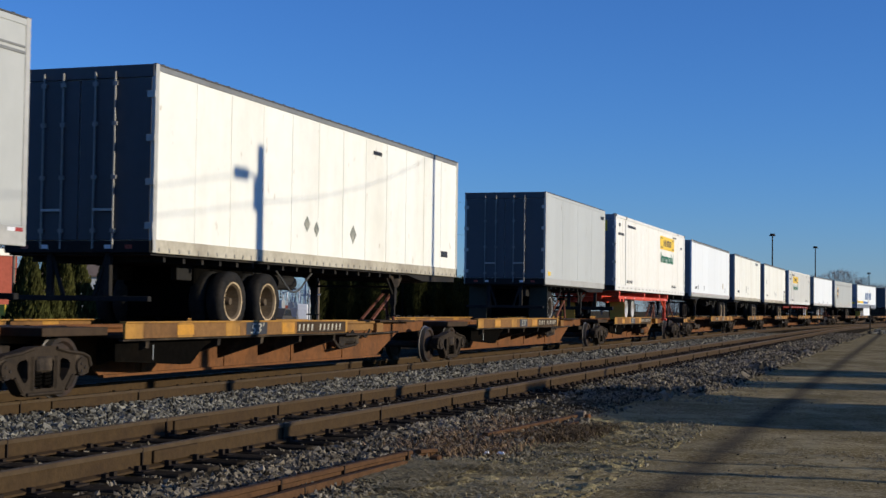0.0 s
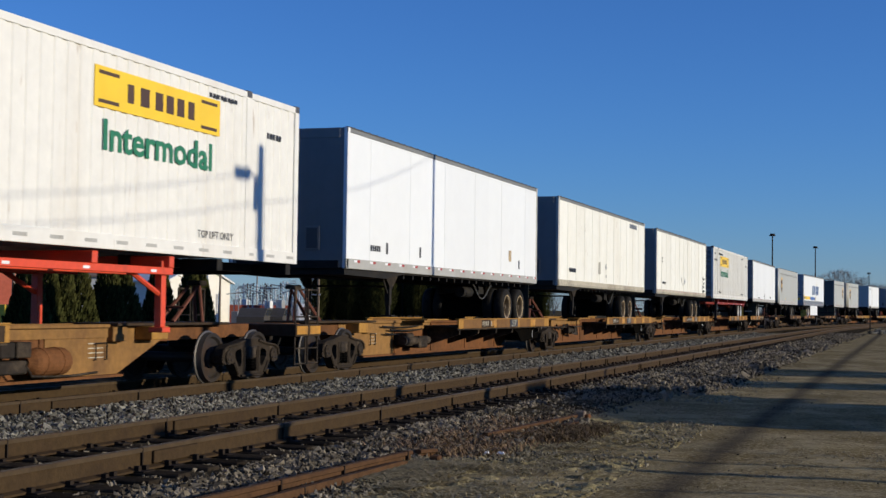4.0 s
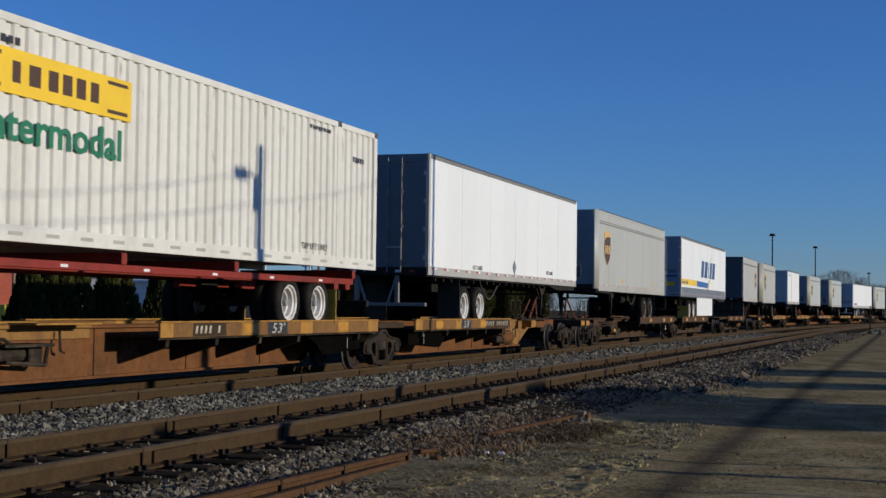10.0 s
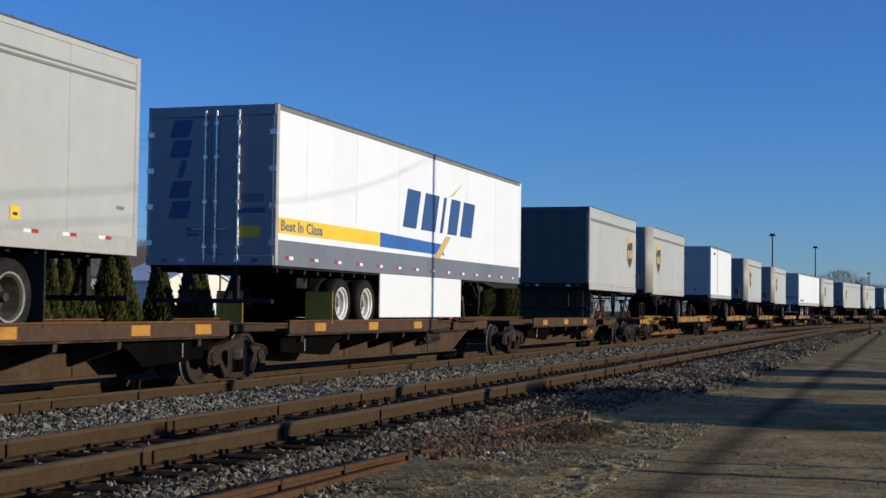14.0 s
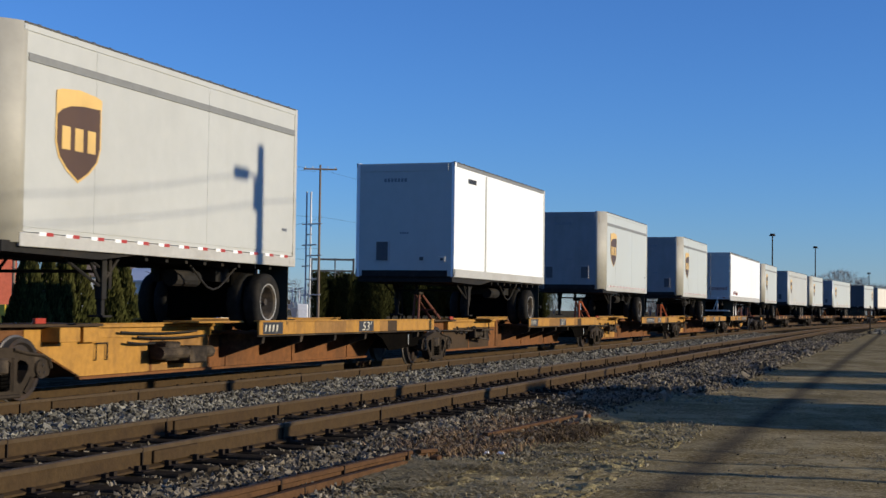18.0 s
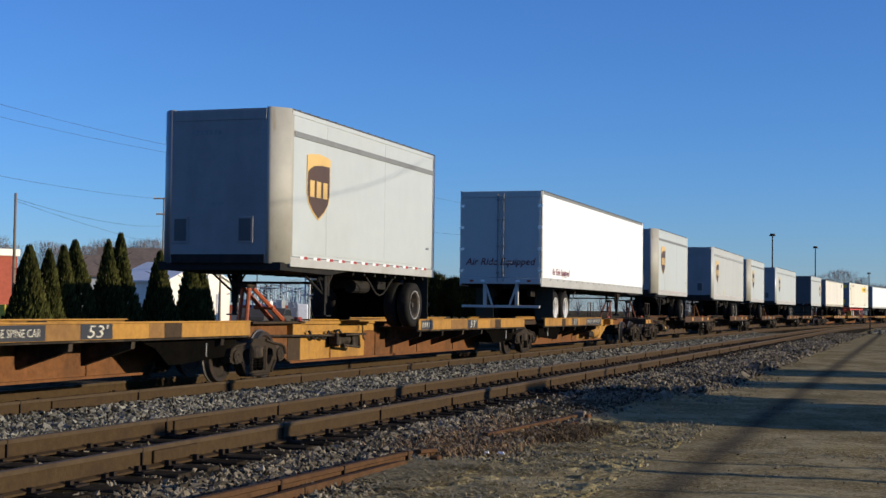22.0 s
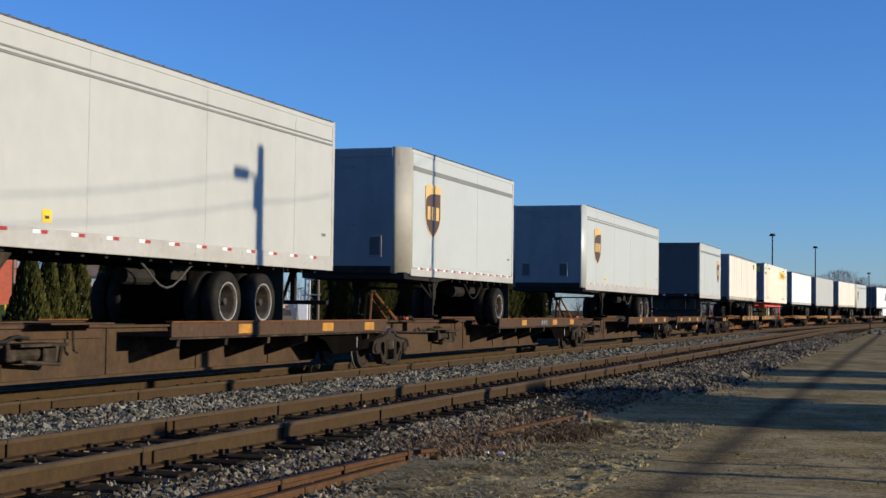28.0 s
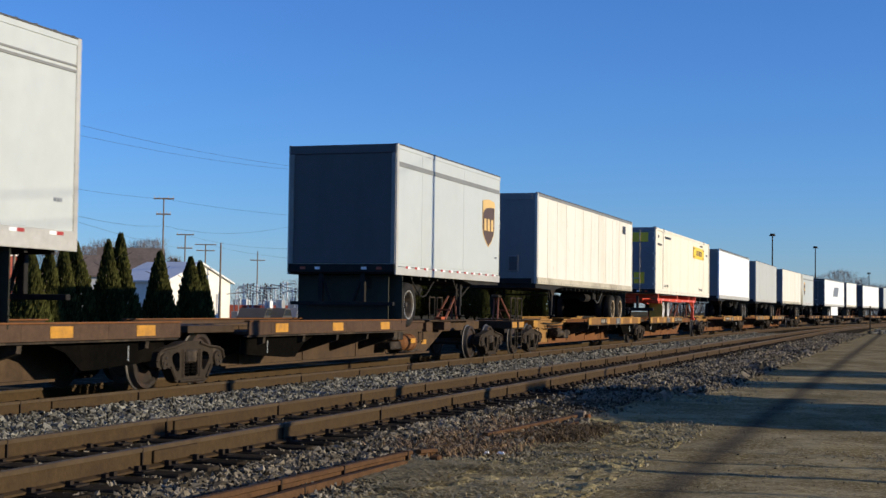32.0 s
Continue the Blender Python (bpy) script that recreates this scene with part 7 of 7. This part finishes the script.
scatter_stones("pea_gravel", "loose tan pea gravel along the edge of the lot", [
    (-3.4, -2.5, 10.6, 15.0, -0.205, 500, 0.006, 0.02), (-3.4, -2.5, 15.0, 19.3, -0.205, 700, 0.008, 0.022), (-4.4, -3.6, 13.4, 14.6, -0.205, 300, 0.008, 0.022),
    (-1.4, 1.6, 9.6, 16.0, -0.230, 1500, 0.005, 0.014), (-3.9, -2.9, 23.5, 34.0, -0.230, 1500, 0.010, 0.03)], M["stone_tan"], 21, True)
scatter_stones("dirt_clods", "rough dirt clods and rubble along the bank", [
    (-5.0, -3.7, 23.0, 30.0, None, 170, 0.03, 0.11), (-4.7, -3.7, 30.0, 48.0, None, 260, 0.04, 0.15), (-4.6, -3.7, 48.0, 74.0, None, 160, 0.05, 0.16)], M["stone_dirty"], 23, True)

# rubble heap and marker post where the lot ends
scatter_stones("rubble", "pale rubble heaped at the end of the lot", [(-3.6, -1.4, 108.0, 128.0, -0.15, 130, 0.10, 0.28)], M["stone"], 9)
utility_pole(*(-3.51, 109.94, 1.12)[:2], 1.9, "dark marker post at the end of the lot", r=0.05, mat="black_steel")

# ---- beyond the train ----
def arborvitae(x, y, height, r, seed):
    """A narrow evergreen: trunk, limbs and a pointed crown of many small upright sprays."""
    th = thing("evergreen_tree", "tall narrow dark green evergreen tree", "evergreen tree", at=(x, y, GROUND), group="row of evergreens")
    bm = bmesh.new()
    tube(bm, (0, 0, -0.1), (0, 0, height * 0.9), 0.09, 8, 0.02)
    rnd = random.Random(seed)
    for k in range(14):
        z = height * (0.08 + 0.055 * k)
        a = k * 2.4
        tube(bm, (0, 0, z), (math.cos(a) * r * 0.6, math.sin(a) * r * 0.6, z + 0.25), 0.02, 5, 0.008)
    part("trunk", bm, M["bark"], th)
    rng = np.random.default_rng(seed)
    vs, fs = [], []
    for _ in range(6500):
        u = rng.uniform(0, 1) ** 1.5
        a = rng.uniform(0, 2 * math.pi)
        rad = r * (1 - u) ** 0.86 * min(1.0, 0.92 + u * 1.2) * (1 + 0.10 * math.sin(7 * u + seed) + 0.06 * math.sin(5 * a + 9 * u + seed))
        rr = rad * rng.uniform(0.5, 1.08) ** 0.5
        cx, cy, cz = rr * math.cos(a), rr * math.sin(a), 0.05 + u * (height - 0.1)
        s = rng.uniform(0.05, 0.13)
        t = a + rng.uniform(-1.2, 1.2)
        ox, oy = -math.sin(t) * s * 0.45, math.cos(t) * s * 0.45
        tx, ty = math.cos(a) * s * 0.5, math.sin(a) * s * 0.5
        b = len(vs)
        vs += [(cx - ox, cy - oy, cz), (cx + ox, cy + oy, cz), (cx + tx * 1.2 + ox * 0.4, cy + ty * 1.2 + oy * 0.4, cz + s * 1.2), (cx + tx, cy + ty, cz + s * 1.9)]
        fs += [(b, b + 1, b + 2), (b, b + 2, b + 3)]
    me = bpy.data.meshes.new("crown")
    me.from_pydata(vs, [], fs)
    me.materials.append(M["evergreen"])
    part("crown", me, None, th)
    return th


for k, (x, y, z, r) in enumerate(((-27.2, 38.84, 3.05, 0.94), (-27.2, 39.93, 2.95, 0.69), (-27.2, 40.77, 3.13, 0.7), (-27.2, 41.43, 3.35, 0.99), (-27.2, 43.51, 3.45, 0.79), (-27.2, 44.32, 3.72, 0.92), (-27.2, 47.09, 3.2, 0.9), (-27.2, 49.5, 3.07, 0.84), (-27.2, 50.25, 2.94, 0.82))):
    arborvitae(x, y, z - GROUND, r, 20 + k)


arborvitae(-68.7, 122.0, 5.9, 1.1, 41)


def gable_house(at, rz, L, W, eave, ridge, wall, roof, label, name="house"):
    th = thing(name, label, "building", at=at, rz=rz)
    bm = bmesh.new()
    prism(bm, [(-W / 2, 0), (W / 2, 0), (W / 2, eave), (0, ridge), (-W / 2, eave)], -L / 2, L / 2)
    part("wall", bm, M[wall], th)
    for sy in (1, -1):
        bm = bmesh.new()
        prism(bm, [(0, ridge + 0.02), (sy * (W / 2 + 0.3), eave - 0.3 * (ridge - eave) / (W / 2) + 0.02), (sy * (W / 2 + 0.3), eave - 0.3 * (ridge - eave) / (W / 2) + 0.14), (0, ridge + 0.16)], -L / 2 - 0.25, L / 2 + 0.25)
        part("roof", bm, M[roof], th)
    return th


def block(name, label, category, at, w, d, hgt, mat, trim=None, rz=0.0):
    th = thing(name, label, category, at=at, rz=rz)
    bm = bmesh.new()
    box(bm, -w / 2, w / 2, -d / 2, d / 2, 0, hgt, 0.02)
    part("wall", bm, M[mat], th)
    if trim:
        bm = bmesh.new()
        box(bm, -w / 2 - 0.1, w / 2 + 0.1, -d / 2 - 0.1, d / 2 + 0.1, hgt, hgt + 0.35, 0.03)
        part("parapet", bm, M[trim], th, "white parapet trim")
    return th


# brick building with white trim
bx, by, bz = (-43.24, 61.28, 3.78)
brick = block("brick_building", "red brick building with a white parapet and windows", "building", (bx - 8.0, by - 3.5, GROUND), 16.0, 9.0, bz - GROUND - 0.2, "red_brick", "wall_white", -20.0)
for k in range(4):
    bm = bmesh.new()
    box(bm, -0.8, 0.8, -0.05, 0.02, 0.9, 2.0, 0.01)
    w = part("window", bm, M["wall_white"], brick, "white-framed window", (6.0 - k * 3.4, -4.52, 0))
    bm = bmesh.new()
    box(bm, -0.7, 0.7, -0.06, -0.04, 1.0, 1.9)
    part("pane", bm, M["glass_dark"], w)
yx, yy, yz = (-33.99, 47.0, 1.07)
block("yellow_bin", "bright yellow steel bin behind the train", "bin", (yx - 0.3, yy, GROUND), 1.3, 0.9, yz - GROUND + 0.15, "yellow_plastic")

# white gabled building
gable_house((-56.3, 99.75, GROUND), -8.0, 5.0, 8.3, 3.35, 4.8, "wall_white", "roof_pale", "white gabled metal building with a pale grey roof", "metal_building")
gx, gy, gz = (-85.31, 141.23, 7.6)
gable_house((gx, gy, GROUND), 25.0, 7.0, 6.0, 5.6, gz - GROUND, "twig", "roof_brown", "dark-roofed house among bare trees")
gx, gy, gz = (-69.88, 109.62, 5.49)
gable_house((gx, gy, GROUND), 25.0, 3.2, 3.0, 4.2, gz - GROUND, "roof_grey", "roof_brown", "small pale house among bare trees")

def far_pole(x, y, z, label, arms, r=0.13, mat="pole_wood", turn=25.0):
    return utility_pole(x, y, z, label, arms, r=r, mat=mat, turn=turn)


for (x, y, z), arms, r, lab in (
        ((-36.06, 50.43, 5.91), (), 0.09, "weathered wooden pole behind the train"),
        ((-59.82, 104.03, 10.24), ((-0.1, 0.85), (-1.4, 0.6)), 0.10, "wooden power pole with two cross arms"),
        ((-72.79, 131.15, 8.74), ((-0.1, 0.9), (-1.5, 0.8)), 0.11, "wooden power pole with two cross arms"),
        ((-89.85, 167.41, 9.44), ((-0.1, 1.4), (-0.9, 1.2)), 0.14, "distant power pole with two cross arms"),
        ((-46.36, 88.61, 5.68), (), 0.10, "plain dark wooden pole"),
        ((-83.74, 170.55, 8.59), ((-1.2, 1.0),), 0.12, "distant power pole with a cross arm"),
        ((-44.2, 100.73, 12.33), ((-0.35, 1.3),), 0.14, "tall wooden pole with a braced cross arm"),
        ((-55.93, 139.18, 9.22), (), 0.15, "pale bare pole by the substation"),
        ((-73.65, 185.94, 10.28), ((-0.6, 1.2), (-1.3, 1.2)), 0.14, "distant power pole with two cross arms")):
    far_pole(x, y, z, lab, tuple((z + dz, w) for dz, w in arms), r * 0.7)

# steel switch pole with stubs beside the tall one
sx0, sy0, sz0 = (-44.15, 98.56, 10.04)
sp = thing("steel_switch_pole", "galvanised steel pole with switch arms and insulators", "utility pole", at=(sx0, sy0, GROUND))
for dx in (-0.18, 0.18):
    bm = bmesh.new()
    tube(bm, (dx, 0, -0.2), (dx, 0, sz0 - GROUND), 0.07, 8)
    part("post", bm, M["galvanised"], sp)
for k, z in enumerate((2.4, 3.6, 4.6, 5.4, 6.2, 7.0, 7.8)):
    bm = bmesh.new()
    tube(bm, (-0.5 + 0.3 * (k % 2), 0, z), (1.1 - 0.4 * (k % 3), 0, z + 0.05), 0.05, 6)
    part("switch_arm", bm, M["galvanised"], sp)


def lamp_mast(x, y, z, label):
    th = thing("lamp_mast", label, "lamp post", at=(x, y, GROUND), group="lamp masts")
    bm = bmesh.new()
    tube(bm, (0, 0, -0.2), (0, 0, z - GROUND), 0.12, 8, 0.07)
    part("mast", bm, M["black_steel"], th)
    bm = bmesh.new()
    tube(bm, (0, 0, z - GROUND - 0.15), (0, 0, z - GROUND + 0.15), 0.40, 10, 0.28)
    part("lamp_head", bm, M["black_steel"], th)
    return th


for x, y, z in ((-16.87, 174.18, 10.68), (-14.58, 214.51, 10.99), (-9.79, 299.84, 9.55), (-58.93, 159.46, 9.19)):
    lamp_mast(x, y, z, "tall dark lamp mast in the yard")

# substation
sub = thing("substation_gantry", "grey steel substation gantry", "substation", at=(-53.01, 124.16, 1.48)[:2] + (GROUND,), rz=24.0)
for x, y in ((-2.0, 0), (2.0, 0), (-2.0, 3.0), (2.0, 3.0), (0.2, 0)):
    bm = bmesh.new()
    tube(bm, (x, y, 0), (x, y, 6.2), 0.06, 6)
    part("column", bm, M["switch_grey"], sub)
for z in (6.1, 5.0, 3.0):
    bm = bmesh.new()
    for y in (0, 3.0):
        tube(bm, (-2.0, y, z), (2.0, y, z), 0.05, 6)
    part("beam", bm, M["switch_grey"], sub)
bm = bmesh.new()
tube(bm, (0.2, 0, 3.0), (2.0, 0, 5.0), 0.05, 6)
tube(bm, (0.2, 0, 5.0), (2.0, 0, 3.0), 0.05, 6)
part("brace", bm, M["switch_grey"], sub)
rnd = random.Random(3)
for px_x, px_y, px_z in ((-51.76, 101.74, 2.66), (-63.28, 124.85, 3.08), (-60.46, 120.73, 3.54), (-52.49, 105.71, 3.03), (-61.64, 125.11, 3.54), (-58.05, 119.31, 2.91), (-49.38, 102.05, 3.23), (-53.77, 111.85, 3.25), (-56.65, 119.2, 2.98), (-48.07, 102.16, 3.27), (-55.58, 119.05, 3.69), (-49.74, 108.01, 3.02), (-58.1, 127.27, 3.2), (-58.51, 129.4, 3.28), (-60.89, 135.5, 3.14)):
    th = thing("switchgear", "grey steel switchgear with ribbed insulators", "switchgear", at=(px_x, px_y, GROUND), group="substation switchgear")
    hgt = px_z - GROUND
    bm = bmesh.new()
    low = rnd.uniform(0.3, 0.62)
    box(bm, -0.28, 0.28, -0.3, 0.3, 0, hgt * low, 0.03)
    for x in (-0.2, 0.2):
        tube(bm, (x, 0, hgt * low - 0.02), (x, 0, hgt * 0.7), 0.05, 6)
    part("cabinet", bm, M[rnd.choice(["galvanised", "slate", "switch_grey", "roof_pale"])], th)
    bm = bmesh.new()
    tube(bm, (-0.9, 0.1, hgt * rnd.uniform(0.75, 1.0)), (0.9, 0.1, hgt * rnd.uniform(0.8, 1.0)), 0.04, 6)
    part("bus_bar", bm, M["galvanised"], th)
    for x in (-0.2, 0.2) if rnd.random() < 0.6 else (0.0,):
        bm = bmesh.new()
        for i in range(5):
            tube(bm, (x, 0, hgt * 0.62 + i * hgt * 0.075), (x, 0, hgt * 0.62 + i * hgt * 0.075 + hgt * 0.05), 0.10, 8, 0.05)
        part("insulator", bm, M["galvanised"] if rnd.random() < 0.55 else M["switch_grey"], th)
wx, wy, wz = (-55.5, 112.0, 1.37)
block("brick_wall", "low red brick wall before the substation", "wall", (wx, wy, GROUND), 6.4, 0.4, wz - GROUND, "red_brick", rz=24.0)
wx, wy, wz = (-41.16, 91.14, 1.48)
block("utility_cabinet", "white utility cabinet beside the track", "cabinet", (wx, wy, GROUND), 0.7, 0.6, wz - GROUND, "tape_white", rz=20.0)


# parked cars far behind the train
def parked_car(x, y, rz, mat, label):
    th = thing("parked_car", label, "car", at=(x, y, GROUND), group="parked cars", rz=rz)
    bm = bmesh.new()
    prism(bm, [(-2.2, 0.3), (2.2, 0.3), (2.25, 0.75), (1.3, 0.9), (0.7, 1.38), (-1.1, 1.4), (-1.9, 0.95), (-2.25, 0.85)], -0.85, 0.85)
    part("body", bm, M[mat], th)
    bm = bmesh.new()
    prism(bm, [(1.15, 0.92), (0.66, 1.3), (-1.05, 1.32), (-1.7, 0.95)], -0.86, 0.86)
    part("window", bm, M["glass_dark"], th)
    for sx in (-0.8, 0.8):
        for yy2 in (-1.35, 1.35):
            bm = bmesh.new()
            tube(bm, (sx - 0.1, yy2, 0.32), (sx + 0.1, yy2, 0.32), 0.32, 14)
            part("wheel", bm, M["rubber"], th)
    return th


for (x, y, z), mat in zip(((-38.34, 64.46, 1.56), (-39.65, 80.8, 1.71), (-41.78, 86.43, 1.75), (-39.45, 83.11, 1.74), (-40.59, 87.0, 1.77)), ("door_dark", "tar", "door_dark", "tar", "car_paint_a", "slate", "car_paint_a", "slate")):
    parked_car(x, y, 25.0 + 10 * math.sin(x), mat, "parked car far behind the train")

# overhead wires in the sky behind the train
for a, b, sag in (((-45.65, 59.51, 11.76), (-44.2, 100.73, 11.98), 0.5), ((-45.64, 59.52, 11.07), (-44.48, 100.61, 11.8), 0.5), ((-40.11, 52.42, 7.18), (-59.82, 104.03, 10.14), 0.2), ((-59.82, 104.03, 10.14), (-44.14, 100.75, 8.24), 0.2),
                  ((-36.06, 50.44, 5.67), (-59.78, 104.05, 7.87), 0.4), ((-59.78, 104.05, 7.87), (-44.14, 100.75, 8.19), 0.9), ((-36.05, 50.44, 5.57), (-72.76, 131.17, 7.2), 0.3), ((-89.85, 167.41, 9.44), (-44.89, 102.61, 4.92), 0.3),
                  ((-44.2, 100.73, 11.98), (-35.9, 124.95, 10.42), 0.3), ((-44.14, 100.75, 8.28), (-35.87, 124.95, 7.92), 0.3), ((-72.79, 131.16, 8.62), (-44.11, 100.77, 5.82), 0.5)):
    wire("overhead_wire", a, b, sag, 0.008)


# bare far woods and dark evergreens
def woods(name, label, spots, material, seed, twigs, size):
    rng = np.random.default_rng(seed)
    vs, fs = [], []
    for x, y, hgt, w in spots:
        for _ in range(twigs):
            u = rng.uniform(0.1, 1)
            prof = math.sin(min(1.0, u * 1.15) * math.pi * 0.82) ** 0.7
            a, rr = rng.uniform(0, 2 * math.pi), w * prof * rng.uniform(0, 1) ** 0.5
            c = np.array([x + rr * math.cos(a), y + rr * math.sin(a), GROUND + u * hgt])
            d = np.array([math.cos(a) * 0.5, math.sin(a) * 0.5, rng.uniform(0.3, 1.2)]) * size * rng.uniform(0.5, 1.4)
            p = np.array([-math.sin(a), math.cos(a), 0]) * size * (0.035 if size > 0.5 else 0.12)
            b = len(vs)
            vs += [tuple(c - p), tuple(c + p), tuple(c + d)]
            fs.append((b, b + 1, b + 2))
        for k in range(6):
            a = rng.uniform(0, 2 * math.pi)
            b = len(vs)
            t = 0.012 * hgt
            top = (x + math.cos(a) * w * 0.6, y + math.sin(a) * w * 0.6, GROUND + hgt * rng.uniform(0.6, 0.95))
            vs += [(x - t, y, GROUND), (x + t, y, GROUND), top]
            fs.append((b, b + 1, b + 2))
    me = bpy.data.meshes.new(name)
    me.from_pydata(vs, [], fs)
    me.materials.append(material)
    return tagged(new(name, me), label, "woods", kind="stuff")


def spread(first, last, count, near, far, rise, w0, w1, seed):
    """Spots on a sweep of bearings (degrees left of straight ahead), as tall as the angle rise(bearing) over the eye asks."""
    rnd = random.Random(seed)
    out = []
    for k in range(count):
        brg = first + (last - first) * k / (count - 1)
        d = rnd.uniform(near, far)
        hgt = d * math.tan(radians(rise(brg) + rnd.uniform(-0.16, 0.16))) + EYE[2] - GROUND
        out.append((-d * math.sin(radians(brg)), d * math.cos(radians(brg)), hgt, rnd.uniform(w0, w1)))
    return out


WOODED = spread(10.3, -0.3, 45, 380, 460, lambda b: 1.12 + 0.42 * math.exp(-((b - 3.0) / 1.0) ** 2), 3.0, 5.0, 2)
WOODED += spread(26.7, 10.3, 18, 420, 520, lambda b: 0.95, 5.5, 6.5, 4)
woods("bare_woods", "hazy leafless grey-brown woods on the horizon", WOODED, M["twig"], 31, 1500, 0.9)
woods("bare_trees", "leafless brown trees behind the houses", ((-118.55, 161.28, 10.2, 3.2), (-110.37, 152.75, 8.7, 3.2), (-106.88, 156.61, 9.2, 3.2), (-105.94, 157.77, 8.6, 3.2), (-100.07, 154.59, 8.6, 3.2), (-110.96, 173.55, 9.4, 3.2), (-102.59, 163.13, 9.7, 3.2), (-103.13, 170.13, 9.1, 3.2), (-91.45, 153.73, 9.1, 3.2), (-99.78, 171.0, 10.3, 3.2), (-93.43, 165.44, 7.6, 1.5)), M["twig"], 32, 4200, 0.6)
woods("dark_hedge", "dark evergreen hedge behind the substation", spread(23.5, 14.6, 30, 160, 185, lambda b: 1.28, 1.5, 1.7, 6), M["hedge"], 33, 2600, 0.5)
woods("shrub_row", "dark shrubs before the substation gantry", spread(23.7, 21.2, 9, 113, 118, lambda b: 1.2, 0.9, 1.2, 8), M["hedge"], 34, 2600, 0.3)


# ---- motion ----
def motions():
    for th, s0, L, z in RIDES:
        ends = [0.0, 32.0]
        if s0 + L > BEND_Y:
            ends = [float(i) for i in range(33)]
        rows = []
        for t in ends:
            s = s0 - SPEED * t
            x0, y0, _ = along(s, TRAIN_X)
            x1, y1, _ = along(s + L, TRAIN_X)
            rows.append((t, pose(x0, y0, z, 0, 0, -math.degrees(math.atan2(x1 - x0, y1 - y0)))))
        walk(th, rows)
    # all wheels turn alike: one set of rows, taken over by every wheelset
    turn = math.degrees(SPEED / 0.41)
    lead = WHEELSETS[0]
    walk(lead, [(i / 30, pose(0, 0, 0, turn * i / 30, 0, 0)) for i in range(961)])
    act, slot = lead.animation_data.action, lead.animation_data.action_slot
    for w in WHEELSETS[1:]:
        w.rotation_mode = "QUATERNION"
        w.animation_data_create()
        w.animation_data.action = act
        w.animation_data.action_slot = slot


motions()
